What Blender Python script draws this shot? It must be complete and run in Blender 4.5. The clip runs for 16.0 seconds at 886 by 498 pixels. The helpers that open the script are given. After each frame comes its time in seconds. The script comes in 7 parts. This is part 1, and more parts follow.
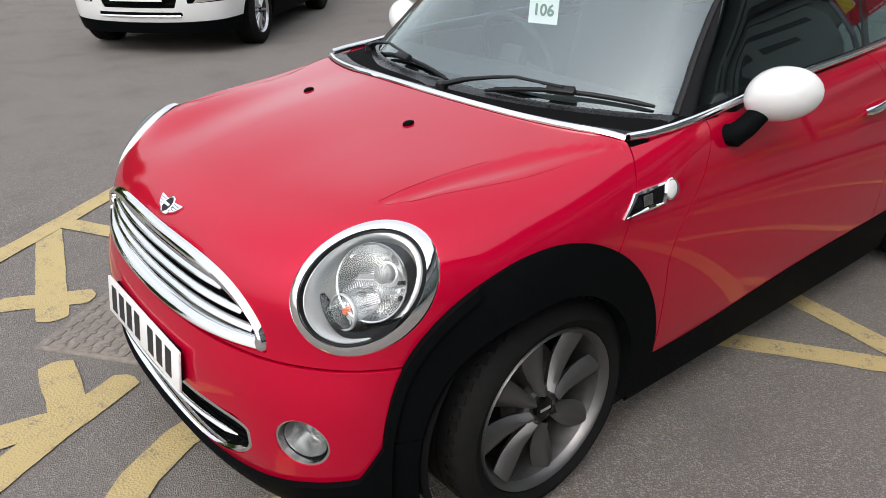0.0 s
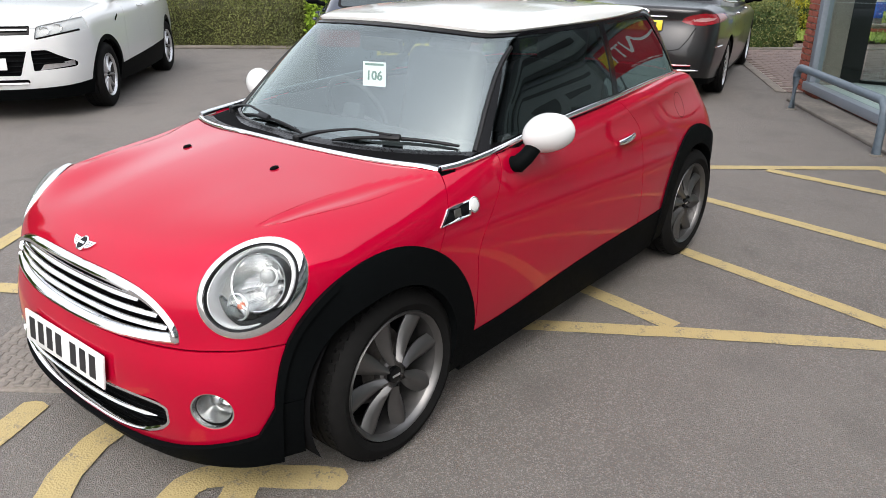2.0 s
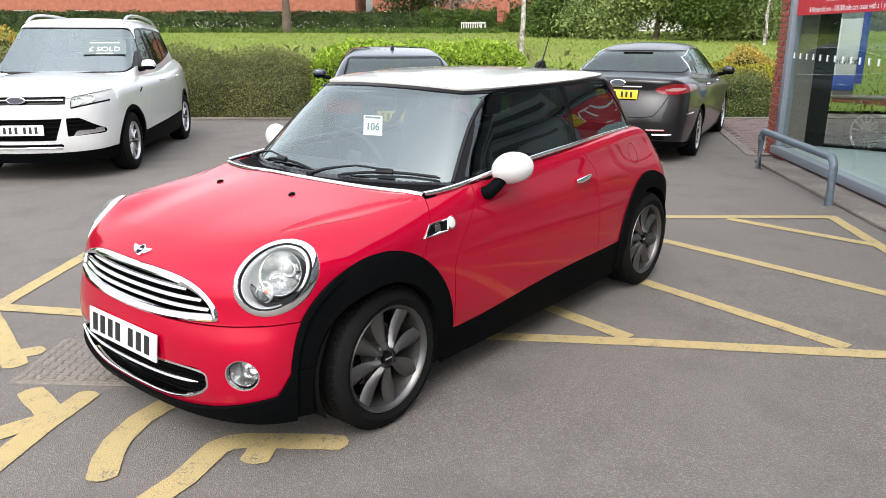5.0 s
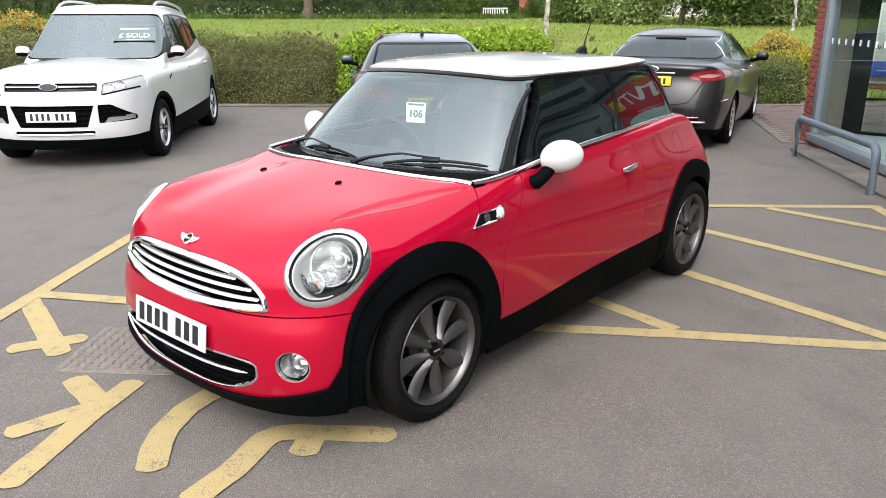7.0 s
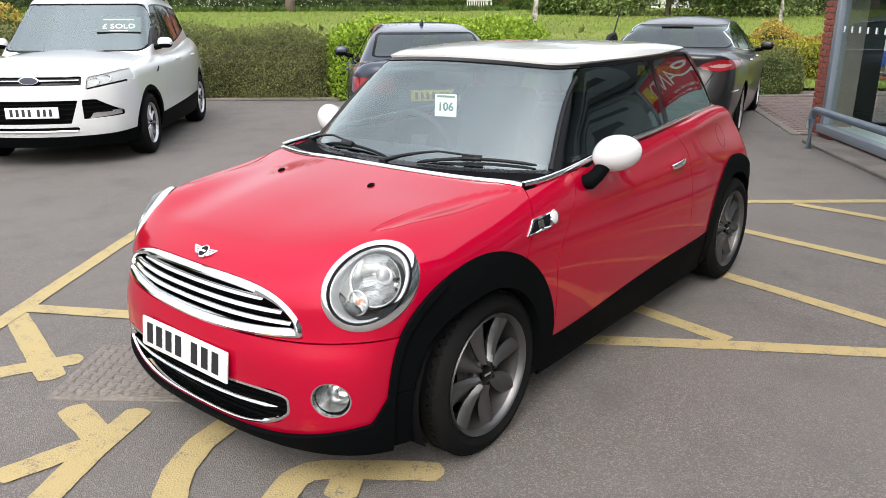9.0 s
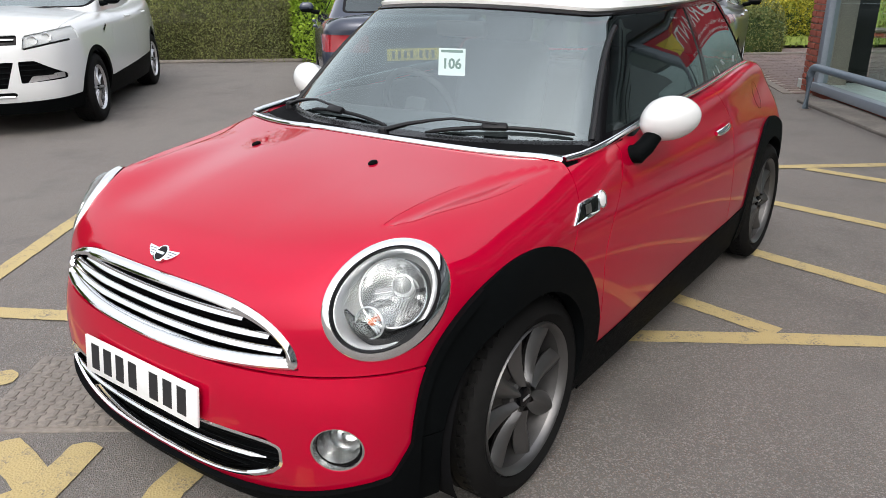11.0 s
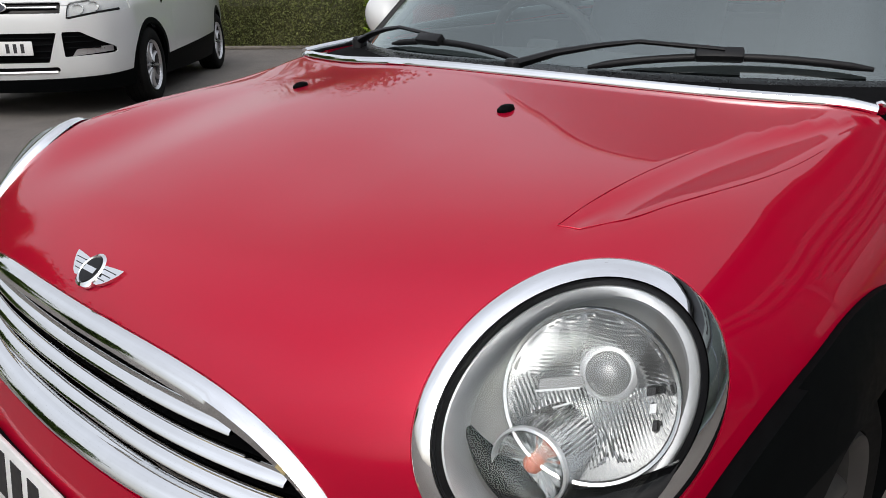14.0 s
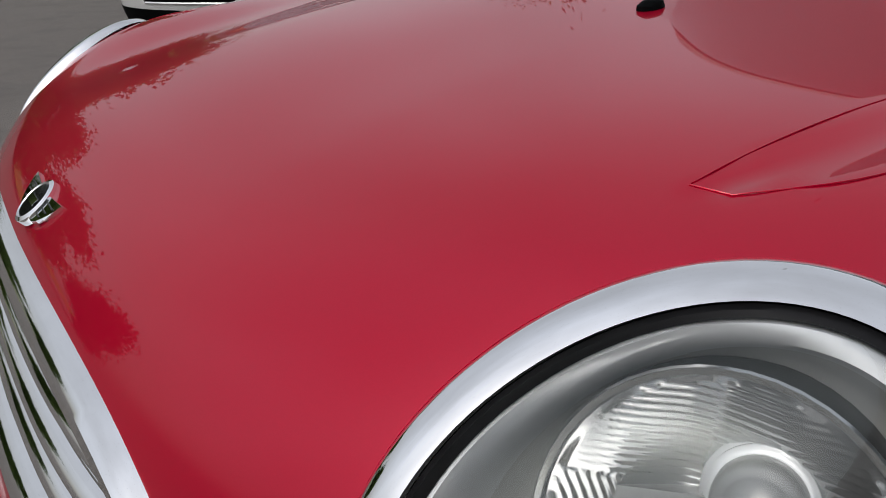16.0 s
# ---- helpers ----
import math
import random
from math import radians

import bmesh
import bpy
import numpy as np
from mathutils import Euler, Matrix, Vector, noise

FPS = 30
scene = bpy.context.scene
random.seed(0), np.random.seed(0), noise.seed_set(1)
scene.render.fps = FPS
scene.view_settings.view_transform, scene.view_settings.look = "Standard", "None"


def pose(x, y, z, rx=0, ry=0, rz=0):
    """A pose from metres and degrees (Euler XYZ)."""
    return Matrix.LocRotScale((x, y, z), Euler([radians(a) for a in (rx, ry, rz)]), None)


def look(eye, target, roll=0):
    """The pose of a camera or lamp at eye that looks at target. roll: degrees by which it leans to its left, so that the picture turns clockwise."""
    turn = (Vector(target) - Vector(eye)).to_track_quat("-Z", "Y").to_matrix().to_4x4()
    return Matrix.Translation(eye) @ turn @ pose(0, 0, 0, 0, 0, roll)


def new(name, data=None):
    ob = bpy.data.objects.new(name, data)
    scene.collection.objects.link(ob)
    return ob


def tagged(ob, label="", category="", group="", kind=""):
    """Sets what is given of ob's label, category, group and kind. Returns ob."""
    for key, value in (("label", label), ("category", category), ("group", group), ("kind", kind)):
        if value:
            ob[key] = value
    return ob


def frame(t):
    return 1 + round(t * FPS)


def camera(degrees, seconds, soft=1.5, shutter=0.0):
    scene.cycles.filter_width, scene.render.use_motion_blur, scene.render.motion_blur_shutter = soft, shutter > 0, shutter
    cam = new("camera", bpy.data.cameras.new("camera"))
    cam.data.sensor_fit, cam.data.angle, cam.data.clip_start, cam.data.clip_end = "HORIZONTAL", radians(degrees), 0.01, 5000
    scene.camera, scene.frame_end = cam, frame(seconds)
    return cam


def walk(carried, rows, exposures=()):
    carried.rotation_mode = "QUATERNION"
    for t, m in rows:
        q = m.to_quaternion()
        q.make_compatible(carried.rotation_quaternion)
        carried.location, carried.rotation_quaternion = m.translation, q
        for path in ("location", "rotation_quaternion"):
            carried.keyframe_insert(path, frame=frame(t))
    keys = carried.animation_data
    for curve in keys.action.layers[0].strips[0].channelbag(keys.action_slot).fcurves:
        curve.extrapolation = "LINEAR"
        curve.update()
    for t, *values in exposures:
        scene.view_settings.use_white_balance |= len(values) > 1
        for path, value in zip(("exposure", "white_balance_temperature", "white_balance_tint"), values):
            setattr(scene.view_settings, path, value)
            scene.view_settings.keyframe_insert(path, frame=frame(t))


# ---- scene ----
cam = camera(60.93, 16.0, soft=0.45)
EXPOSURES = ((0.0, 0.65), (1.5, 0.83), (3.0, 1.09), (6.5, 1.13), (9.0, 0.97), (11.5, 0.66), (12.5, 0.4), (13.5, 0.24), (14.5, 0.05), (15.5, -0.12), (16.0, -0.38))
PATH = [
    (0, (1.832, -1.197, 1.498), (0.438, -0.048, 0.641), 0.40),
    (0.5, (1.886, -1.327, 1.512), (0.538, -0.119, 0.661), 0.30),
    (1, (1.989, -1.451, 1.561), (0.711, -0.162, 0.721), -0.10),
    (1.5, (2.148, -1.528, 1.605), (0.940, -0.154, 0.797), 0.00),
    (2, (2.304, -1.617, 1.644), (1.134, -0.173, 0.906), 0.40),
    (2.5, (2.422, -1.730, 1.660), (1.256, -0.250, 0.989), 0.60),
    (3, (2.568, -1.881, 1.662), (1.397, -0.380, 1.048), 0.60),
    (3.5, (2.684, -1.964, 1.660), (1.508, -0.452, 1.086), 0.60),
    (4, (2.799, -2.043, 1.635), (1.614, -0.531, 1.079), 0.40),
    (6.5, (2.787, -2.119, 1.613), (1.539, -0.667, 1.036), 0.10),
    (7, (2.659, -2.130, 1.613), (1.413, -0.681, 1.025), -0.00),
    (7.5, (2.516, -2.103, 1.592), (1.282, -0.647, 0.994), -0.10),
    (8, (2.358, -2.054, 1.581), (1.139, -0.587, 0.979), -0.00),
    (8.5, (2.283, -2.016, 1.566), (1.069, -0.544, 0.967), -0.10),
    (9, (2.235, -2.011, 1.568), (1.027, -0.536, 0.963), -0.20),
    (11.5, (1.575, -1.535, 1.452), (0.481, -0.022, 0.736), -0.30),
    (12, (1.419, -1.394, 1.431), (0.333, 0.118, 0.699), -0.40),
    (12.5, (1.269, -1.287, 1.394), (0.180, 0.212, 0.642), -0.40),
    (13, (1.144, -1.187, 1.261), (0.012, 0.286, 0.519), -0.30),
    (13.5, (1.034, -1.084, 1.168), (-0.164, 0.356, 0.466), -0.31),
    (14, (0.979, -0.988, 1.141), (-0.272, 0.410, 0.452), -0.40),
    (14.5, (0.939, -0.948, 1.114), (-0.435, 0.340, 0.441), -0.60),
    (15, (0.888, -0.847, 1.091), (-0.534, 0.385, 0.413), -0.52),
    (15.5, (0.864, -0.730, 1.072), (-0.604, 0.416, 0.344), -0.60),
    (16, (0.806, -0.667, 1.020), (-0.703, 0.367, 0.219), -0.55),
]
walk(cam, [(t, look(eye, target, roll)) for t, eye, target, roll in PATH], EXPOSURES)

# ---------------------------------------------------------------- helpers for shapes
def spl(*pts):
    """A smooth curve through (x, y) pairs, carried on straight past its ends."""
    x, y = np.array(pts, float).T
    n = len(x)
    h = np.diff(x)
    A, b = np.eye(n), np.zeros(n)
    for i in range(1, n - 1):
        A[i, i - 1], A[i, i], A[i, i + 1] = h[i - 1], 2 * (h[i - 1] + h[i]), h[i]
        b[i] = 6 * ((y[i + 1] - y[i]) / h[i] - (y[i] - y[i - 1]) / h[i - 1])
    m = np.linalg.solve(A, b)
    s0 = (y[1] - y[0]) / h[0] - h[0] * m[1] / 6
    s1 = (y[-1] - y[-2]) / h[-1] + h[-1] * m[-2] / 6

    def at(q):
        q = np.asarray(q, float)
        c = np.clip(q, x[0], x[-1])
        i = np.clip(np.searchsorted(x, c) - 1, 0, n - 2)
        a, d = (x[i + 1] - c) / h[i], (c - x[i]) / h[i]
        v = a * y[i] + d * y[i + 1] + ((a**3 - a) * m[i] + (d**3 - d) * m[i + 1]) * h[i] ** 2 / 6
        return v + np.where(q < x[0], (q - x[0]) * s0, 0) + np.where(q > x[-1], (q - x[-1]) * s1, 0)
    return at


def smax(a, b, k):
    h = np.maximum(k - np.abs(a - b), 0) / k
    return np.maximum(a, b) + h * h * k / 4


def step(a, b, x):
    t = np.clip((x - a) / (b - a), 0, 1)
    return t * t * (3 - 2 * t)


def mesh_of(name, V, F, mat=None, smooth=True, normals=None):
    me = bpy.data.meshes.new(name)
    me.from_pydata(np.asarray(V, float).tolist(), [], [list(map(int, q)) for q in F])
    if smooth:
        me.polygons.foreach_set("use_smooth", [True] * len(me.polygons))
    if mat:
        me.materials.append(mat)
    me.update()
    if normals is not None:
        me.normals_split_custom_set_from_vertices(np.asarray(normals, float).tolist())
    return me


def bm_mesh(name, bm, mat=None, smooth=True):
    me = bpy.data.meshes.new(name)
    bm.normal_update()
    bm.to_mesh(me)
    bm.free()
    if smooth:
        me.polygons.foreach_set("use_smooth", [True] * len(me.polygons))
        me.set_sharp_from_angle(angle=radians(38))
    if mat:
        me.materials.append(mat)
    return me


def part(name, me, mat=None, parent=None, label="", m=None):
    """One mesh object, under a thing or a part. me: a mesh or a bmesh."""
    if isinstance(me, bmesh.types.BMesh):
        me = bm_mesh(name, me)
    if mat and not me.materials:
        me.materials.append(mat)
    ob = new(name, me)
    if parent:
        ob.parent = parent
    if m is not None:
        ob.matrix_basis = m
    return tagged(ob, label)


def thing(name, label, category, m=None, group=""):
    ob = new(name)
    ob.empty_display_size = 0.2
    if m is not None:
        ob.matrix_basis = m
    return tagged(ob, label, category, group)


def box(bm, x0, x1, y0, y1, z0, z1, bevel=0.0, m=None, seg=2):
    made = bmesh.ops.create_cube(bm, size=1, matrix=Matrix.LocRotScale(((x0 + x1) / 2, (y0 + y1) / 2, (z0 + z1) / 2), None, (x1 - x0, y1 - y0, z1 - z0)))["verts"]
    if bevel:
        edges = list({e for v in made for e in v.link_edges})
        made = bmesh.ops.bevel(bm, geom=edges, offset=bevel, segments=seg, affect="EDGES", profile=0.5)["verts"]
        seen, todo = set(made), list(made)
        while todo:
            for e in todo.pop().link_edges:
                for v in e.verts:
                    if v not in seen:
                        seen.add(v)
                        todo.append(v)
        made = list(seen)
    if m is not None:
        bmesh.ops.transform(bm, matrix=m, verts=made)
    return bm


def boxed(*a, **k):
    return box(bmesh.new(), *a, **k)


def tube(points, radius, sides=10, closed=False, flat=1.0):
    """A bent bar along points; radius: a number or one per point. flat: its height against its width."""
    P = [Vector(p) for p in points]
    n = len(P)
    R = [radius] * n if isinstance(radius, (int, float)) else list(radius)
    V, F = [], []
    up = Vector((0, 0, 1))
    for i, p in enumerate(P):
        d = (P[(i + 1) % n] - P[i - 1]) if closed or 0 < i < n - 1 else (P[1] - P[0] if i == 0 else P[-1] - P[-2])
        d.normalize()
        a = d.cross(up)
        if a.length < 1e-3:
            a = d.cross(Vector((1, 0, 0)))
        a.normalize()
        b = a.cross(d)
        for k in range(sides):
            t = 2 * math.pi * k / sides
            V.append(p + a * (R[i] * math.cos(t)) + b * (R[i] * flat * math.sin(t)))
    for i in range(n if closed else n - 1):
        j = (i + 1) % n
        for k in range(sides):
            l = (k + 1) % sides
            F.append((i * sides + k, i * sides + l, j * sides + l, j * sides + k))
    if not closed:
        F.append(tuple(range(sides))[::-1])
        F.append(tuple(range((n - 1) * sides, n * sides)))
    return V, F


def tube_mesh(name, points, radius, mat, sides=10, closed=False, flat=1.0):
    V, F = tube(points, radius, sides, closed, flat)
    me = mesh_of(name, V, F, mat)
    me.set_sharp_from_angle(angle=radians(45))
    return me


def lathe(name, profile, mat, n=48, axis="x", sharp=35, above=-9.0):
    """A turned shape: profile of (along, radius)."""
    V, F = [], []
    k = len(profile)
    for i in range(n):
        t = 2 * math.pi * i / n
        for a, r in profile:
            V.append((a, r * math.cos(t), r * math.sin(t)) if axis == "x" else (r * math.cos(t), r * math.sin(t), a))
    for i in range(n):
        j = (i + 1) % n
        if math.sin(2 * math.pi * (i + 0.5) / n) < above:
            continue
        for q in range(k - 1):
            F.append((i * k + q, j * k + q, j * k + q + 1, i * k + q + 1))
    me = mesh_of(name, V, F, mat)
    bm = bmesh.new()
    bm.from_mesh(me)
    bmesh.ops.remove_doubles(bm, verts=bm.verts, dist=1e-5)
    bmesh.ops.recalc_face_normals(bm, faces=bm.faces)
    bm.to_mesh(me)
    bm.free()
    me.polygons.foreach_set("use_smooth", [True] * len(me.polygons))
    me.set_sharp_from_angle(angle=radians(sharp))
    return me


# ---------------------------------------------------------------- smooth shells, cut into panels
def shell(f, y0, y1, z0, nose, mid, tail, around, low=-70):
    """The surface f = 0 round a spine from y0 to y1 at height z0, as one sheet of triangles."""
    psi = np.r_[np.linspace(90, 0, nose, endpoint=False), np.zeros(mid), -np.linspace(0, 90, tail + 1)[1:]]
    sy = np.r_[np.full(nose, y0), np.linspace(y0, y1, mid), np.full(tail, y1)]
    phi = np.radians(np.linspace(low, 180 - low, around))
    ps = np.radians(psi)[:, None]
    d = np.stack([np.cos(ps) * np.cos(phi), -np.sin(ps) + 0 * phi, np.cos(ps) * np.sin(phi)], -1)
    o = np.stack([0 * d[..., 0], sy[:, None] + 0 * phi, z0 + 0 * d[..., 0]], -1)
    lo, hi = np.zeros(d.shape[:2]), np.full(d.shape[:2], 3.0)
    for _ in range(34):
        t = (lo + hi) / 2
        p = o + t[..., None] * d
        out = f(p[..., 0], p[..., 1], p[..., 2]) > 0
        hi, lo = np.where(out, t, hi), np.where(out, lo, t)
    V = (o + hi[..., None] * d).reshape(-1, 3)
    a, b = np.meshgrid(np.arange(len(psi) - 1), np.arange(around - 1), indexing="ij")
    i = (a * around + b).ravel()
    T = np.r_[np.c_[i, i + 1, i + around + 1], np.c_[i, i + around + 1, i + around]][:, ::-1]
    key, where = np.unique(np.round(V, 5), axis=0, return_inverse=True)
    T = where.reshape(-1)[T]
    T = T[(T[:, 0] != T[:, 1]) & (T[:, 1] != T[:, 2]) & (T[:, 0] != T[:, 2])]
    return key, T


def keep(V, T, g):
    """What of the sheet lies where g <= 0, cut along g = 0."""
    v = g(V[:, 0], V[:, 1], V[:, 2])
    v = np.where(np.abs(v) < 1e-7, 1e-7, v)
    inside = v < 0
    c = inside[T].sum(1)
    parts = [T[c == 3]]
    N = [V]
    cut = T[(c == 1) | (c == 2)]
    if len(cut):
        cc = inside[cut].sum(1)
        lone = np.where(cc[:, None] == 1, inside[cut], ~inside[cut]).argmax(1)
        r = np.arange(len(cut))
        A, B, C = cut[r, lone], cut[r, (lone + 1) % 3], cut[r, (lone + 2) % 3]
        E = np.r_[np.c_[A, B], np.c_[A, C]]
        U, inv = np.unique(np.sort(E, 1), axis=0, return_inverse=True)
        inv = inv.reshape(-1)
        t = v[U[:, 0]] / (v[U[:, 0]] - v[U[:, 1]])
        N.append(V[U[:, 0]] + t[:, None] * (V[U[:, 1]] - V[U[:, 0]]))
        ab, ac = len(V) + inv[:len(cut)], len(V) + inv[len(cut):]
        one = cc == 1
        parts += [np.c_[A, ab, ac][one], np.c_[ab, B, C][~one], np.c_[ab, C, ac][~one]]
    V2, T2 = np.concatenate(N), np.concatenate(parts)
    used, T2 = np.unique(T2, return_inverse=True)
    return V2[used], T2.reshape(-1, 3)


def cut(V, T, *gs):
    for g in gs:
        V, T = keep(V, T, g)
    return V, T


def slope(f, V, e=2e-3):
    x, y, z = V.T
    n = np.stack([f(x + e, y, z) - f(x - e, y, z), f(x, y + e, z) - f(x, y - e, z), f(x, y, z + e) - f(x, y, z - e)], -1)
    return n / np.maximum(np.linalg.norm(n, axis=1, keepdims=True), 1e-9)


def panel(name, V, T, f, mat, parent, label="", out=0.0, thick=0.012):
    """A panel of a shell with its edges folded inwards. out: how far it stands proud."""
    N = slope(f, V)
    V = V + out * N
    E = np.r_[T[:, [0, 1]], T[:, [1, 2]], T[:, [2, 0]]]
    _, first, count = np.unique(np.sort(E, 1), axis=0, return_index=True, return_counts=True)
    rim = E[first[count == 1]]
    F = T.tolist()
    verts, norms = [V], [N]
    if len(rim) and thick:
        a, b = rim.T
        n0 = len(V)
        k = len(rim)
        d = V[b] - V[a]
        d /= np.maximum(np.linalg.norm(d, axis=1, keepdims=True), 1e-9)
        side = np.cross(d, N[a])
        r = min(0.0025, thick / 3)
        verts += [V[a], V[b], V[a] - thick * N[a], V[b] - thick * N[b]]
        soft = side * 0.95 + N[a] * 0.2
        norms += [soft, soft, side, side]
        i = np.arange(k) + n0
        F += np.c_[i + k, i, i + 2 * k, i + 3 * k].tolist()
    me = mesh_of(name, np.concatenate(verts), F, mat, True, np.concatenate(norms))
    return part(name, me, None, parent, label)


def meet(f, P, way, far=0.6):
    """Where rays from P along way first enter f <= 0."""
    P = np.atleast_2d(np.asarray(P, float))
    way = np.asarray(way, float)
    ts = np.linspace(0, far, 121)
    Q = P[:, None] + ts[None, :, None] * way
    hit = f(Q[..., 0], Q[..., 1], Q[..., 2]) <= 0
    k = np.maximum(hit.argmax(1), 1)
    lo, hi = ts[k - 1], ts[k]
    for _ in range(22):
        t = (lo + hi) / 2
        q = P + t[:, None] * way
        inn = f(*q.T) <= 0
        hi, lo = np.where(inn, t, hi), np.where(inn, lo, t)
    return P + hi[:, None] * way


def frame_of(n):
    """Two directions across n: level and up."""
    n = np.array(n, float) / np.linalg.norm(n)
    e1 = np.cross((0, 0, 1), n)
    e1 /= np.linalg.norm(e1)
    return n, e1, np.cross(n, e1)


def basis(c, n):
    """A pose at c whose z axis is n and whose y axis points up."""
    n, e1, e2 = frame_of(n)
    return Matrix(((e1[0], e2[0], n[0], c[0]), (e1[1], e2[1], n[1], c[1]), (e1[2], e2[2], n[2], c[2]), (0, 0, 0, 1)))


def rings(name, loops, mat, closed=True, cap=False):
    """A skin over loops of equally many points."""
    n = len(loops[0])
    V = np.concatenate([np.asarray(l, float) for l in loops])
    F = []
    for a in range(len(loops) - 1):
        for k in range(n if closed else n - 1):
            l = (k + 1) % n
            F.append((a * n + k, a * n + l, (a + 1) * n + l, (a + 1) * n + k))
    if cap:
        F.append(tuple(range((len(loops) - 1) * n, len(loops) * n)))
    me = mesh_of(name, V, F, mat)
    bm = bmesh.new()
    bm.from_mesh(me)
    bmesh.ops.recalc_face_normals(bm, faces=bm.faces)
    bm.to_mesh(me)
    bm.free()
    me.polygons.foreach_set("use_smooth", [True] * len(me.polygons))
    me.set_sharp_from_angle(angle=radians(40))
    return me


def words(name, text, size, mat, parent, m, label="", extrude=0.0006, align="CENTER", bold=0.0):
    cu = bpy.data.curves.new(name, "FONT")
    cu.body, cu.size, cu.align_x, cu.align_y, cu.extrude = text, size, align, "CENTER", extrude
    cu.resolution_u = 3
    cu.offset = bold * size
    tmp = bpy.data.objects.new(name, cu)
    me = bpy.data.meshes.new_from_object(tmp)
    bpy.data.objects.remove(tmp)
    me.materials.clear()
    me.materials.append(mat)
    return part(name, me, None, parent, label, m)

# ---------------------------------------------------------------- sky, sun
world = bpy.data.worlds.new("overcast_sky")
scene.world = world
world.use_nodes = True
WN, WL = world.node_tree.nodes, world.node_tree.links
sky = WN.new("ShaderNodeTexSky")
sky.sky_type, sky.sun_disc = "NISHITA", False
sky.sun_elevation, sky.sun_rotation, sky.dust_density, sky.air_density = radians(48), radians(150), 3.0, 1.0
soft_sky = WN.new("ShaderNodeHueSaturation")
soft_sky.inputs["Saturation"].default_value = 0.38
WL.new(sky.outputs["Color"], soft_sky.inputs["Color"])
# cloud cover: broad uneven greys
wc, wn, wr, wm = WN.new("ShaderNodeTexCoord"), WN.new("ShaderNodeTexNoise"), WN.new("ShaderNodeMapRange"), WN.new("ShaderNodeMix")
wn.inputs["Scale"].default_value, wn.inputs["Detail"].default_value = 1.8, 6
wr.inputs["From Min"].default_value, wr.inputs["From Max"].default_value, wr.inputs["To Min"].default_value, wr.inputs["To Max"].default_value = 0.3, 0.7, 0.75, 1.15
wm.data_type, wm.blend_type = "RGBA", "MULTIPLY"
wm.inputs["Factor"].default_value = 1.0
WL.new(wc.outputs["Generated"], wn.inputs["Vector"])
WL.new(wn.outputs["Fac"], wr.inputs["Value"])
WL.new(soft_sky.outputs["Color"], wm.inputs["A"])
WL.new(wr.outputs["Result"], wm.inputs["B"])
# an overcast sky is brighter overhead than at the horizon
wx, wh, wz = WN.new("ShaderNodeSeparateXYZ"), WN.new("ShaderNodeMapRange"), WN.new("ShaderNodeMix")
wh.inputs["From Min"].default_value, wh.inputs["From Max"].default_value, wh.inputs["To Min"].default_value, wh.inputs["To Max"].default_value = 0.0, 1.0, 0.58, 1.95
wz.data_type, wz.blend_type = "RGBA", "MULTIPLY"
wz.inputs["Factor"].default_value = 1.0
WL.new(wc.outputs["Generated"], wx.inputs["Vector"])
WL.new(wx.outputs["Z"], wh.inputs["Value"])
WL.new(wm.outputs["Result"], wz.inputs["A"])
WL.new(wh.outputs["Result"], wz.inputs["B"])
WL.new(wz.outputs["Result"], WN["Background"].inputs["Color"])
WN["Background"].inputs["Strength"].default_value = 0.15
sun = new("sun", bpy.data.lights.new("sun", "SUN"))
sun.data.energy, sun.data.angle, sun.data.color = 0.60, radians(175), (1.0, 0.97, 0.94)
sun.matrix_basis = look((-0.7, -1.1, 3.4), (0, 0, 0))

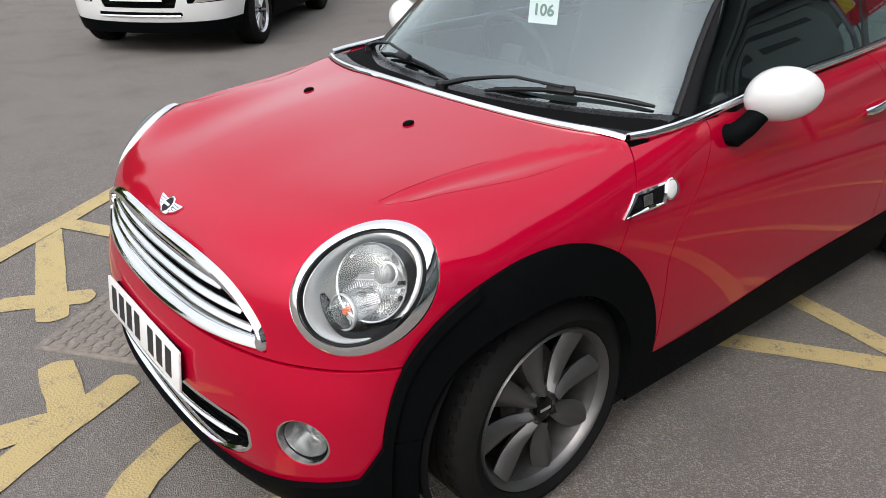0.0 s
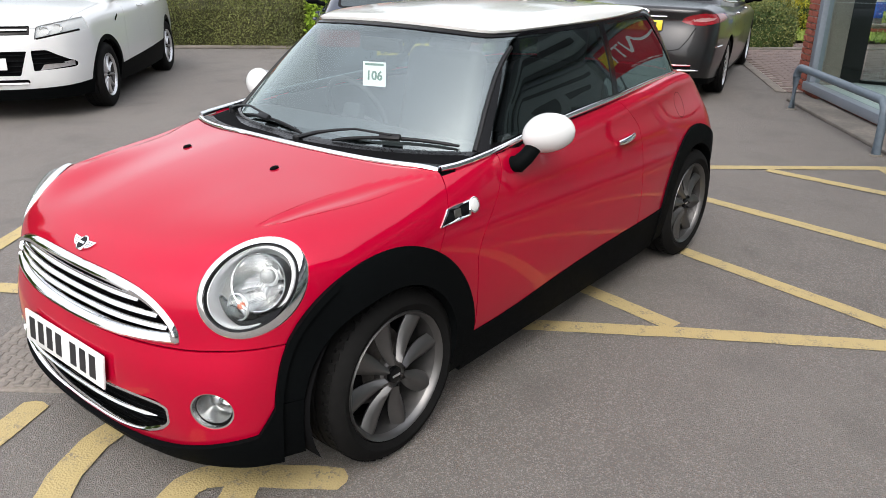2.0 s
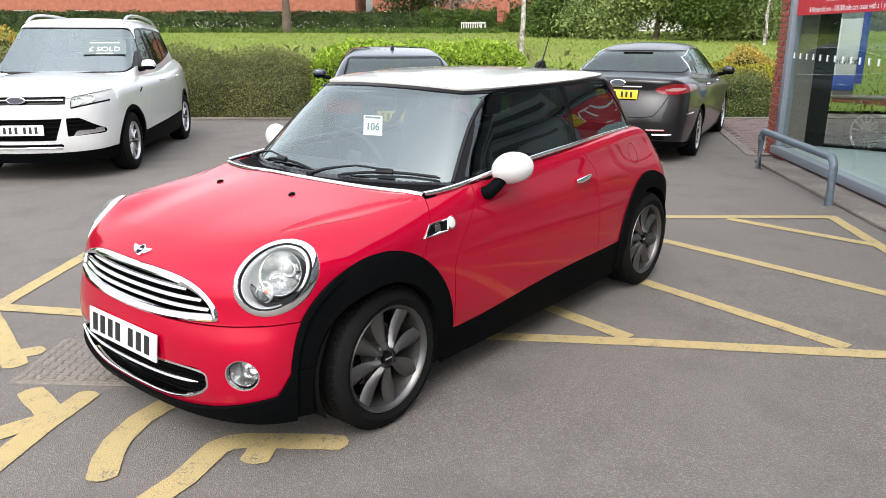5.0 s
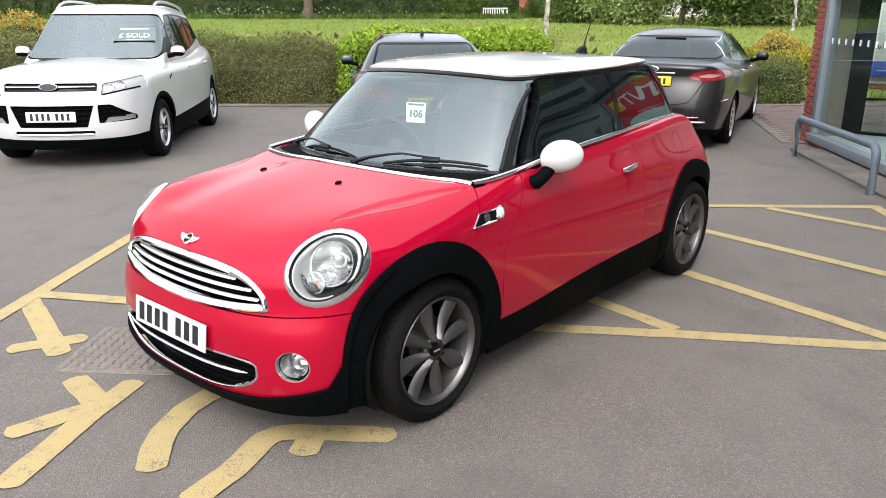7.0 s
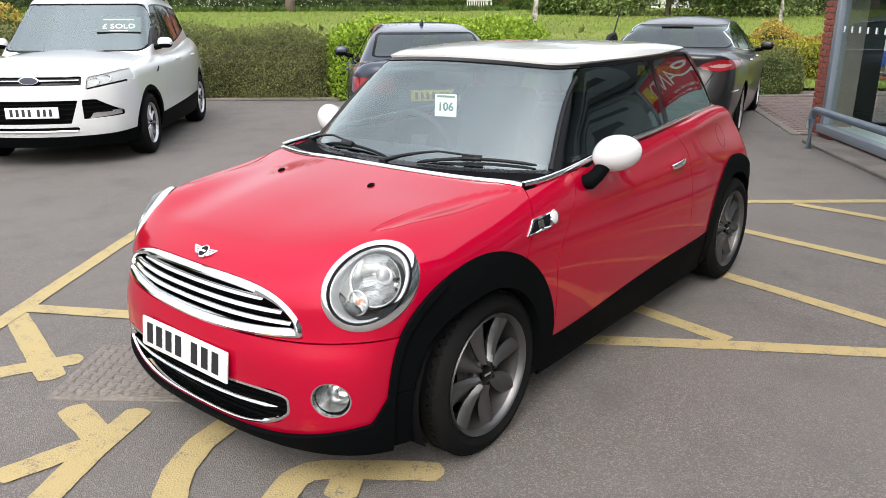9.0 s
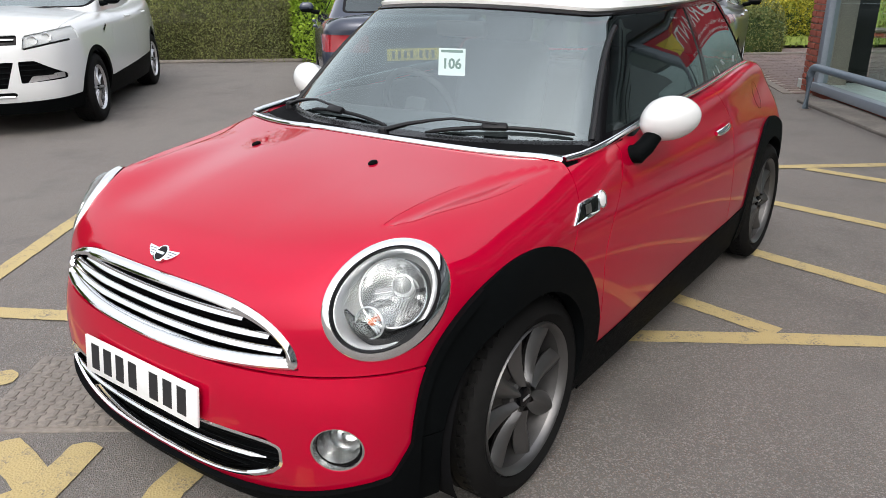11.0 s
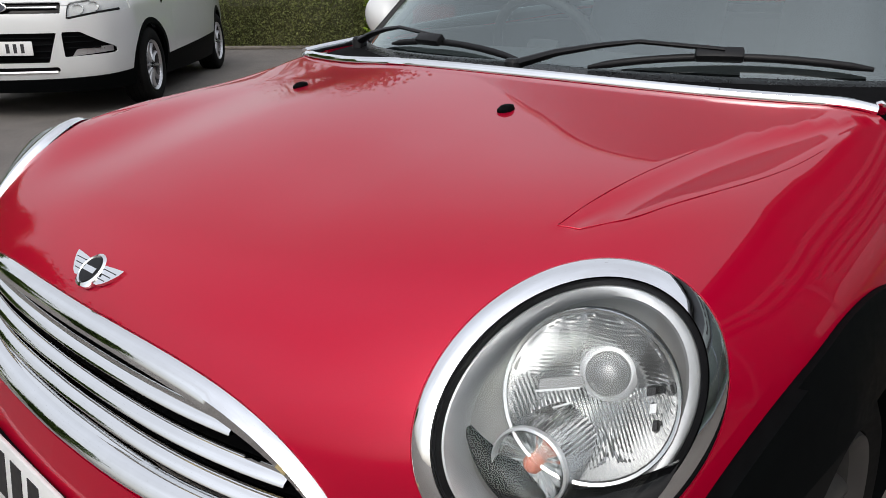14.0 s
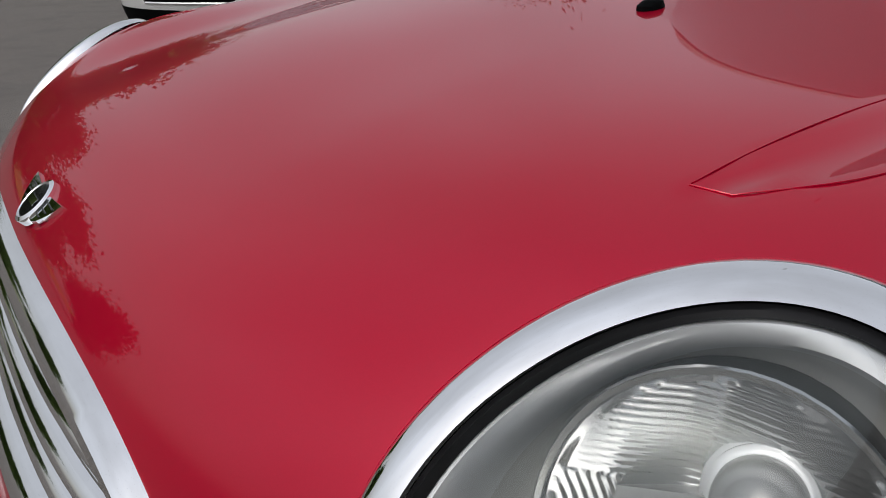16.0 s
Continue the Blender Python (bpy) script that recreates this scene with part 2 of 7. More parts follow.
# ---------------------------------------------------------------- materials
def material(name, colour, rough=0.5, metal=0.0, vary=0.12, scale=30.0, bump=0.0, fine=None, coat=0.0, spec=0.5, second=None, mix_scale=2.0, rough_vary=0.1):
    """A surface with its colour broken up at two scales, uneven gloss and a fine relief."""
    m = bpy.data.materials.new(name)
    m.use_nodes = True
    N, L = m.node_tree.nodes, m.node_tree.links
    b = N["Principled BSDF"]
    b.inputs["Metallic"].default_value = metal
    b.inputs["Specular IOR Level"].default_value = spec
    if coat:
        b.inputs["Coat Weight"].default_value = coat
        b.inputs["Coat Roughness"].default_value = 0.02
        b.inputs["Coat IOR"].default_value = 1.48
    co = N.new("ShaderNodeTexCoord")
    n1, n2 = N.new("ShaderNodeTexNoise"), N.new("ShaderNodeTexNoise")
    n1.inputs["Scale"].default_value, n1.inputs["Detail"].default_value = scale, 5
    n2.inputs["Scale"].default_value, n2.inputs["Detail"].default_value = mix_scale, 4
    for n in (n1, n2):
        L.new(co.outputs["Object"], n.inputs["Vector"])
    mixed = N.new("ShaderNodeMix")
    mixed.data_type = "RGBA"
    c = np.array(colour[:3])
    d = np.array(second[:3]) if second else c * (1 - vary)
    ramp = N.new("ShaderNodeMapRange")
    ramp.inputs["From Min"].default_value, ramp.inputs["From Max"].default_value = 0.35, 0.65
    L.new(n2.outputs["Fac"], ramp.inputs["Value"])
    mixed.inputs["A"].default_value, mixed.inputs["B"].default_value = (*c, 1), (*d, 1)
    L.new(ramp.outputs["Result"], mixed.inputs["Factor"])
    hsv = N.new("ShaderNodeHueSaturation")
    val = N.new("ShaderNodeMapRange")
    val.inputs["From Min"].default_value, val.inputs["From Max"].default_value = 0.3, 0.7
    val.inputs["To Min"].default_value, val.inputs["To Max"].default_value = 1 - vary, 1 + vary
    L.new(n1.outputs["Fac"], val.inputs["Value"])
    L.new(val.outputs["Result"], hsv.inputs["Value"])
    L.new(mixed.outputs["Result"], hsv.inputs["Color"])
    L.new(hsv.outputs["Color"], b.inputs["Base Color"])
    rr = N.new("ShaderNodeMapRange")
    rr.inputs["From Min"].default_value, rr.inputs["From Max"].default_value = 0.3, 0.7
    rr.inputs["To Min"].default_value, rr.inputs["To Max"].default_value = max(rough * (1 - rough_vary), 0), min(rough * (1 + rough_vary), 1)
    L.new(n1.outputs["Fac"], rr.inputs["Value"])
    L.new(rr.outputs["Result"], b.inputs["Roughness"])
    if bump:
        n3 = N.new("ShaderNodeTexNoise")
        n3.inputs["Scale"].default_value, n3.inputs["Detail"].default_value = fine or scale * 4, 6
        L.new(co.outputs["Object"], n3.inputs["Vector"])
        bp = N.new("ShaderNodeBump")
        bp.inputs["Strength"].default_value, bp.inputs["Distance"].default_value = 1.0, bump
        L.new(n3.outputs["Fac"], bp.inputs["Height"])
        L.new(bp.outputs["Normal"], b.inputs["Normal"])
    return m


def glass_material(name, tint, gloss=0.01, face=0.09):
    """A thin pane: light goes straight through, tinted; gloss grows towards grazing views."""
    m = bpy.data.materials.new(name)
    m.use_nodes = True
    N, L = m.node_tree.nodes, m.node_tree.links
    N.remove(N["Principled BSDF"])
    out = N["Material Output"]
    tr, gl, mx, fr = N.new("ShaderNodeBsdfTransparent"), N.new("ShaderNodeBsdfGlossy"), N.new("ShaderNodeMixShader"), N.new("ShaderNodeMapRange")
    tr.inputs["Color"].default_value = (*tint, 1)
    gl.inputs["Roughness"].default_value = gloss
    gl.inputs["Color"].default_value = (0.90, 1.0, 0.985, 1)
    lw, pw = N.new("ShaderNodeLayerWeight"), N.new("ShaderNodeMath")
    lw.inputs["Blend"].default_value = 0.5
    pw.operation = "POWER"
    pw.inputs[1].default_value = 4.6
    fr.inputs["To Min"].default_value = face
    L.new(lw.outputs["Facing"], pw.inputs[0])
    L.new(pw.outputs["Value"], fr.inputs["Value"])
    L.new(fr.outputs["Result"], mx.inputs["Fac"])
    L.new(tr.outputs["BSDF"], mx.inputs[1])
    L.new(gl.outputs["BSDF"], mx.inputs[2])
    L.new(mx.outputs["Shader"], out.inputs["Surface"])
    return m


def leaf_material(name, c1, c2, rough=0.55):
    m = bpy.data.materials.new(name)
    m.use_nodes = True
    N, L = m.node_tree.nodes, m.node_tree.links
    b = N["Principled BSDF"]
    geo, co, n2 = N.new("ShaderNodeNewGeometry"), N.new("ShaderNodeTexCoord"), N.new("ShaderNodeTexNoise")
    n2.inputs["Scale"].default_value = 1.3
    L.new(co.outputs["Object"], n2.inputs["Vector"])
    add = N.new("ShaderNodeMath")
    add.operation = "ADD"
    add.use_clamp = True
    L.new(geo.outputs["Random Per Island"], add.inputs[0])
    sc = N.new("ShaderNodeMapRange")
    sc.inputs["From Min"].default_value, sc.inputs["From Max"].default_value, sc.inputs["To Min"].default_value, sc.inputs["To Max"].default_value = 0.3, 0.7, -0.4, 0.4
    L.new(n2.outputs["Fac"], sc.inputs["Value"])
    L.new(sc.outputs["Result"], add.inputs[1])
    mixed = N.new("ShaderNodeMix")
    mixed.data_type = "RGBA"
    mixed.inputs["A"].default_value, mixed.inputs["B"].default_value = (*c1, 1), (*c2, 1)
    L.new(add.outputs["Value"], mixed.inputs["Factor"])
    L.new(mixed.outputs["Result"], b.inputs["Base Color"])
    b.inputs["Roughness"].default_value = rough
    b.inputs["Specular IOR Level"].default_value = 0.15
    return m


RED = material("red_paint", (0.47, 0.0006, 0.027), 0.34, 0.40, 0.02, 900, coat=0.88, rough_vary=0.05, spec=0.05)
RED.node_tree.nodes["Principled BSDF"].inputs["Specular Tint"].default_value = (0.60, 0.004, 0.03, 1)
RED.node_tree.nodes["Principled BSDF"].inputs["Coat IOR"].default_value = 1.48
WHITE = material("white_paint", (0.61, 0.62, 0.615), 0.3, 0.0, 0.02, 700, coat=1.0)
CREAM = material("white_roof_paint", (0.72, 0.725, 0.70), 0.3, 0.0, 0.02, 700, coat=1.0)
GREYP = material("graphite_paint", (0.020, 0.0195, 0.0205), 0.30, 0.6, 0.05, 900, coat=0.6)
NAVY = material("navy_paint", (0.018, 0.024, 0.045), 0.35, 0.4, 0.05, 900, coat=1.0)
TRIM = material("black_textured_plastic", (0.0034, 0.0040, 0.0043), 0.5, spec=0.015, metal=0.0, vary=0.15, scale=60, bump=0.0003, fine=1500)
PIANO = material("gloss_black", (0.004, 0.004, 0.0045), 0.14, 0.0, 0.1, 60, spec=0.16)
# near-black of hidden parts, also the painted shade of openings
DARK = material("black_parts_and_shade", (0.005, 0.005, 0.0055), 0.9, 0.0, 0.2, 40, spec=0.05)
BARREL = material("rim_barrel", (0.07, 0.068, 0.067), 0.45, 0.6, 0.15, 40)
CABIN = material("cabin_plastic", (0.018, 0.018, 0.019), 0.6, 0.0, 0.15, 50, bump=0.0004)
CLOTH = material("seat_cloth", (0.045, 0.045, 0.05), 0.9, 0.0, 0.2, 200, bump=0.0008)
RUBBER = material("tyre_rubber", (0.006, 0.006, 0.0062), 0.75, 0.0, 0.2, 40, bump=0.0005, second=(0.009, 0.0088, 0.0085), spec=0.07)
WIPER = material("wiper_rubber", (0.007, 0.007, 0.008), 0.45, 0.0, 0.15, 80, spec=0.25)
SCUTTLE = material("scuttle_plastic", (0.012, 0.012, 0.013), 0.28, 0.0, 0.15, 80, spec=0.4)
LAMPDARK = material("lamp_dark_band", (0.02, 0.02, 0.022), 0.4, 0.3, 0.1, 60)
CHROME = material("chrome", (0.93, 0.935, 0.94), 0.045, 1.0, 0.02, 40)
SATIN = material("satin_alloy", (0.14, 0.137, 0.135), 0.36, 0.85, 0.03, 60, rough_vary=0.05)
SILVERW = material("silver_alloy", (0.62, 0.62, 0.63), 0.3, 0.8, 0.05, 60)
STEEL = material("brake_steel", (0.25, 0.24, 0.23), 0.4, 0.9, 0.2, 60)
BOWL = material("fog_bowl", (0.80, 0.80, 0.80), 0.22, 1.0, 0.08, 60)
REFLECT = material("lamp_reflector", (0.59, 0.595, 0.595), 0.14, 0.95, 0.03, 60, rough_vary=0.0)
BANDCLEAR = material("clear_lamp_band", (0.42, 0.24, 0.24), 0.4, 0.0, 0.05, 60)
SHIELD = material("bulb_shield_grey", (0.24, 0.24, 0.24), 0.30, 0.4, 0.03, 30, rough_vary=0.0)
LAMPGREY = material("lamp_surround", (0.54, 0.54, 0.53), 0.55, 0.15, 0.05, 60)
LAMPSILVER = material("lamp_silver", (0.66, 0.67, 0.68), 0.32, 0.5, 0.04, 60)
AMBER = material("amber_bulb", (0.60, 0.13, 0.05), 0.25, 0.0, 0.1, 100)
REDLAMP = material("red_lamp", (0.24, 0.005, 0.012), 0.12, 0.0, 0.08, 150, coat=1.0)
PLATEW = material("plate_white", (0.68, 0.68, 0.67), 0.35, 0.0, 0.03, 60)
PLATEY = material("plate_yellow", (0.80, 0.58, 0.03), 0.35, 0.0, 0.03, 60)
INK = material("plate_ink", (0.012, 0.012, 0.014), 0.45, 0.0, 0.05, 60)
PAPER = material("paper", (0.82, 0.83, 0.82), 0.6, 0.0, 0.03, 60)
GREENINK = material("green_ink", (0.05, 0.12, 0.06), 0.6, 0.0, 0.03, 60)
SCREEN = glass_material("dusty_screen_glass", (0.80, 0.90, 0.88), face=0.21)
HAZY = glass_material("hazy_glass", (0.45, 0.54, 0.52), face=0.27)
GLASS = glass_material("clear_glass", (0.80, 0.86, 0.84))
TINTED = glass_material("tinted_glass", (0.24, 0.30, 0.29), face=0.075)
REARGLASS = glass_material("rear_screen_glass", (0.14, 0.14, 0.16), face=0.13)
SMOKED = glass_material("smoked_glass", (0.12, 0.145, 0.145), face=0.07)
LENS = glass_material("lamp_lens", (0.96, 0.97, 0.97), face=0.045)
GREENS = material("pale_green_sticker", (0.13, 0.17, 0.17), 0.5, 0.0, 0.05, 20)
GREYSIGN = material("grey_sign", (0.22, 0.26, 0.26), 0.5, 0.0, 0.05, 10)

# ---------------------------------------------------------------- ground
def asphalt_material():
    m = bpy.data.materials.new("asphalt")
    m.use_nodes = True
    N, L = m.node_tree.nodes, m.node_tree.links
    b = N["Principled BSDF"]
    co = N.new("ShaderNodeTexCoord")
    def noise_(scale, detail=4):
        n = N.new("ShaderNodeTexNoise")
        n.inputs["Scale"].default_value, n.inputs["Detail"].default_value = scale, detail
        L.new(co.outputs["Object"], n.inputs["Vector"])
        return n
    def ramp_(src, a, b_, c, d):
        r = N.new("ShaderNodeMapRange")
        for k, v in zip(("From Min", "From Max", "To Min", "To Max"), (a, b_, c, d)):
            r.inputs[k].default_value = v
        L.new(src, r.inputs["Value"])
        return r.outputs["Result"]
    def mix_(fac, a, b_, mode="MIX"):
        x = N.new("ShaderNodeMix")
        x.data_type, x.blend_type = "RGBA", mode
        for k, v in (("A", a), ("B", b_)):
            if isinstance(v, tuple):
                x.inputs[k].default_value = (*v, 1)
            else:
                L.new(v, x.inputs[k])
        L.new(fac, x.inputs["Factor"])
        return x.outputs["Result"]
    stones = N.new("ShaderNodeTexVoronoi")
    stones.inputs["Scale"].default_value = 210
    L.new(co.outputs["Object"], stones.inputs["Vector"])
    sep = N.new("ShaderNodeSeparateColor")
    L.new(stones.outputs["Color"], sep.inputs["Color"])
    chip = mix_(ramp_(sep.outputs["Red"], 0.55, 0.95, 0, 1), (0.122, 0.112, 0.103), (0.255, 0.236, 0.216))
    chip = mix_(ramp_(sep.outputs["Green"], 0.80, 0.9, 0, 0.7), chip, (0.16, 0.115, 0.09))
    worn = mix_(ramp_(noise_(0.6, 6).outputs["Fac"], 0.38, 0.62, 0, 0.45), chip, (0.172, 0.158, 0.142))
    dark = mix_(ramp_(noise_(2.3, 8).outputs["Fac"], 0.50, 0.72, 0, 0.40), worn, (0.075, 0.07, 0.066))
    grit = mix_(ramp_(noise_(9, 5).outputs["Fac"], 0.35, 0.7, 0, 0.25), dark, (0.172, 0.160, 0.146))
    L.new(grit, b.inputs["Base Color"])
    b.inputs["Roughness"].default_value = 0.82
    b.inputs["Specular IOR Level"].default_value = 0.35
    bp = N.new("ShaderNodeBump")
    bp.inputs["Strength"].default_value, bp.inputs["Distance"].default_value = 0.7, 0.006
    L.new(stones.outputs["Distance"], bp.inputs["Height"])
    L.new(bp.outputs["Normal"], b.inputs["Normal"])
    return m


def road_paint_material():
    """Old yellow line paint, worn through to the stones."""
    m = bpy.data.materials.new("yellow_road_paint")
    m.use_nodes = True
    N, L = m.node_tree.nodes, m.node_tree.links
    b = N["Principled BSDF"]
    co = N.new("ShaderNodeTexCoord")
    n1, n2, vo = N.new("ShaderNodeTexNoise"), N.new("ShaderNodeTexNoise"), N.new("ShaderNodeTexVoronoi")
    n1.inputs["Scale"].default_value, n1.inputs["Detail"].default_value = 11, 8
    n2.inputs["Scale"].default_value, n2.inputs["Detail"].default_value = 1.7, 6
    vo.inputs["Scale"].default_value = 130
    for n in (n1, n2, vo):
        L.new(co.outputs["Object"], n.inputs["Vector"])
    sep = N.new("ShaderNodeSeparateColor")
    L.new(vo.outputs["Color"], sep.inputs["Color"])
    add, wear = N.new("ShaderNodeMath"), N.new("ShaderNodeMapRange")
    add.operation = "MULTIPLY_ADD"
    add.inputs[1].default_value = 0.34
    L.new(sep.outputs["Red"], add.inputs[0])
    L.new(n1.outputs["Fac"], add.inputs[2])
    wear.inputs["From Min"].default_value, wear.inputs["From Max"].default_value = 0.75, 1.02
    L.new(add.outputs["Value"], wear.inputs["Value"])
    tone = N.new("ShaderNodeMix")
    tone.data_type = "RGBA"
    tone.inputs["A"].default_value, tone.inputs["B"].default_value = (0.41, 0.315, 0.130, 1), (0.37, 0.295, 0.150, 1)
    L.new(n2.outputs["Fac"], tone.inputs["Factor"])
    mixed = N.new("ShaderNodeMix")
    mixed.data_type = "RGBA"
    mixed.inputs["B"].default_value = (0.15, 0.135, 0.11, 1)
    L.new(tone.outputs["Result"], mixed.inputs["A"])
    L.new(wear.outputs["Result"], mixed.inputs["Factor"])
    L.new(mixed.outputs["Result"], b.inputs["Base Color"])
    b.inputs["Roughness"].default_value = 0.8
    bp = N.new("ShaderNodeBump")
    bp.inputs["Strength"].default_value, bp.inputs["Distance"].default_value = 0.5, 0.004
    L.new(vo.outputs["Distance"], bp.inputs["Height"])
    L.new(bp.outputs["Normal"], b.inputs["Normal"])
    return m


ASPHALT, YELLOW = asphalt_material(), road_paint_material()
IRON = material("cast_iron", (0.16, 0.14, 0.123), 0.75, 0.1, 0.25, 40, bump=0.001, second=(0.20, 0.175, 0.15))
GRASS = material("grass_ground", (0.135, 0.185, 0.034), 0.9, 0.0, 0.16, 14, bump=0.002, fine=30, spec=0.05, second=(0.175, 0.20, 0.052), mix_scale=0.4)
BRICK = material("red_brick", (0.30, 0.075, 0.045), 0.85, 0.0, 0.2, 25, bump=0.002, second=(0.22, 0.06, 0.04), mix_scale=6)
MORTAR = material("mortar", (0.33, 0.29, 0.25), 0.95, 0.0, 0.15, 50, bump=0.002)
CONCRETE = material("concrete", (0.20, 0.175, 0.15), 0.9, 0.0, 0.2, 20, bump=0.003, second=(0.13, 0.115, 0.10))
BLOCK = material("paving_block", (0.19, 0.135, 0.115), 0.9, 0.0, 0.25, 12, bump=0.002, second=(0.14, 0.11, 0.10), mix_scale=5)
FRAME = material("grey_window_frame", (0.24, 0.27, 0.31), 0.4, 0.2, 0.06, 30)
RAILP = material("grey_rail_paint", (0.11, 0.14, 0.17), 0.45, 0.1, 0.12, 30, bump=0.0004)
CLAD = material("dark_grey_cladding", (0.075, 0.08, 0.088), 0.5, 0.1, 0.08, 8)
BANNER = material("red_banner", (0.55, 0.012, 0.03), 0.5, 0.0, 0.05, 10)
SHOPGLASS = glass_material("shop_glass", (0.70, 0.78, 0.75), face=0.07)
DARKWALL = material("dark_grey_wall", (0.022, 0.024, 0.024), 0.7, 0.0, 0.1, 6)
SHOPFLOOR = material("pale_shop_floor", (0.55, 0.60, 0.57), 0.4, 0.0, 0.06, 5)
SHOPWALL = material("shop_wall", (0.50, 0.50, 0.49), 0.7, 0.0, 0.1, 3)
SIGNBLUE = material("blue_sign", (0.015, 0.06, 0.28), 0.4, 0.0, 0.05, 10)
BARK = material("bark", (0.12, 0.09, 0.065), 0.9, 0.0, 0.3, 12, bump=0.01, fine=25)
BIRCH = material("birch_bark", (0.55, 0.52, 0.47), 0.8, 0.0, 0.25, 9, bump=0.004, second=(0.20, 0.17, 0.14), mix_scale=7)
FARBRICK = material("far_brick_wall", (0.34, 0.12, 0.075), 0.9, 0.0, 0.15, 3, second=(0.27, 0.09, 0.06))
FARWHITE = material("far_white_wall", (0.62, 0.60, 0.57), 0.9, 0.0, 0.08, 2)
SLATE = material("roof_slate", (0.10, 0.085, 0.08), 0.8, 0.0, 0.2, 4)
# leaf of the far hedge; as core of brighter hedges it paints their inner shade
LEAF_DARK = leaf_material("dark_leaf_and_hedge_shade", (0.016, 0.032, 0.008), (0.055, 0.085, 0.02))
LEAF_BROWN = leaf_material("bronze_hedge_leaf", (0.105, 0.122, 0.040), (0.175, 0.185, 0.064))
# bronze leaf darkened for the core: shade inside the hedge, put into the colour
LEAF_BROWN_SHADE = leaf_material("bronze_hedge_inner_shade", (0.034, 0.036, 0.014), (0.065, 0.064, 0.026))
LEAF_LIGHT = leaf_material("fresh_hedge_leaf", (0.15, 0.24, 0.018), (0.30, 0.42, 0.05))
LEAF_GOLD = leaf_material("golden_hedge_leaf", (0.15, 0.17, 0.018), (0.42, 0.36, 0.04))
LEAF_ORANGE = leaf_material("bronze_shoot_leaf", (0.27, 0.21, 0.04), (0.45, 0.32, 0.075))
LEAF_TREE = leaf_material("tree_leaf", (0.035, 0.065, 0.012), (0.10, 0.15, 0.03))
BLADE = leaf_material("grass_blade", (0.125, 0.185, 0.03), (0.20, 0.25, 0.06))
BLOSSOM = leaf_material("blossom", (0.45, 0.42, 0.38), (0.65, 0.62, 0.58))

# the ground: one sheet to the horizon
gx = np.r_[-2500, -400, -60, np.linspace(-16, 12, 15), 60, 400, 2500]
gy = np.r_[-2500, -400, -60, np.linspace(-10, 20, 16), 60, 400, 2500]
GV = [(x, y, 0.0) for x in gx for y in gy]
GF = [(i * len(gy) + j, (i + 1) * len(gy) + j, (i + 1) * len(gy) + j + 1, i * len(gy) + j + 1) for i in range(len(gx) - 1) for j in range(len(gy) - 1)]
tagged(part("ground", mesh_of("ground", GV, GF, ASPHALT, False), None, None, "grey worn asphalt of a car park"), category="ground", kind="structure")


def paint(points, width, name="painted_line", z=0.004, round_ends=False):
    """A painted stroke on the ground with slightly uneven edges."""
    P = [np.array(p, float) for p in points]
    dense = []
    for a, b in zip(P, P[1:]):
        k = max(2, int(np.hypot(*(b - a)) / 0.02))
        dense += [a + (b - a) * t for t in np.linspace(0, 1, k, endpoint=False)]
    dense.append(P[-1])
    V, F = [], []
    for i, p in enumerate(dense):
        d = dense[min(i + 1, len(dense) - 1)] - dense[max(i - 1, 0)]
        d = d / np.hypot(*d)
        nrm = np.array((-d[1], d[0]))
        w = width / 2
        if round_ends:
            e = min(np.hypot(*(p - dense[0])), np.hypot(*(p - dense[-1])))
            w *= math.sqrt(max(1 - max(1 - e / 0.035, 0) ** 2, 0.0)) * 0.75 + 0.25
        for s in (1, -1):
            q = p + nrm * s * (w + 0.005 * noise.noise((p[0] * 9, p[1] * 9, s * 3.0)) + 0.0025 * noise.noise((p[0] * 41, p[1] * 41, s * 7.0)))
            V.append((q[0], q[1], z))
    for i in range(len(dense) - 1):
        F.append((2 * i, 2 * i + 1, 2 * i + 3, 2 * i + 2))
    ob = part(name, mesh_of(name, V, F, YELLOW, False), None, None, "worn yellow painted marking on the asphalt")
    return tagged(ob, category="road marking", kind="structure", group="yellow road markings")


LINES = (((-1.00, 0.02), (0.60, 1.09), (1.19, 1.48), (2.30, 2.17), (4.20, 3.35)),
         ((1.16, 1.53), (-0.6, 1.88)), ((2.12, 2.15), (-0.6, 2.84)), ((3.3, 3.03), (-0.6, 3.76)),
         ((-0.9, 3.48), (0.16, 4.35), (1.32, 5.30)), ((0.62, 4.63), (2.35, 4.44)), ((1.30, 5.34), (2.35, 3.74), (3.3, 2.30)),
         ((-3.6, 1.65), (-2.70, 0.42), (-2.03, -0.47), (-1.6, -1.05)), ((-2.0, -0.47), (-1.0, 0.10)))
for k, run in enumerate(LINES):
    paint(run, 0.105, z=0.004 + 0.0003 * k)
STROKES = (((-1.97, -0.55), (-1.03, -0.77)), ((-1.30, -0.92), (-1.14, -0.58)), ((-0.73, -0.84), (-0.40, -0.88)),
           ((-0.48, -0.66), (-0.33, -0.95), (-0.05, -1.40)), ((-0.43, -1.25), (-0.38, -0.92)), ((-0.12, -0.42), (-0.10, -0.52), (-0.06, -0.66), (0.03, -0.81), (0.12, -0.90), (0.26, -1.0)),
           ((0.53, -1.02), (0.485, -0.80), (0.425, -0.665), (0.392, -0.585), (0.40, -0.525), (0.445, -0.470), (0.598, -0.352), (0.68, -0.29), (0.775, -0.225)), ((0.512, -0.436), (0.60, -0.57)))
for k, run in enumerate(STROKES):
    paint(run, 0.118, "painted_letter_stroke", 0.0042 + 0.0004 * k, round_ends=True)


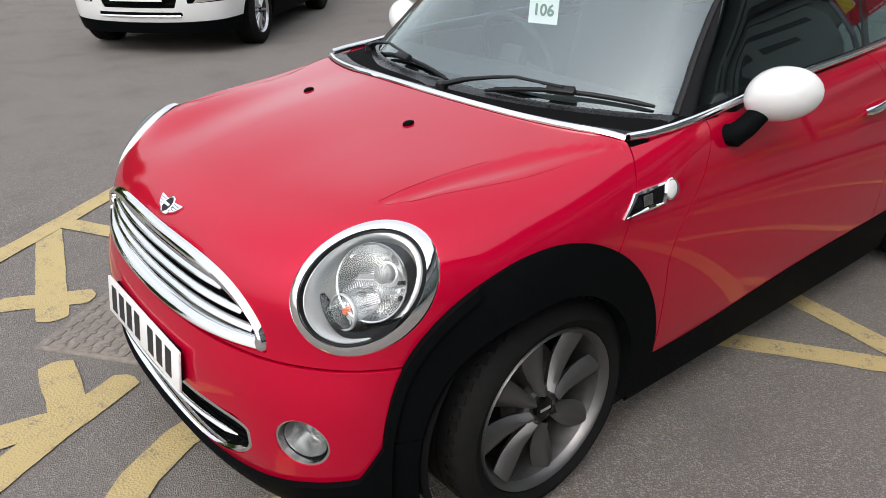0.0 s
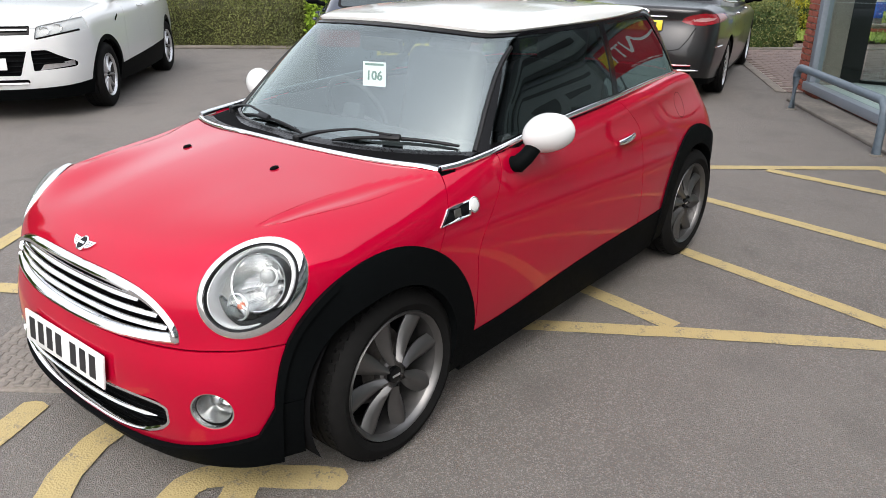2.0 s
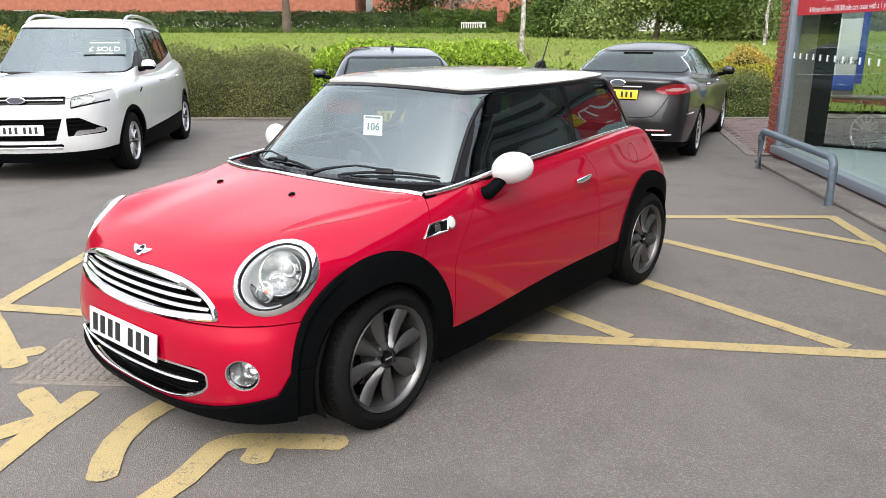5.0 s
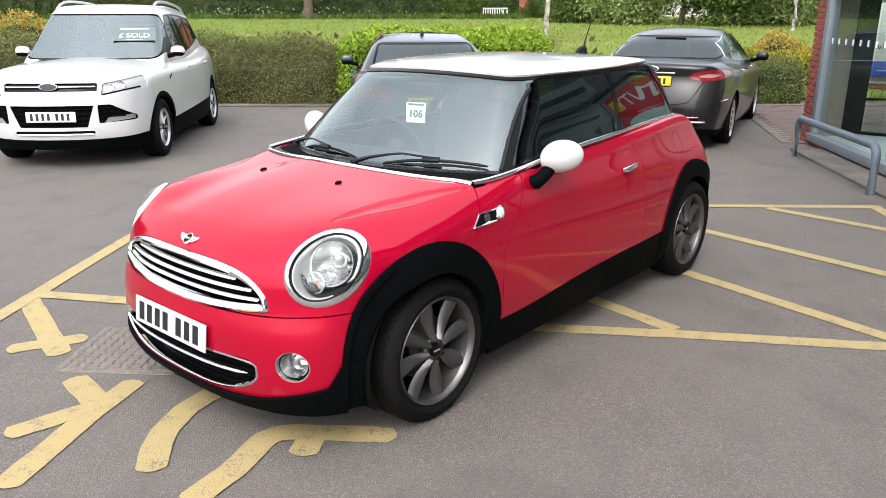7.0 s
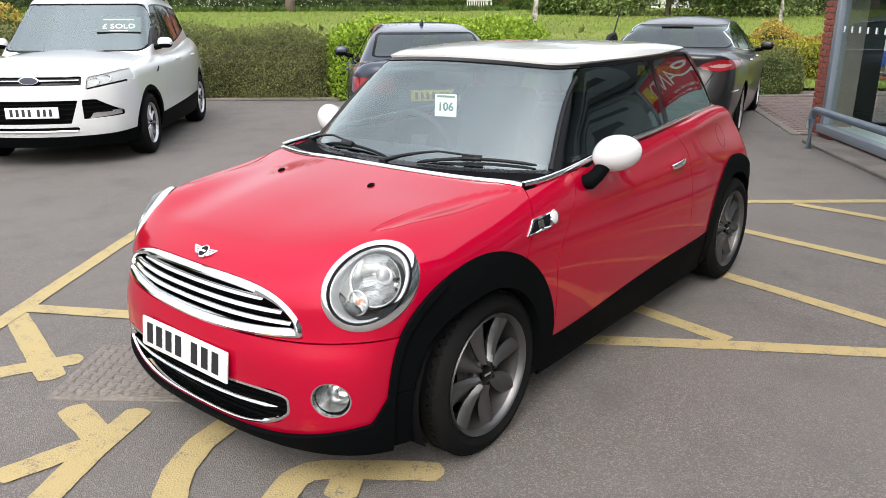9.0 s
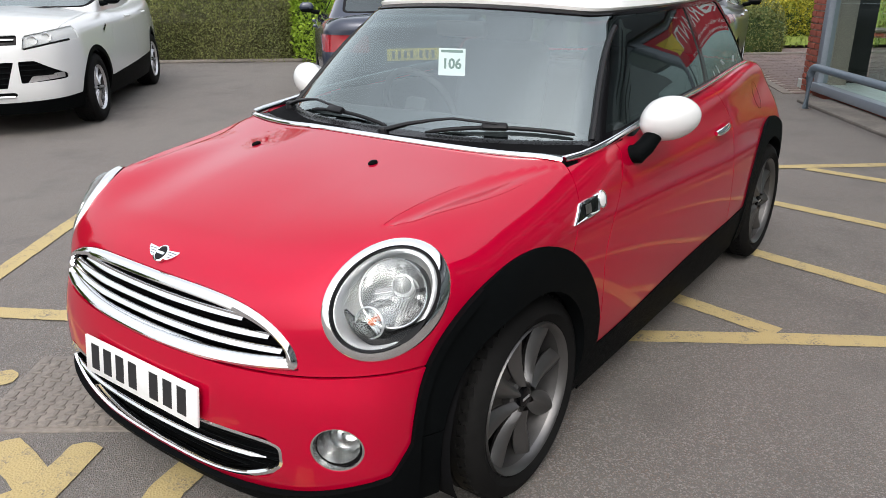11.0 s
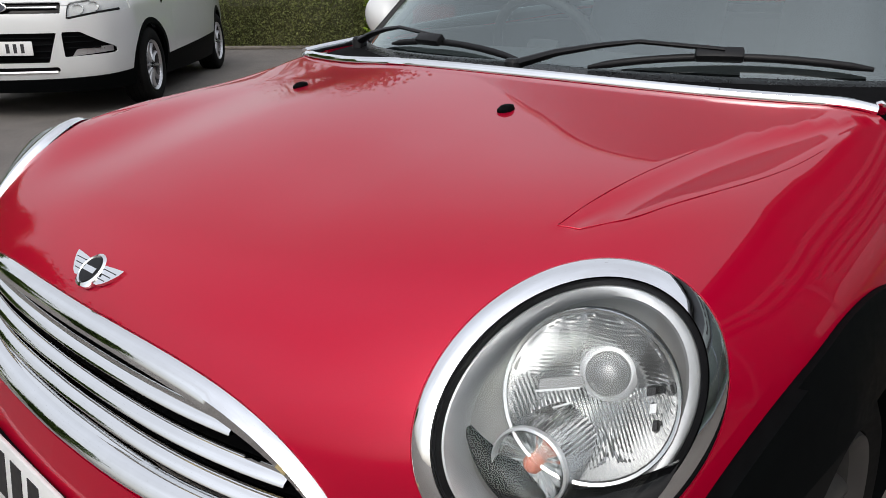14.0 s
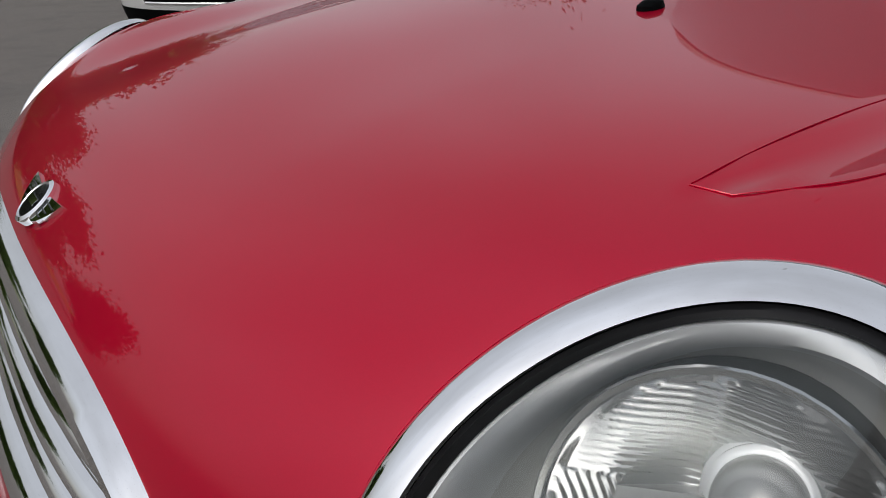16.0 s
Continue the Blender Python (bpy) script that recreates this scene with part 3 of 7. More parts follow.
def drain_cover():
    d = thing("drain_cover", "rusty brown cast iron drain cover with raised chequer pattern", "drain cover", pose(-0.80, -0.48, 0, 0, 0, 37.5))
    part("frame", boxed(-0.30, 0.30, -0.27, 0.27, -0.02, 0.006, 0.002), IRON, d)
    plate = part("cover_plate", boxed(-0.28, 0.28, -0.25, 0.25, -0.01, 0.010, 0.001), IRON, d)
    tread = bm_mesh("tread_bar", boxed(-0.024, 0.024, -0.011, 0.011, 0.0, 0.0035, 0.0015), IRON)
    for i in range(11):
        for j in range(15):
            part("tread_bar", tread, None, plate, m=pose(-0.26 + 0.052 * i, -0.231 + 0.033 * j, 0.0095, 0, 0, 0 if (i + j) % 2 else 90) @ Matrix.Diagonal((0.8, 0.8, 1, 1)))
    return d


drain_cover()


# ---------------------------------------------------------------- planting
def leaves(name, pts, nrm, size, mat, lean=0.6, per=1):
    """Small folded leaves at the given places, as one mesh."""
    rng = np.random.default_rng(len(pts))
    n = len(pts)
    a = rng.normal(size=(n, 3))
    a /= np.linalg.norm(a, axis=1, keepdims=True)
    d = a * (1 - lean) + nrm * lean
    d /= np.linalg.norm(d, axis=1, keepdims=True)
    side = np.cross(d, rng.normal(size=(n, 3)))
    side /= np.linalg.norm(side, axis=1, keepdims=True)
    up = np.cross(side, d)
    s = size * rng.uniform(0.6, 1.35, (n, 1))
    V = np.stack([pts, pts + d * s * 0.55 + side * s * 0.32 + up * s * 0.10, pts + d * s * 1.15, pts + d * s * 0.55 - side * s * 0.32 + up * s * 0.10], 1).reshape(-1, 3)
    i = np.arange(n) * 4
    F = np.r_[np.c_[i, i + 1, i + 2], np.c_[i, i + 2, i + 3]]
    return mesh_of(name, V, F, mat, False)


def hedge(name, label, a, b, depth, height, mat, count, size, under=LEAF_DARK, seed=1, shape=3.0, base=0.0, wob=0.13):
    """A clipped hedge from a to b: a core and a skin of leaves with an uneven face. under: the core's leaf colour, kept
    dark for the shade within.
    """
    rng = np.random.default_rng(seed)
    a, b = np.array(a, float), np.array(b, float)
    run = b - a
    L = np.hypot(*run)
    d = run / L
    nrm = np.array((d[1], -d[0]))
    h = tagged(thing(name, label, "hedge"), kind="stuff")

    def place(u, th, r):
        """u along, th round the section from foot to foot, r how far out."""
        c, s = np.cos(th), np.sin(th)
        q = np.sign(c) * np.abs(c) ** (2 / shape) * depth / 2 * r
        z = np.abs(s) ** (2 / shape) * height * r
        end = np.clip(np.minimum(u, L - u) / 0.5, 0.0, 1) ** 0.4
        k = np.array([noise.noise((x * 1.1, y * 1.3, seed)) for x, y in zip(u, th * 2)]) * wob + 1
        return np.stack([a[0] + d[0] * u + nrm[0] * q * k * (0.4 + 0.6 * end), a[1] + d[1] * u + nrm[1] * q * k * (0.4 + 0.6 * end), base + z * k * (0.75 + 0.25 * end)], -1), np.stack([nrm[0] * c, nrm[1] * c, s], -1)
    nu, nt = max(6, int(L / 0.35)), 13
    U, TH = np.meshgrid(np.linspace(0.02, L - 0.02, nu), np.linspace(0.0, math.pi, nt), indexing="ij")
    V, _ = place(U.ravel(), TH.ravel(), 0.90)
    F = [(i * nt + j, (i + 1) * nt + j, (i + 1) * nt + j + 1, i * nt + j + 1) for i in range(nu - 1) for j in range(nt - 1)]
    F += [tuple(range(nt)), tuple(range((nu - 1) * nt, nu * nt))[::-1]]
    # the shade between the leaves is this core's dark colour
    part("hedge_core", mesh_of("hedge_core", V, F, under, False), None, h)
    side = np.arcsin(rng.uniform(0, 1, count) ** (shape / 2))
    side = np.where(rng.uniform(0, 1, count) < 0.5, side, math.pi - side)
    top = rng.uniform(-1, 1, count)
    top = np.arccos(np.sign(top) * np.abs(top) ** (shape / 2))
    P, N = place(rng.uniform(0, L, count), np.where(rng.uniform(0, 1, count) < 0.6, side, top), rng.uniform(0.88, 1.05, count))
    part("hedge_leaves", leaves("hedge_leaves", P, N, size, mat, 0.45), None, h)
    return h


def along(p, s, d=(0.76, 0.65)):
    return (p[0] + d[0] * s, p[1] + d[1] * s)


HB = (-9.9, 7.1)
hedge("bronze_hedge", "clipped bronze green hedge beside the car park", along(HB, -9), along(HB, 1.7), 1.6, 1.2, LEAF_BROWN, 105000, 0.035, seed=2, shape=2.5, wob=0.20, under=LEAF_BROWN_SHADE)
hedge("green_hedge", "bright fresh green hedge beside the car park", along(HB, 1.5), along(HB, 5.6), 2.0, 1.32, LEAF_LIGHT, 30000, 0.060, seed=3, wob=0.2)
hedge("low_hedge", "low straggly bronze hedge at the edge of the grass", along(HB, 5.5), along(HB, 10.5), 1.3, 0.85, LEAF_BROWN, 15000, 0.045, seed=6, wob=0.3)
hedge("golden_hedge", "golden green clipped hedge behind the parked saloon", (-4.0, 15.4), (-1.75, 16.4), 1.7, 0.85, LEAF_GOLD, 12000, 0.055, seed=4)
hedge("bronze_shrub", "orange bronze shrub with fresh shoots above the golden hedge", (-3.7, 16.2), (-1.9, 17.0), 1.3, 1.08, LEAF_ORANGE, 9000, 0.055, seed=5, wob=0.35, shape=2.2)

hedge("bronze_shrub", "orange bronze shrub with fresh shoots behind the hedge", (-15.6, 3.6), (-14.0, 5.0), 1.3, 1.5, LEAF_ORANGE, 9000, 0.05, seed=15, wob=0.35, shape=2.2)

VIEW, ACROSS = np.array((-0.62, 0.785)), np.array((0.785, 0.62))


def bank(u):
    return 1.75 * (1 - np.exp(-np.maximum(u - 11.5, 0) / 21))


def lawn():
    us, vs = np.r_[np.linspace(12.3, 30, 22), np.linspace(33, 60, 14), 90, 160, 400], np.r_[-300, -120, np.linspace(-60, 45, 60), 110, 300]
    V, F = [], []
    for u in us:
        for v in vs:
            p = VIEW * u + ACROSS * v
            V.append((p[0], p[1], 0.012 + bank(u) + 0.05 * noise.noise((p[0] * 0.4, p[1] * 0.4, 0)) * min((u - 12.3) / 4, 1)))
    n = len(vs)
    for i in range(len(us) - 1):
        for j in range(n - 1):
            F.append((i * n + j, i * n + j + 1, (i + 1) * n + j + 1, (i + 1) * n + j))
    g = tagged(part("lawn", mesh_of("lawn", V, F, GRASS), None, None, "sloping green grass bank"), category="grass", kind="structure")
    rng = np.random.default_rng(7)
    k = 30000
    u, v = 12 + 42 * rng.uniform(0, 1, k) ** 1.4, rng.uniform(-26, 22, k)
    P = VIEW * u[:, None] + ACROSS * v[:, None]
    Z = 0.01 + bank(u)
    tagged(part("grass_blades", leaves("grass_blades", np.c_[P, Z], np.tile((0, 0, 1.0), (k, 1)), 0.075, BLADE, 0.72), None, None, "rough tufts of green grass"), category="grass", kind="stuff")
    return g


lawn()
LEAF_WILLOW = leaf_material("willow_leaf", (0.11, 0.165, 0.045), (0.24, 0.30, 0.10))
LEAF_DARKTREE = leaf_material("dark_tree_leaf", (0.02, 0.045, 0.010), (0.06, 0.10, 0.025))
LEAF_BLOSSOM = leaf_material("blossom_leaf", (0.10, 0.09, 0.06), (0.36, 0.33, 0.28))

tagged(part("kerb_stones", boxed(-9, 13, -0.06, 0.06, 0, 0.05, 0.015), CONCRETE, None, "low concrete kerb along the foot of the hedge", pose(-9.40, 6.50, 0, 0, 0, math.degrees(math.atan2(0.65, 0.76)))), category="kerb", kind="structure")

# ---------------------------------------------------------------- showroom along the car park
FP, FD, FN = np.array((-0.2, 8.68)), np.array((0.565, -0.825)), np.array((-0.825, -0.565))
FACE = Matrix(((FD[0], -FN[0], 0, FP[0]), (FD[1], -FN[1], 0, FP[1]), (0, 0, 1, 0), (0, 0, 0, 1)))  # x along the front, y into the building


def structure(name, me, mat, label, m=FACE, category="building"):
    return tagged(part(name, me, mat, None, label, m), category=category, kind="structure")


def sheet(x0, x1, y, z0, z1):
    """One pane of glass."""
    return mesh_of("pane", [(x0, y, z0), (x1, y, z0), (x1, y, z1), (x0, y, z1)], [(0, 1, 2, 3)], None, False)


def showroom():
    far = 17.0
    pier = structure("wall_pier", boxed(-0.285, 0.105, 0.015, 0.36, 0, 3.3), MORTAR, "red brick pier at the showroom corner")
    long_, half_ = bm_mesh("brick", boxed(-0.1025, 0.1025, -0.02, 0.02, -0.0305, 0.0305, 0.003, seg=1), BRICK), bm_mesh("brick", boxed(-0.046, 0.046, -0.02, 0.02, -0.0305, 0.0305, 0.003, seg=1), BRICK)
    for k in range(43):
        z = 0.04 + 0.0755 * k
        xs = ((-0.1925, 1), (0.0225, 1)) if k % 2 else ((-0.249, 0), (-0.085, 1), (0.070, 0))
        for x, full in xs:
            part("brick", long_ if full else half_, None, pier, m=pose(x, 0.014 + 0.002 * math.sin(k * 7.3 + x * 40), z) @ (Matrix.Diagonal((0.92, 1, 1, 1)) if full else Matrix.Identity(4)))
        for j in range(2):
            part("brick", half_ if (k + j) % 2 else long_, None, pier, m=pose(-0.287, 0.08 + 0.17 * j, z, 0, 0, 90) @ Matrix.Diagonal((0.78, 1, 1, 1)))
    slant = lambda y: -0.10 + 0.627 * (y - 0.70)
    def slab(y0, y1, z0, z1, out=0.0):
        P = [(slant(y0) - out, y0), (far + out, y0), (far + out, y1), (slant(y1) - out, y1)]
        V = [(x, y, z) for z in (z0, z1) for x, y in P]
        return mesh_of("slab", V, [(3, 2, 1, 0), (4, 5, 6, 7)] + [(k, (k + 1) % 4, (k + 1) % 4 + 4, k + 4) for k in range(4)], None, False)
    structure("wall_end", boxed(-0.28, -0.10, 0.36, 0.70, 0, 3.3), DARKWALL, "dark grey return wall beside the brick pier")
    structure("wall_back", boxed(slant(9), far, 9, 9.2, 0, 3.3), SHOPWALL, "grey back wall inside the showroom")
    structure("wall_far", boxed(far, far + 0.2, 0, 9.2, 0, 3.3), CLAD, "dark clad wall at the far end of the showroom")
    structure("ceiling", slab(0.05, 9, 2.95, 3.05), SHOPWALL, "showroom ceiling")
    structure("wall_upper", boxed(-0.28, far, 0.0, 0.25, 3.05, 4.5), CLAD, "grey clad wall above the showroom windows")
    structure("roof", slab(-0.3, 9.4, 4.50, 4.68, 0.3), CLAD, "flat grey showroom roof with overhang")
    structure("fascia", boxed(-0.28, far + 0.1, -0.12, -0.005, 2.74, 3.45, 0.01), CLAD, "grey fascia board above the showroom windows")
    structure("floor", slab(0.04, 9, 0.0, 0.12), SHOPFLOOR, "pale tiled showroom floor")
    structure("kerb_apron", boxed(0.62, far, -0.42, 0.0, 0, 0.035, 0.012), CONCRETE, "worn concrete strip along the showroom front", category="kerb")
    END = FACE @ pose(-0.10, 0.70, 0, 0, 0, math.degrees(math.atan2(1, 0.627)))
    we = tagged(thing("window_2", "glazed end wall of the showroom", "window", END), kind="structure")
    part("window_sill", bm_mesh("window_sill", boxed(0.0, 9.7, -0.05, 0.05, 0.10, 0.16, 0.006), PIANO), None, we, "black threshold")
    part("window_frame", bm_mesh("window_frame", boxed(0.0, 9.7, -0.04, 0.04, 2.85, 2.95, 0.006), FRAME), None, we)
    for k in range(4):
        a, b = 0.02 + 2.4 * k, 2.38 + 2.4 * k
        part("pane", sheet(a, b, 0.0, 0.16, 2.86), GLASS, we).visible_shadow = False
        part("window_post", boxed(b - 0.01, b + 0.05, -0.04, 0.04, 0.16, 2.86, 0.005), FRAME, we)
    structure("plinth", boxed(0.105, far, -0.02, 0.10, 0, 0.06, 0.004), BRICK, "low brick plinth below the showroom windows")
    # glazing: sill, posts, panes
    win = tagged(thing("window_1", "large grey framed showroom window", "window", FACE), kind="structure")
    part("window_sill", bm_mesh("window_sill", boxed(0.09, far, -0.07, 0.06, 0.06, 0.16, 0.008), FRAME), None, win, "grey metal window sill")
    part("window_frame", bm_mesh("window_frame", boxed(0.105, far, 0.0, 0.08, 2.62, 2.74, 0.006), FRAME), None, win)
    x = 0.105
    post = bm_mesh("window_post", boxed(-0.045, 0.045, -0.03, 0.09, 0.16, 2.72, 0.006), FRAME)
    stops = [0.15] + [3.74 + 2.55 * k for k in range(6)]
    for k, a in enumerate(stops):
        part("window_post", post, None, win, m=pose(a, 0, 0) @ Matrix.Diagonal((1.25 if k == 0 else 1, 1, 1, 1)))
    for a, b in zip(stops, stops[1:]):
        pane = part("pane", sheet(a, b, 0.038, 0.16, 2.64), SHOPGLASS, win)
        pane.visible_shadow = False
        dot = bm_mesh("glass_dot", boxed(-0.018, 0.018, 0.030, 0.034, -0.035, 0.035, 0.0), PAPER)
        n = int((b - a) / 0.21)
        for i in range(n):
            part("glass_dot", dot, None, win, m=pose(a + 0.12 + 0.21 * i, 0, 1.33))
    # banner on the glass
    ban = tagged(part("banner", bm_mesh("banner", boxed(0.22, 3.66, 0.022, 0.028, 1.82, 2.62), BANNER), None, None, "red warranty banner with white lettering on the showroom glass", FACE), category="banner")
    words("banner_line", "8-10 year old cars - 100,000 mile cars come with a 1 year warranty", 0.088, PAPER, ban, pose(0.62, 0.0205, 1.875) @ pose(0, 0, 0, 90), align="LEFT")
    words("banner_line", "for cars under 8 years old / 80,000 miles", 0.088, PAPER, ban, pose(1.10, 0.0205, 1.985) @ pose(0, 0, 0, 90), align="LEFT")
    words("banner_line", "WARRANTY", 0.50, PAPER, ban, pose(0.55, 0.0205, 2.29) @ pose(0, 0, 0, 90), align="LEFT")
    part("banner_patch", bm_mesh("banner_patch", boxed(3.22, 3.60, 0.017, 0.0215, 2.12, 2.50), PLATEY), None, ban)
    # unread lettering on the fascia, as bars
    fb = tagged(part("fascia_sign", bm_mesh("fascia_sign", boxed(3.6, 9.6, -0.145, -0.125, 2.84, 3.38, 0.004), GREYSIGN), None, None, "grey fascia sign with dark lettering bars", FACE), category="sign")
    for x0, w in ((3.9, 2.3), (6.4, 0.6), (7.3, 1.4)):
        part("letter_bar", boxed(x0, x0 + w, -0.152, -0.144, 3.04, 3.18), INK, fb)
    gs = tagged(part("glass_sign", bm_mesh("glass_sign", boxed(4.05, 6.1, 0.024, 0.030, 1.75, 2.60), GREYSIGN), None, None, "grey window sign with dark lettering bars", FACE), category="sign")
    for x0, w, z in ((4.2, 1.75, 2.32), (4.5, 0.35, 2.02), (4.95, 0.85, 2.02)):
        part("letter_bar", boxed(x0, x0 + w, 0.018, 0.0235, z, z + 0.10), INK, gs)


def service_totem():
    """Brick planter beyond the showroom with a tall sign on it."""
    pl = thing("brick_planter", "low red brick planter on the far side of the showroom", "planter", pose(-0.65, 16.25, 0, 0, 0, 8))
    body = part("planter_wall", boxed(-0.62, 0.66, 0, 0.5, 0, 0.25), MORTAR, pl)
    brick = bm_mesh("brick", boxed(-0.105, 0.105, -0.012, 0.012, -0.031, 0.031, 0.003, seg=1), BRICK)
    for j in range(3):
        for i in range(6):
            part("brick", brick, None, body, m=pose(-0.52 + 0.215 * i - (0.06 if j % 2 else 0), -0.004, 0.04 + 0.075 * j) @ Matrix.Diagonal((0.95, 1, 1, 1)))
    part("coping", boxed(-0.66, 0.70, -0.04, 0.54, 0.25, 0.30, 0.01), CONCRETE, pl)
    st = thing("sign_totem", "grey and blue sign totem standing on the brick planter", "sign", pose(-1.05, 16.42, 0.30, 0, 0, 12))
    part("board", boxed(-0.30, 0.20, 0, 0.10, 0.42, 1.60, 0.01), LAMPGREY, st)
    part("dark_panel", boxed(-0.30, 0.20, 0.0, 0.10, 1.60, 2.9, 0.01), GREYSIGN, st)
    part("blue_side", boxed(0.20, 0.34, -0.01, 0.11, 0.25, 2.95, 0.01), SIGNBLUE, st)
    part("blue_foot", boxed(-0.30, 0.20, -0.01, 0.11, 0.10, 0.42, 0.01), SIGNBLUE, st)
    part("sign_foot", boxed(-0.20, 0.20, 0.02, 0.09, 0.0, 0.10), STEEL, st)
    words("board_text", "Service", 0.20, INK, st, pose(-0.06, -0.003, 0.72) @ pose(0, 0, 0, 90))
    part("text_bar", boxed(-0.22, 0.12, -0.006, 0.0, 1.74, 1.84), PAPER, st)


service_totem()


def hoop_rail():
    r = thing("hoop_rail", "grey painted steel hoop rail in front of the showroom", "rail")
    a, b = np.array((0.0, 7.45)), np.array((1.19, 5.74))
    d = (b - a) / np.hypot(*(b - a))
    pts = [(*a, -0.02), (*a, 0.36)]
    for k in range(1, 7):
        t = math.pi / 2 * k / 6
        p = a + d * 0.11 * (1 - math.cos(t))
        pts.append((*p, 0.36 + 0.11 * math.sin(t)))
    back = [(*(b - d * (np.hypot(*(np.array(p[:2]) - a)))), p[2]) for p in pts[::-1]]
    part("rail_tube", tube_mesh("rail_tube", pts + back, 0.040, RAILP, 16), None, r)
    for p in (a, b):
        part("foot_collar", lathe("foot_collar", [(0, 0.06), (0.012, 0.056), (0.014, 0.04)], CONCRETE, 20, "z"), None, r, m=pose(p[0], p[1], 0))


def block_paving():
    """Clay pavers beyond the grey saloon, edged by a concrete strip."""
    base = tagged(part("pavement", mesh_of("pavement", [(-0.42, 8.55, 0.004), (-0.1, 8.70, 0.004), (2.5, 17.0, 0.004), (-5.0, 17.3, 0.004)], [(0, 1, 2, 3)], MORTAR, False), None, None, "brown clay block paving beside the showroom"), category="pavement", kind="structure")
    structure("kerb_edge", boxed(-0.06, 0.06, 0, 8.6, 0, 0.012, 0.004), CONCRETE, "flush concrete edging of the paving", pose(-0.42, 8.50, 0, 0, 0, 27.8), "kerb")
    block = bm_mesh("paver", boxed(-0.097, 0.097, -0.047, 0.047, 0, 0.012, 0.003, seg=1), BLOCK)
    rest = bmesh.new()
    n = 0
    ca, sa = math.cos(radians(27.8)), math.sin(radians(27.8))
    for j in range(80):
        for i in range(16):
            u, v = 0.17 + 0.205 * i + (0.1 if j % 2 else 0), 0.05 + 0.104 * j
            x, y = -0.42 + ca * u - sa * v, 8.50 + sa * u + ca * v
            s = (np.array((x, y)) - FP) @ FN
            if (np.array((x, y)) - FP) @ FD > -0.33 and s < 0.02 or x > 0.6:
                continue
            if n < 290:
                part("paver", block, None, base, m=pose(x, y, 0.004 + 0.002 * math.sin(i * 5 + j * 3), 0, 0, 27.8))
                n += 1
            else:
                box(rest, -0.097, 0.097, -0.047, 0.047, 0, 0.012, 0, pose(x, y, 0.004 + 0.002 * math.sin(i * 5 + j * 3), 0, 0, 27.8))
    tagged(part("paver_field", rest, BLOCK, base), kind="stuff")


showroom()
hoop_rail()
block_paving()


# ---------------------------------------------------------------- distance
def at(u, v, z=None):
    p = VIEW * u + ACROSS * v
    return (p[0], p[1], float(bank(u)) if z is None else z)


def tree(name, label, base, height, spread, mat, leaf, count, bark=BARK, trunk=0.16, fork=0.35, seed=1, droop=0.0, lean=(0, 0), crown_from=0.35):
    rng = np.random.default_rng(seed)
    t = thing(name, label, "tree", pose(*base))
    pts = [(lean[0] * k / 8 + 0.03 * rng.normal(), lean[1] * k / 8 + 0.03 * rng.normal(), height * 0.85 * k / 8 - 0.1) for k in range(9)]
    part("trunk", tube_mesh("trunk", pts, [trunk * (1.25 if k == 0 else 1 - 0.10 * k) for k in range(9)], bark, 9), None, t)
    tips = []
    for k in range(11):
        a = rng.uniform(0, 2 * math.pi)
        h = height * rng.uniform(fork, 0.8)
        i = min(int(h / (height * 0.85) * 8), 7)
        o = np.array(pts[i])
        r = spread * rng.uniform(0.5, 0.95)
        end = o + np.array((math.cos(a) * r, math.sin(a) * r, height * rng.uniform(0.06, 0.24)))
        mid = (o + end) / 2 + np.array((0, 0, 0.12 * r))
        part("limb", tube_mesh("limb", [tuple(o), tuple(mid), tuple(end)], [trunk * 0.42, trunk * 0.26, trunk * 0.08], bark, 6), None, t)
        tips += [mid, end, (mid + end) / 2]
    tips += [np.array(pts[-1]), np.array(pts[-2])]
    C = np.array(tips)
    c = C[rng.integers(0, len(C), count)]
    off = rng.normal(size=(count, 3)) * np.array((0.26, 0.26, 0.20)) * spread
    P = c + off
    P[:, 2] -= droop * np.abs(rng.normal(size=count)) * height * 0.2
    P[:, 2] = np.maximum(P[:, 2], height * crown_from * rng.uniform(0.7, 1.2, count))
    part("crown", leaves("crown", P, np.c_[off[:, :2] / spread, np.full(count, 0.3 - droop)], leaf, mat, 0.3), None, t)
    return t


hedge("far_hedge", "dark clipped hedge in front of the houses", at(52.5, -48)[:2], at(52.5, -1.5)[:2], 2.0, 1.45, LEAF_DARK, 40000, 0.12, seed=8, base=float(bank(52)) - 0.1, wob=0.15)
hedge("far_hedge", "dark uneven hedge below the trees", at(57, -2)[:2], at(57, 14)[:2], 2.4, 1.6, LEAF_TREE, 26000, 0.13, seed=9, base=float(bank(57)) - 0.1, wob=0.3)
for k, (v, u, h, sp) in enumerate(((6.6, 41, 1.6, 1.5), (8.8, 38, 2.6, 1.9), (11.2, 37, 3.6, 2.2), (13.6, 36.5, 4.2, 2.4), (16.2, 37, 4.6, 2.5), (18.8, 37, 4.8, 2.6), (22, 38, 5.0, 2.8), (13, 44, 5.0, 2.8), (18, 45, 5.5, 3.0))):
    tree("willow_bush", "tall loose green willow bush behind the grass bank", at(u, v, float(bank(u)) - 0.2), h + 1.5, sp, LEAF_WILLOW if k % 3 else LEAF_TREE, 0.15, 15000, seed=20 + k, crown_from=0.02, fork=0.1, droop=0.3)
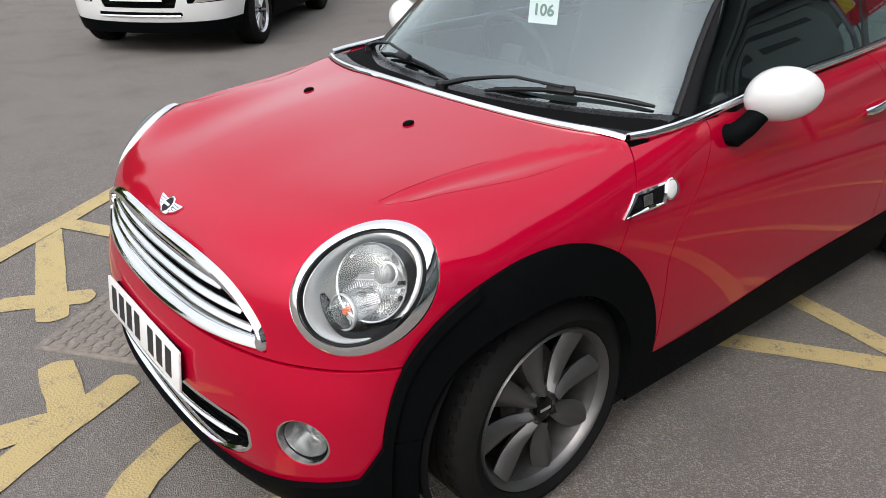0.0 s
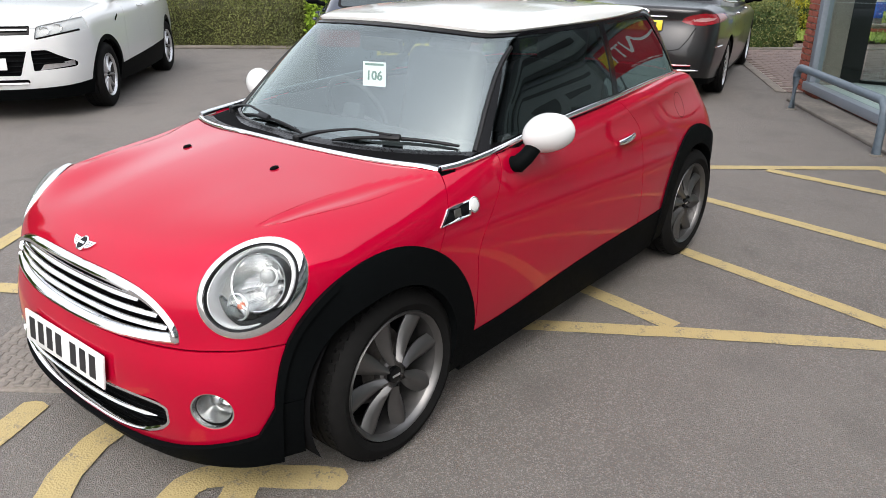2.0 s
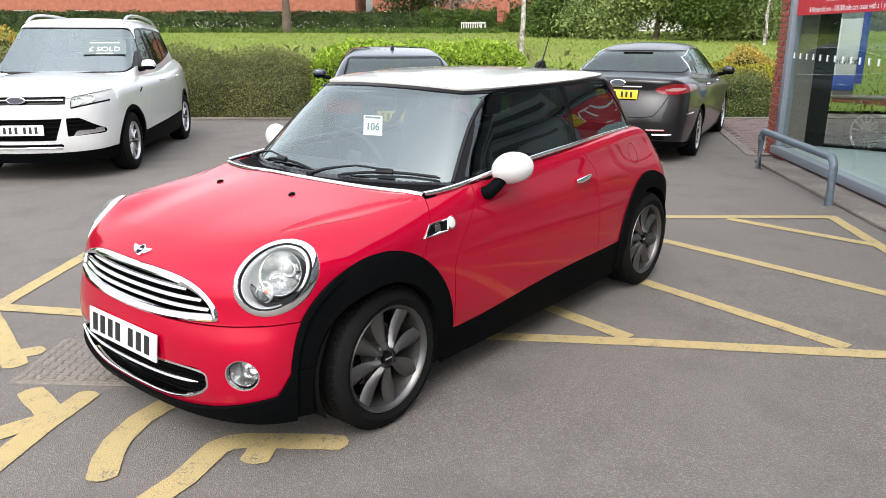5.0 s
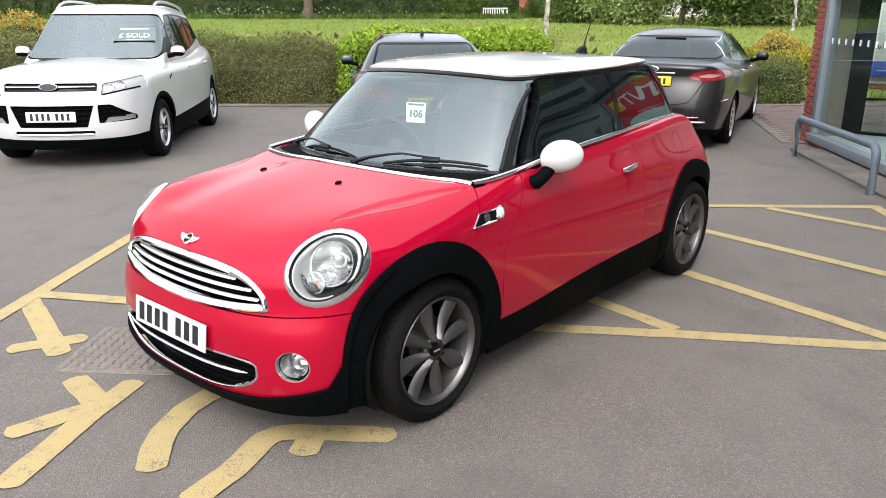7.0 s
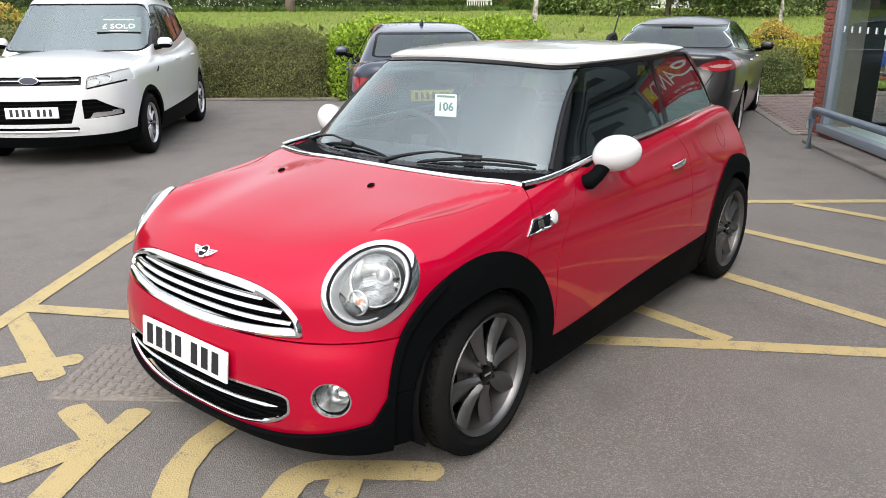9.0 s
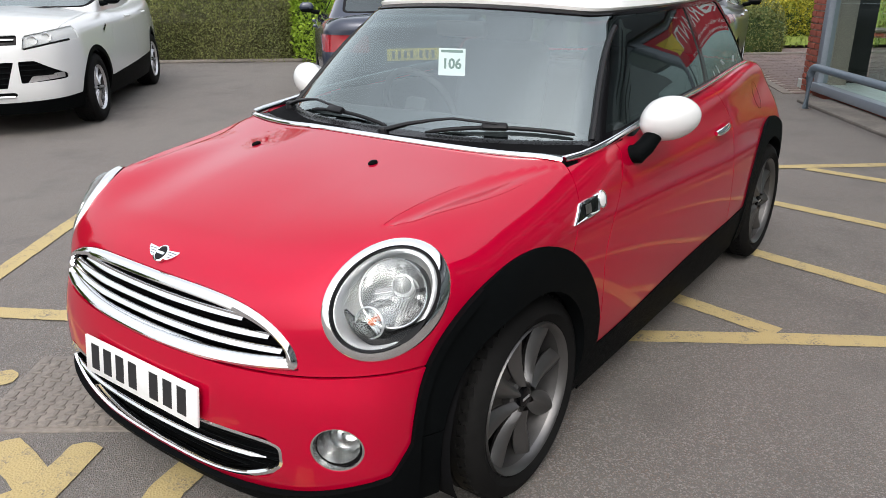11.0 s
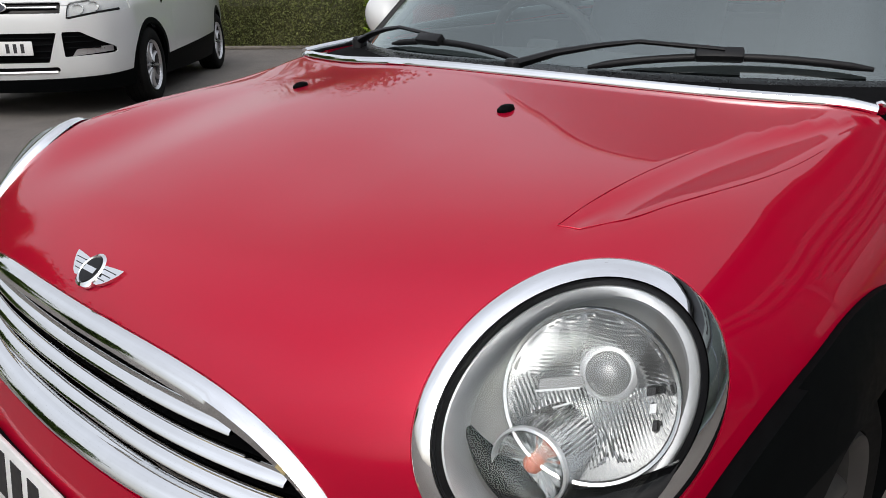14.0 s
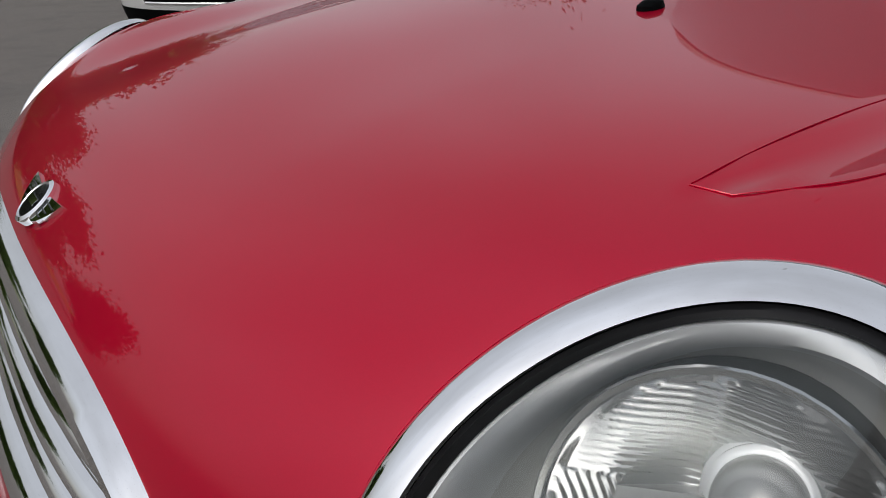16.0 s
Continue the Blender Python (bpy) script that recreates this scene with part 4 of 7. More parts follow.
tree("forked_tree", "old tree with a forked bare trunk before the hedge", at(50, -10.6), 15.0, 5.5, LEAF_TREE, 0.34, 16000, trunk=0.30, seed=40, crown_from=0.5, fork=0.25, lean=(-0.6, 0.3))
tree("blossom_tree", "spring tree with pale blossom", at(60, 1.0), 8.0, 3.4, LEAF_BLOSSOM, 0.22, 5000, trunk=0.22, seed=41, crown_from=0.14, droop=0.5)
tree("blossom_tree", "spring tree with pale blossom by the brick house", at(63, 10.5), 7.0, 2.8, LEAF_BLOSSOM, 0.22, 4000, trunk=0.2, seed=42, crown_from=0.1, droop=0.4)
tree("garden_tree", "round dark green tree behind the fence", at(58, 7.2), 6.5, 2.4, LEAF_DARKTREE, 0.22, 7000, trunk=0.2, seed=43, crown_from=0.04, fork=0.1)
tree("garden_tree", "tall dark green tree behind the hedge", at(60, -2.5), 7.5, 2.8, LEAF_DARKTREE, 0.22, 7000, trunk=0.22, seed=44, crown_from=0.05, fork=0.1)
tree("birch_tree", "young birch with a pale bark trunk on the grass bank", at(24, 3.2, 0.80), 6.5, 1.6, LEAF_TREE, 0.12, 3500, bark=BIRCH, trunk=0.105, seed=50, crown_from=0.5, fork=0.5)
tree("birch_tree", "young birch with a pale bark trunk on the grass bank", at(31, 14.4, 0.90), 7.0, 1.7, LEAF_TREE, 0.12, 3500, bark=BIRCH, trunk=0.105, seed=51, crown_from=0.5, fork=0.5)


def tall_weeds():
    rng = np.random.default_rng(61)
    k = 9000
    u, v = 49.5 + 2.4 * rng.uniform(0, 1, k), rng.uniform(-45, 4, k)
    P = VIEW * u[:, None] + ACROSS * v[:, None]
    tagged(part("tall_weeds", leaves("tall_weeds", np.c_[P, bank(u) + rng.uniform(-0.05, 0.15, k)], np.tile((0, 0, 1.0), (k, 1)), 0.22, LEAF_TREE, 0.8), None, None, "rough tall grass along the far hedge"), category="grass", kind="stuff")
    k = 260
    u, v = 50.8 + 0.5 * rng.uniform(0, 1, k), rng.uniform(-24, -3, k)
    v = np.where(rng.uniform(0, 1, k) < 0.7, -14 + 5 * rng.normal(size=k), v)
    P = VIEW * u[:, None] + ACROSS * v[:, None]
    tagged(part("white_flowers", leaves("white_flowers", np.c_[P, bank(u) + rng.uniform(0.2, 0.75, k)], np.tile((0, 0, 1.0), (k, 1)), 0.10, BLOSSOM, 0.3), None, None, "white cow parsley flowers before the hedge"), category="flowers", kind="stuff")
    k = 260
    u, v = 15 + 12 * rng.uniform(0, 1, k) ** 1.2, rng.uniform(-12, 5, k)
    P = VIEW * u[:, None] + ACROSS * v[:, None]
    tagged(part("dry_tufts", leaves("dry_tufts", np.c_[P, bank(u)], np.tile((0, 0, 1.0), (k, 1)), 0.28, LEAF_BROWN, 0.35), None, None, "brown dry tufts in the grass"), category="grass", kind="stuff")


tall_weeds()


def house(name, label, u, v0, v1, depth, height, wall, windows, roof=2.2):
    """A house front that faces the car park, with real openings, windows, roof."""
    z0 = float(bank(u)) - 0.3
    o = VIEW * u + ACROSS * v0
    m = Matrix(((ACROSS[0], VIEW[0], 0, o[0]), (ACROSS[1], VIEW[1], 0, o[1]), (0, 0, 1, z0), (0, 0, 0, 1)))
    h = thing(name, label, "house", m)
    w = v1 - v0
    xs = sorted({0.0, w, *[x for a, b, _, _ in windows for x in (a, b)]})
    bm = bmesh.new()
    for a, b in zip(xs, xs[1:]):
        holes = sorted((c, d) for p, q, c, d in windows if p <= a + 1e-6 and q >= b - 1e-6)
        z = 0.0
        for c, d in holes + [(height, height)]:
            if c > z + 1e-3:
                box(bm, a, b, 0, 0.25, z, c)
            z = d
    box(bm, 0, w, depth, depth + 0.25, 0, height)
    for x in (0, w - 0.25):
        box(bm, x, x + 0.25, 0.25, depth, 0, height)
    part("wall", bm_mesh("wall", bm, wall, False), None, h)
    rv = [(-0.3, -0.3, height), (w + 0.3, -0.3, height), (w + 0.3, depth + 0.5, height), (-0.3, depth + 0.5, height), (-0.3, depth / 2, height + roof), (w + 0.3, depth / 2, height + roof)]
    part("roof", mesh_of("roof", rv, [(0, 1, 5, 4), (2, 3, 4, 5), (0, 4, 3), (1, 2, 5), (3, 2, 1, 0)], SLATE, False), None, h)
    for a, b, c, d in windows:
        wd = part("window", sheet(a, b, 0.15, c, d), SHOPGLASS, h)
        bm = bmesh.new()
        for q in ((a, a + 0.09, c, d), (b - 0.09, b, c, d), (a, b, c, c + 0.09), (a, b, d - 0.09, d), ((a + b) / 2 - 0.04, (a + b) / 2 + 0.04, c, d)):
            box(bm, q[0], q[1], 0.08, 0.14, q[2], q[3])
        part("window_frame", bm_mesh("window_frame", bm, PAPER, False), None, wd)
        # near-black board that paints the dimness of the room behind
        part("window_back", boxed(a, b, 0.6, 0.64, c, d), DARK, wd)
    return h


house("brick_house", "long red brick house behind the far hedge", 74, -60, -9, 9, 6.5, FARBRICK, [(x, x + 2.0, 0.6, 2.2) for x in (17, 22.6, 35.2, 41.5, 46.5)] + [(x, x + 1.6, 4.0, 5.4) for x in (20, 30, 40)])
house("brick_house", "red brick house behind the trees", 76, -7.5, 9.5, 9, 6.0, FARBRICK, [(1.0, 2.8, 0.7, 2.2), (5.5, 7.2, 0.7, 2.2), (11, 12.6, 0.8, 2.2)])
house("brick_house", "tall red brick house with white windows", 82, 13.5, 18.5, 8, 8.5, FARBRICK, [(1.2, 2.6, 2.8, 4.2), (1.2, 2.6, 5.5, 7.0)])
house("white_house", "white rendered house with a dark roof", 84, 18.7, 26, 8, 3.4, FARWHITE, [(1.0, 2.0, 1.4, 2.6)], roof=2.6)


def picket_panel():
    p0, p1 = np.array(at(52.6, 1.25)), np.array(at(52.6, 3.0))
    f = thing("picket_panel", "white painted wooden fence panel on the grass", "fence")
    d = (p1 - p0) / np.linalg.norm(p1 - p0)
    def bar(name, a, b, z0, z1, t=0.03):
        m = Matrix(((d[0], -d[1], 0, p0[0]), (d[1], d[0], 0, p0[1]), (0, 0, 1, p0[2]), (0, 0, 0, 1)))
        part(name, boxed(a, b, -t, t, z0, z1), FARWHITE, f, m=m)
    L = float(np.linalg.norm(p1 - p0))
    bar("top_rail", 0, L, 0.66, 0.76)
    bar("bottom_rail", 0, L * 0.75, 0.08, 0.17)
    for k in range(9):
        x = k * L * 0.75 / 8
        bar("picket", x, x + 0.07, 0.05, 0.76)
    bar("picket", L - 0.35, L - 0.27, -0.05, 0.62)
    bar("picket", L - 0.08, L, -0.05, 0.62)


picket_panel()
for k, (x, y, h, sp) in enumerate(((-25, -4.5, 6.5, 2.8), (-25, -0.2, 5.2, 2.4), (-26, 4, 6.5, 2.8), (-25.5, -9.6, 6.2, 2.7), (-24, -15.2, 5.4, 2.5))):
    tree("car_park_tree", "leafy green tree at the edge of the car park", (x, y, 0), h, sp, LEAF_TREE, 0.28, 14000, trunk=0.2, seed=70 + k, crown_from=0.06, fork=0.15)
structure("wall_low", boxed(0, 0.9, 0, 0.4, -0.2, 2.2), FARBRICK, "end of a low brick wall beside the fence", pose(*at(56, 4.0), 0, 0, 38), "wall")

# ---------------------------------------------------------------- the red hatchback (front axle at y = 0, nose towards -y)
HOOD = spl((-0.72, 0.63), (-0.66, 0.728), (-0.60, 0.783), (-0.50, 0.830), (-0.35, 0.873), (-0.18, 0.907), (0.0, 0.9345), (0.2, 0.9615), (0.4, 0.984), (0.6, 1.000), (1.2, 1.024), (2.0, 1.045), (2.6, 1.040), (3.1, 0.97))
SIDE = spl((0.12, 0.77), (0.22, 0.80), (0.35, 0.828), (0.50, 0.838), (0.65, 0.834), (0.75, 0.822), (0.82, 0.807), (0.90, 0.780), (1.0, 0.752), (1.1, 0.72))
NOSE = spl((0.10, -0.60), (0.20, -0.672), (0.30, -0.704), (0.40, -0.708), (0.50, -0.698), (0.58, -0.676), (0.66, -0.662), (0.73, -0.648), (0.80, -0.622), (0.95, -0.53))
PLAN = spl((0.0, 0.0), (0.15, 0.003), (0.26, 0.010), (0.36, 0.024), (0.47, 0.050), (0.56, 0.085), (0.64, 0.135), (0.71, 0.20), (0.77, 0.29), (0.86, 0.48))
TAIL = spl((0.1, 2.93), (0.3, 2.99), (0.5, 3.02), (0.7, 3.0), (0.85, 2.93), (1.0, 2.84), (1.15, 2.74))
LAMP_C, LAMP_N = np.array((0.639, -0.406, 0.730)), np.array((0.388, -0.825, 0.417))
FAR_SIDE = 0.935
LAMP_A, LAMP_B, LAMP_TILT = 0.129, 0.164, -0.657


# the hollow leaf in each rear corner of the bonnet, by its inner and outer edge
LEAF_IN = spl((-0.36, 0.555), (-0.27, 0.556), (-0.08, 0.566), (0.10, 0.600), (0.25, 0.678), (0.32, 0.72))
LEAF_OUT = spl((-0.36, 0.556), (-0.32, 0.580), (-0.28, 0.605), (-0.23, 0.622), (-0.09, 0.657), (0.06, 0.684), (0.25, 0.706), (0.32, 0.722))


def bonnet_leaf(a, y):
    i, o = LEAF_IN(y), LEAF_OUT(y)
    w = np.maximum(o - i, 1e-4)
    q = np.clip((a - i) / w, 0, 1)
    return np.where((y > -0.36) & (y < 0.32), (0.0024 * (1 - np.exp(-w / 0.022)) * step(-0.34, -0.22, y) + 0.055 * w) * (4 * q * (1 - q)) ** 1.9 * (1.4 - 0.8 * q), 0.0)


def mini_body(x, y, z):
    a = np.abs(x) * np.where(x < 0, 1 + 0.03 * step(0.6, 0.0, y) + 0.045 * step(-0.66, -0.48, y) * step(0.04, -0.30, y) * step(0.62, 0.74, z), 1.0)
    wide = SIDE(z) - 0.055 * step(-0.1, -0.6, y) - step(1.7, 2.75, y) * (0.03 + 0.05 * step(0.65, 1.0, z))
    top = HOOD(y) - (0.10 - 0.012 * step(-0.3, 0.1, y) - 0.023 * step(0.0, 0.40, y)) * a**2 + 0.003 * (1 - step(0.20, 0.54, a)) * step(-0.50, -0.20, y) * step(0.19, -0.15, y) + 0.037 * step(0.0, 0.30, a) * np.exp(-((a - 0.60) / np.where(a < 0.60, np.where(x < 0, 0.17, 0.28), 0.16)) ** 2 - ((y + 0.34) / np.where(y < -0.34, 0.21, 0.31)) ** 2) - bonnet_leaf(a, y) - np.where(x < 0, 0.010 * step(0.16, 0.44, a) * step(-0.62, -0.40, y) * step(0.45, 0.05, y), 0.0)
    front = NOSE(z) + PLAN(a) - y
    back = y - (TAIL(z) - 0.42 * a**3)
    round_off = 0.17 - 0.03 * step(-0.32, 0.25, y) - 0.06 * step(0.28, 0.6, y) - 0.03 * step(1.2, 1.8, y)
    f = smax(a - wide, z - top, round_off)
    f = smax(f, front, 0.11)
    return smax(f, back, 0.16)


CAB_SIDE = spl((0.85, 0.80), (0.95, 0.752), (1.02, 0.717), (1.1, 0.681), (1.2, 0.628), (1.3, 0.566), (1.36, 0.525), (1.45, 0.46))
ROOF = spl((0.4, 1.315), (0.8, 1.365), (1.2, 1.393), (1.6, 1.402), (2.1, 1.388), (2.6, 1.345), (3.0, 1.29))


def mini_cabin(x, y, z):
    a = np.abs(x)
    screen = 0.28 + (z - 0.95) * 1.22 + 0.42 * a**2 + 0.30 * a**4 - y
    back = y - (2.83 - (z - 1.0) * 0.42 - 0.62 * a**2)
    side = a - (CAB_SIDE(z) - 0.10 * step(1.4, 2.7, y))
    f = smax(side, screen * 0.63, 0.10)
    f = smax(f, back, 0.16)
    return smax(f, z - (ROOF(y) - 0.07 * a**2), 0.05)


def grille_g(x, y, z, grow=0.0):
    a = np.abs(x)
    t = np.clip(1 - (a / (0.512 + grow)) ** 4.4, 0, 1) ** 0.52
    top = 0.592 - grow + (0.136 + 2 * grow) * t
    low = 0.556 - grow + 0.030 * (a / 0.5) ** 2
    g = np.maximum(np.maximum(z - top, low - z), a - (0.512 + grow))
    return np.where(y < -0.2, g, 1.0)


def intake_g(x, y, z, grow=0.0):
    a = np.abs(x)
    e = 0.485 + grow
    low = 0.232 - grow + 0.075 * np.clip(a / e, 0, 1) ** 3.5
    top = 0.405 + grow - 0.02 * np.clip(1 - a / e, 0, 1)
    corner = np.hypot(np.maximum(a - (e - 0.06), 0), np.maximum(np.abs(z - (low + top) / 2) - ((top - low) / 2 - 0.06), 0)) - 0.06
    return np.where(y < -0.2, np.maximum(corner, np.maximum(low - z, z - top)), 1.0)


def disc_g(c, n, a, b, tilt=0.0):
    n, h, v = frame_of(n)
    e1, e2 = math.cos(tilt) * h + math.sin(tilt) * v, -math.sin(tilt) * h + math.cos(tilt) * v

    def g(x, y, z):
        s = np.where(x < 0, -1.0, 1.0)
        q = np.stack([np.where(x < 0, -x / FAR_SIDE, x) - c[0], y - c[1], z - c[2]], -1)
        r = np.hypot(q @ e1 / a, q @ e2 / b) - 1
        return np.where(q @ n > -0.25, r, 1.0)
    return g


lamp_hole = disc_g(LAMP_C, LAMP_N, LAMP_A + 0.001, LAMP_B + 0.001, LAMP_TILT)
FOG_C, FOG_N = np.array((0.615, -0.60, 0.392)), np.array((0.32, -0.93, 0.05))
fog_hole = disc_g(FOG_C, FOG_N, 0.064, 0.060)


def arch_r(y, z, c):
    p = np.where((y < c[0]) & (z > c[1]) & (c[0] < 1), 2.3, 2.0)
    u, v = np.abs(y - c[0]) / np.where((y < c[0]) & (c[0] < 1), 1.04, 1.0), np.abs(z - c[1]) * np.where(z < c[1], 0.75, 1.0)
    return (u**p + v**p) ** (1 / p)


ARCH_F, ARCH_B = (-0.05, 0.33), (2.445, 0.33)
R_IN, R_OUT = 0.325, 0.430


def arch_o(y, z, c):
    """As arch_r, for the outer edge of the trim: higher and less far forward at the front wheel."""
    if c[0] > 1:
        return arch_r(y, z, c)
    return arch_r(c[0] + (y - c[0]) * np.where(y < c[0], 1.075, 1.0), c[1] + (z - c[1]) * np.where(z > c[1], 0.955, 1.0), c)


def trim_g(x, y, z):
    """Negative in the black plastic that runs round the foot of the car."""
    a = np.abs(x)
    r = np.minimum(arch_o(y, z, ARCH_F), arch_o(y, z, ARCH_B))
    foot = spl((-0.75, 0.225), (-0.55, 0.262), (-0.48, 0.30), (0.3, 0.335), (1.0, 0.362), (1.9, 0.39), (2.9, 0.34), (3.1, 0.30))(y)
    foot = np.where(y < -0.5, 0.222 + 0.085 * np.clip(a / 0.70, 0, 1.2) ** 3, foot)
    cheek = np.where((y < -0.05) & (z < 0.578), (-0.372 - 0.50 * (0.578 - z)) - y, 1.0)
    return np.minimum(np.minimum(z - foot, r - R_OUT), cheek)


def bumper_line(x, y, z):
    """Positive above the seam between bumper and bonnet."""
    return z - (0.557 + 0.03 * np.clip(np.abs(x) / 0.78, 0, 1.1) ** 2)


def bonnet_back(x, y, z):
    """Positive behind the bonnet's rear edge."""
    a = np.abs(x)
    strip = y - (0.172 + 0.20 * a**2 + 0.42 * a**6)
    side = y - (0.205 + 0.64 * np.clip(z - 0.735, -0.4, 0.3))
    return np.where(a > 0.70, side, np.where(z > 0.85, strip, side))


def build_mini():
    car = thing("hatchback_car", "glossy red hatchback with white roof, white mirrors and chrome grille", "car")
    V, T = shell(mini_body, 0.0, 2.4, 0.52, 190, 240, 60, 481, low=-90)
    V, T = cut(V, T, lambda x, y, z: 0.165 + 0.030 * step(-0.25, -0.45, y) - z, lambda x, y, z: R_IN - np.minimum(arch_r(y, z, ARCH_F), arch_r(y, z, ARCH_B)))
    gap = 0.0022
    inside = lambda x, y, z: np.where((y > 0.26) & (z > 0.9) & ((y < 2.42) | (z > 1.018)), -(mini_cabin(x, y, z) + 0.012), -1.0)
    red = cut(V, T, lambda x, y, z: -trim_g(x, y, z), inside)
    panel("inner_shell", *cut(V, T, inside, lambda x, y, z: -lamp_hole(x, y, z) * 0.1 - 0.01, lambda x, y, z: -grille_g(x, y, z, 0.02), lambda x, y, z: -intake_g(x, y, z, 0.02), lambda x, y, z: -fog_hole(x, y, z) * 0.06 - 0.01), mini_body, DARK, car, "", -0.013, 0)
    # bonnet with the holes for lamps and grille
    hood = cut(*red, lambda x, y, z: np.where(y < 0.9, gap - bumper_line(x, y, z), 1), lambda x, y, z: bonnet_back(x, y, z) + gap,
               lambda x, y, z: -lamp_hole(x, y, z) * 0.1, lambda x, y, z: -grille_g(x, y, z, 0.004))
    panel("bonnet", *hood, mini_body, RED, car, "glossy red painted bonnet")
    bump = cut(*red, lambda x, y, z: np.where(y < 0.2, bumper_line(x, y, z) + gap, 1), lambda x, y, z: y - 0.1, lambda x, y, z: -intake_g(x, y, z),
               lambda x, y, z: -fog_hole(x, y, z) * 0.06, lambda x, y, z: -grille_g(x, y, z, 0.004), lambda x, y, z: -lamp_hole(x, y, z) * 0.1)
    panel("front_bumper", *bump, mini_body, RED, car, "red front bumper", 0.006, 0.02)
    rest = cut(*red, lambda x, y, z: gap - bonnet_back(x, y, z), lambda x, y, z: np.where((y < 0.1) & (bumper_line(x, y, z) < 0), 1, -1), lambda x, y, z: np.where((np.abs(x) < 0.724 + 0.08 * (y - 0.33)) & (y < 0.68), 1, -1))
    door_f = lambda x, y, z: y - (0.395 + 0.22 * step(0.60, 0.95, z))
    door_b = lambda x, y, z: y - (1.73 - 0.12 * step(0.85, 1.02, z))
    for s in (1, -1):
        mine = lambda x, y, z, s=s: -s * x
        panel("fender", *cut(*rest, mine, lambda x, y, z: door_f(x, y, z) + gap), mini_body, RED, car)
        door = panel("door", *cut(*rest, mine, lambda x, y, z: gap - door_f(x, y, z), lambda x, y, z: door_b(x, y, z) + gap), mini_body, RED, car)
        hp = np.array([(s * 0.9, y, z) for y, z in zip(np.linspace(1.48, 1.65, 9), 0.836 + 0.016 * np.linspace(0, 1, 9))])
        on = meet(mini_body, hp, (-s, 0, 0))
        off = 0.030 * np.sin(np.linspace(0.25, math.pi - 0.15, 9)) ** 0.5 - 0.004
        part("door_handle", tube_mesh("door_handle", [(p[0] + s * o, p[1], p[2]) for p, o in zip(on, off)], [0.009, 0.013, 0.014, 0.014, 0.014, 0.014, 0.013, 0.011, 0.007], CHROME, 12, flat=1.1), None, door, "chrome door handle")
    panel("rear_body", *cut(*rest, lambda x, y, z: gap - door_b(x, y, z)), mini_body, RED, car)
    # black plastic at the foot and round the arches
    foot = cut(V, T, lambda x, y, z: trim_g(x, y, z) + 0.001)
    lip = cut(*foot, lambda x, y, z: np.maximum(y + 0.25, R_OUT - 0.02 - arch_o(y, z, ARCH_F)))
    panel("front_lip", *lip, mini_body, TRIM, car, "black plastic lip under the front bumper", 0.022, 0.03)
    for s in (1, -1):
        for c in (ARCH_F, ARCH_B):
            joint = lambda x, y, z: np.where(y < -0.05, 0.405 - z, -1.0)
            band = cut(*foot, lambda x, y, z, s=s: -s * x, lambda x, y, z, c=c: arch_o(y, z, c) - R_OUT, lambda x, y, z: 0.20 - z)
            panel("arch_trim", *cut(*band, joint), mini_body, TRIM, car, "black plastic wheel arch trim", 0.010, 0.045)
            if c is ARCH_F:
                panel("bumper_trim", *cut(*band, lambda x, y, z: 0.004 - joint(x, y, z)), mini_body, TRIM, car, "black plastic end of the front bumper", 0.009, 0.045)
        sill = cut(*foot, lambda x, y, z, s=s: -s * x, lambda x, y, z: 0.3 - y, lambda x, y, z: y - 2.2, lambda x, y, z: R_OUT - 0.01 - np.minimum(arch_o(y, z, ARCH_F), arch_o(y, z, ARCH_B)))
        panel("sill_trim", *sill, mini_body, TRIM, car, "black plastic sill", 0.004, 0.03)
    panel("rear_lip", *cut(*foot, lambda x, y, z: 2.75 - y), mini_body, TRIM, car, "", 0.002, 0.02)
    # wheel wells and underside
    for s in (1, -1):
        for c in (ARCH_F, ARCH_B):
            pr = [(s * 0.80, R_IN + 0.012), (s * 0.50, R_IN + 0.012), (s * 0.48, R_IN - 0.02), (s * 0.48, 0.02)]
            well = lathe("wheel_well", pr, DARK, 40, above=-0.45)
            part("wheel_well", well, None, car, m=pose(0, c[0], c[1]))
    part("underbody", boxed(-0.72, 0.72, 0.42, 2.05, 0.17, 0.30, 0.03), DARK, car)
    part("underbody", boxed(-0.46, 0.46, -0.5, 0.45, 0.205, 0.5, 0.05), DARK, car)
    part("underbody", boxed(-0.46, 0.46, 2.0, 2.85, 0.22, 0.6, 0.05), DARK, car)
    # cabin
    CV, CT = shell(mini_cabin, 0.95, 2.2, 0.955, 80, 90, 50, 221, low=-40)
    edge = lambda x, y, z: z - (1.338 + 0.022 * np.clip(1 - (x / 0.5) ** 2, 0, 1))
    roof = cut(CV, CT, lambda x, y, z: -edge(x, y, z))
    panel("roof", *roof, mini_cabin, CREAM, car, "white painted roof", 0.012, 0.026)
    band = cut(CV, CT, lambda x, y, z: edge(x, y, z) - 0.012)
    screen = lambda x, y, z: np.where(y < 1.2, np.maximum(np.abs(x) - (0.688 - (z - 0.95) * 0.36), edge(x, y, z) + 0.012), 1)
    belt = lambda y: spl((0.4, 0.935), (0.6, 0.958), (1.0, 0.99), (1.58, 1.015), (2.1, 1.022), (2.6, 1.02))(y)
    front_post = lambda x, y, z: (0.600 + (z - 0.95) * 0.93) - y
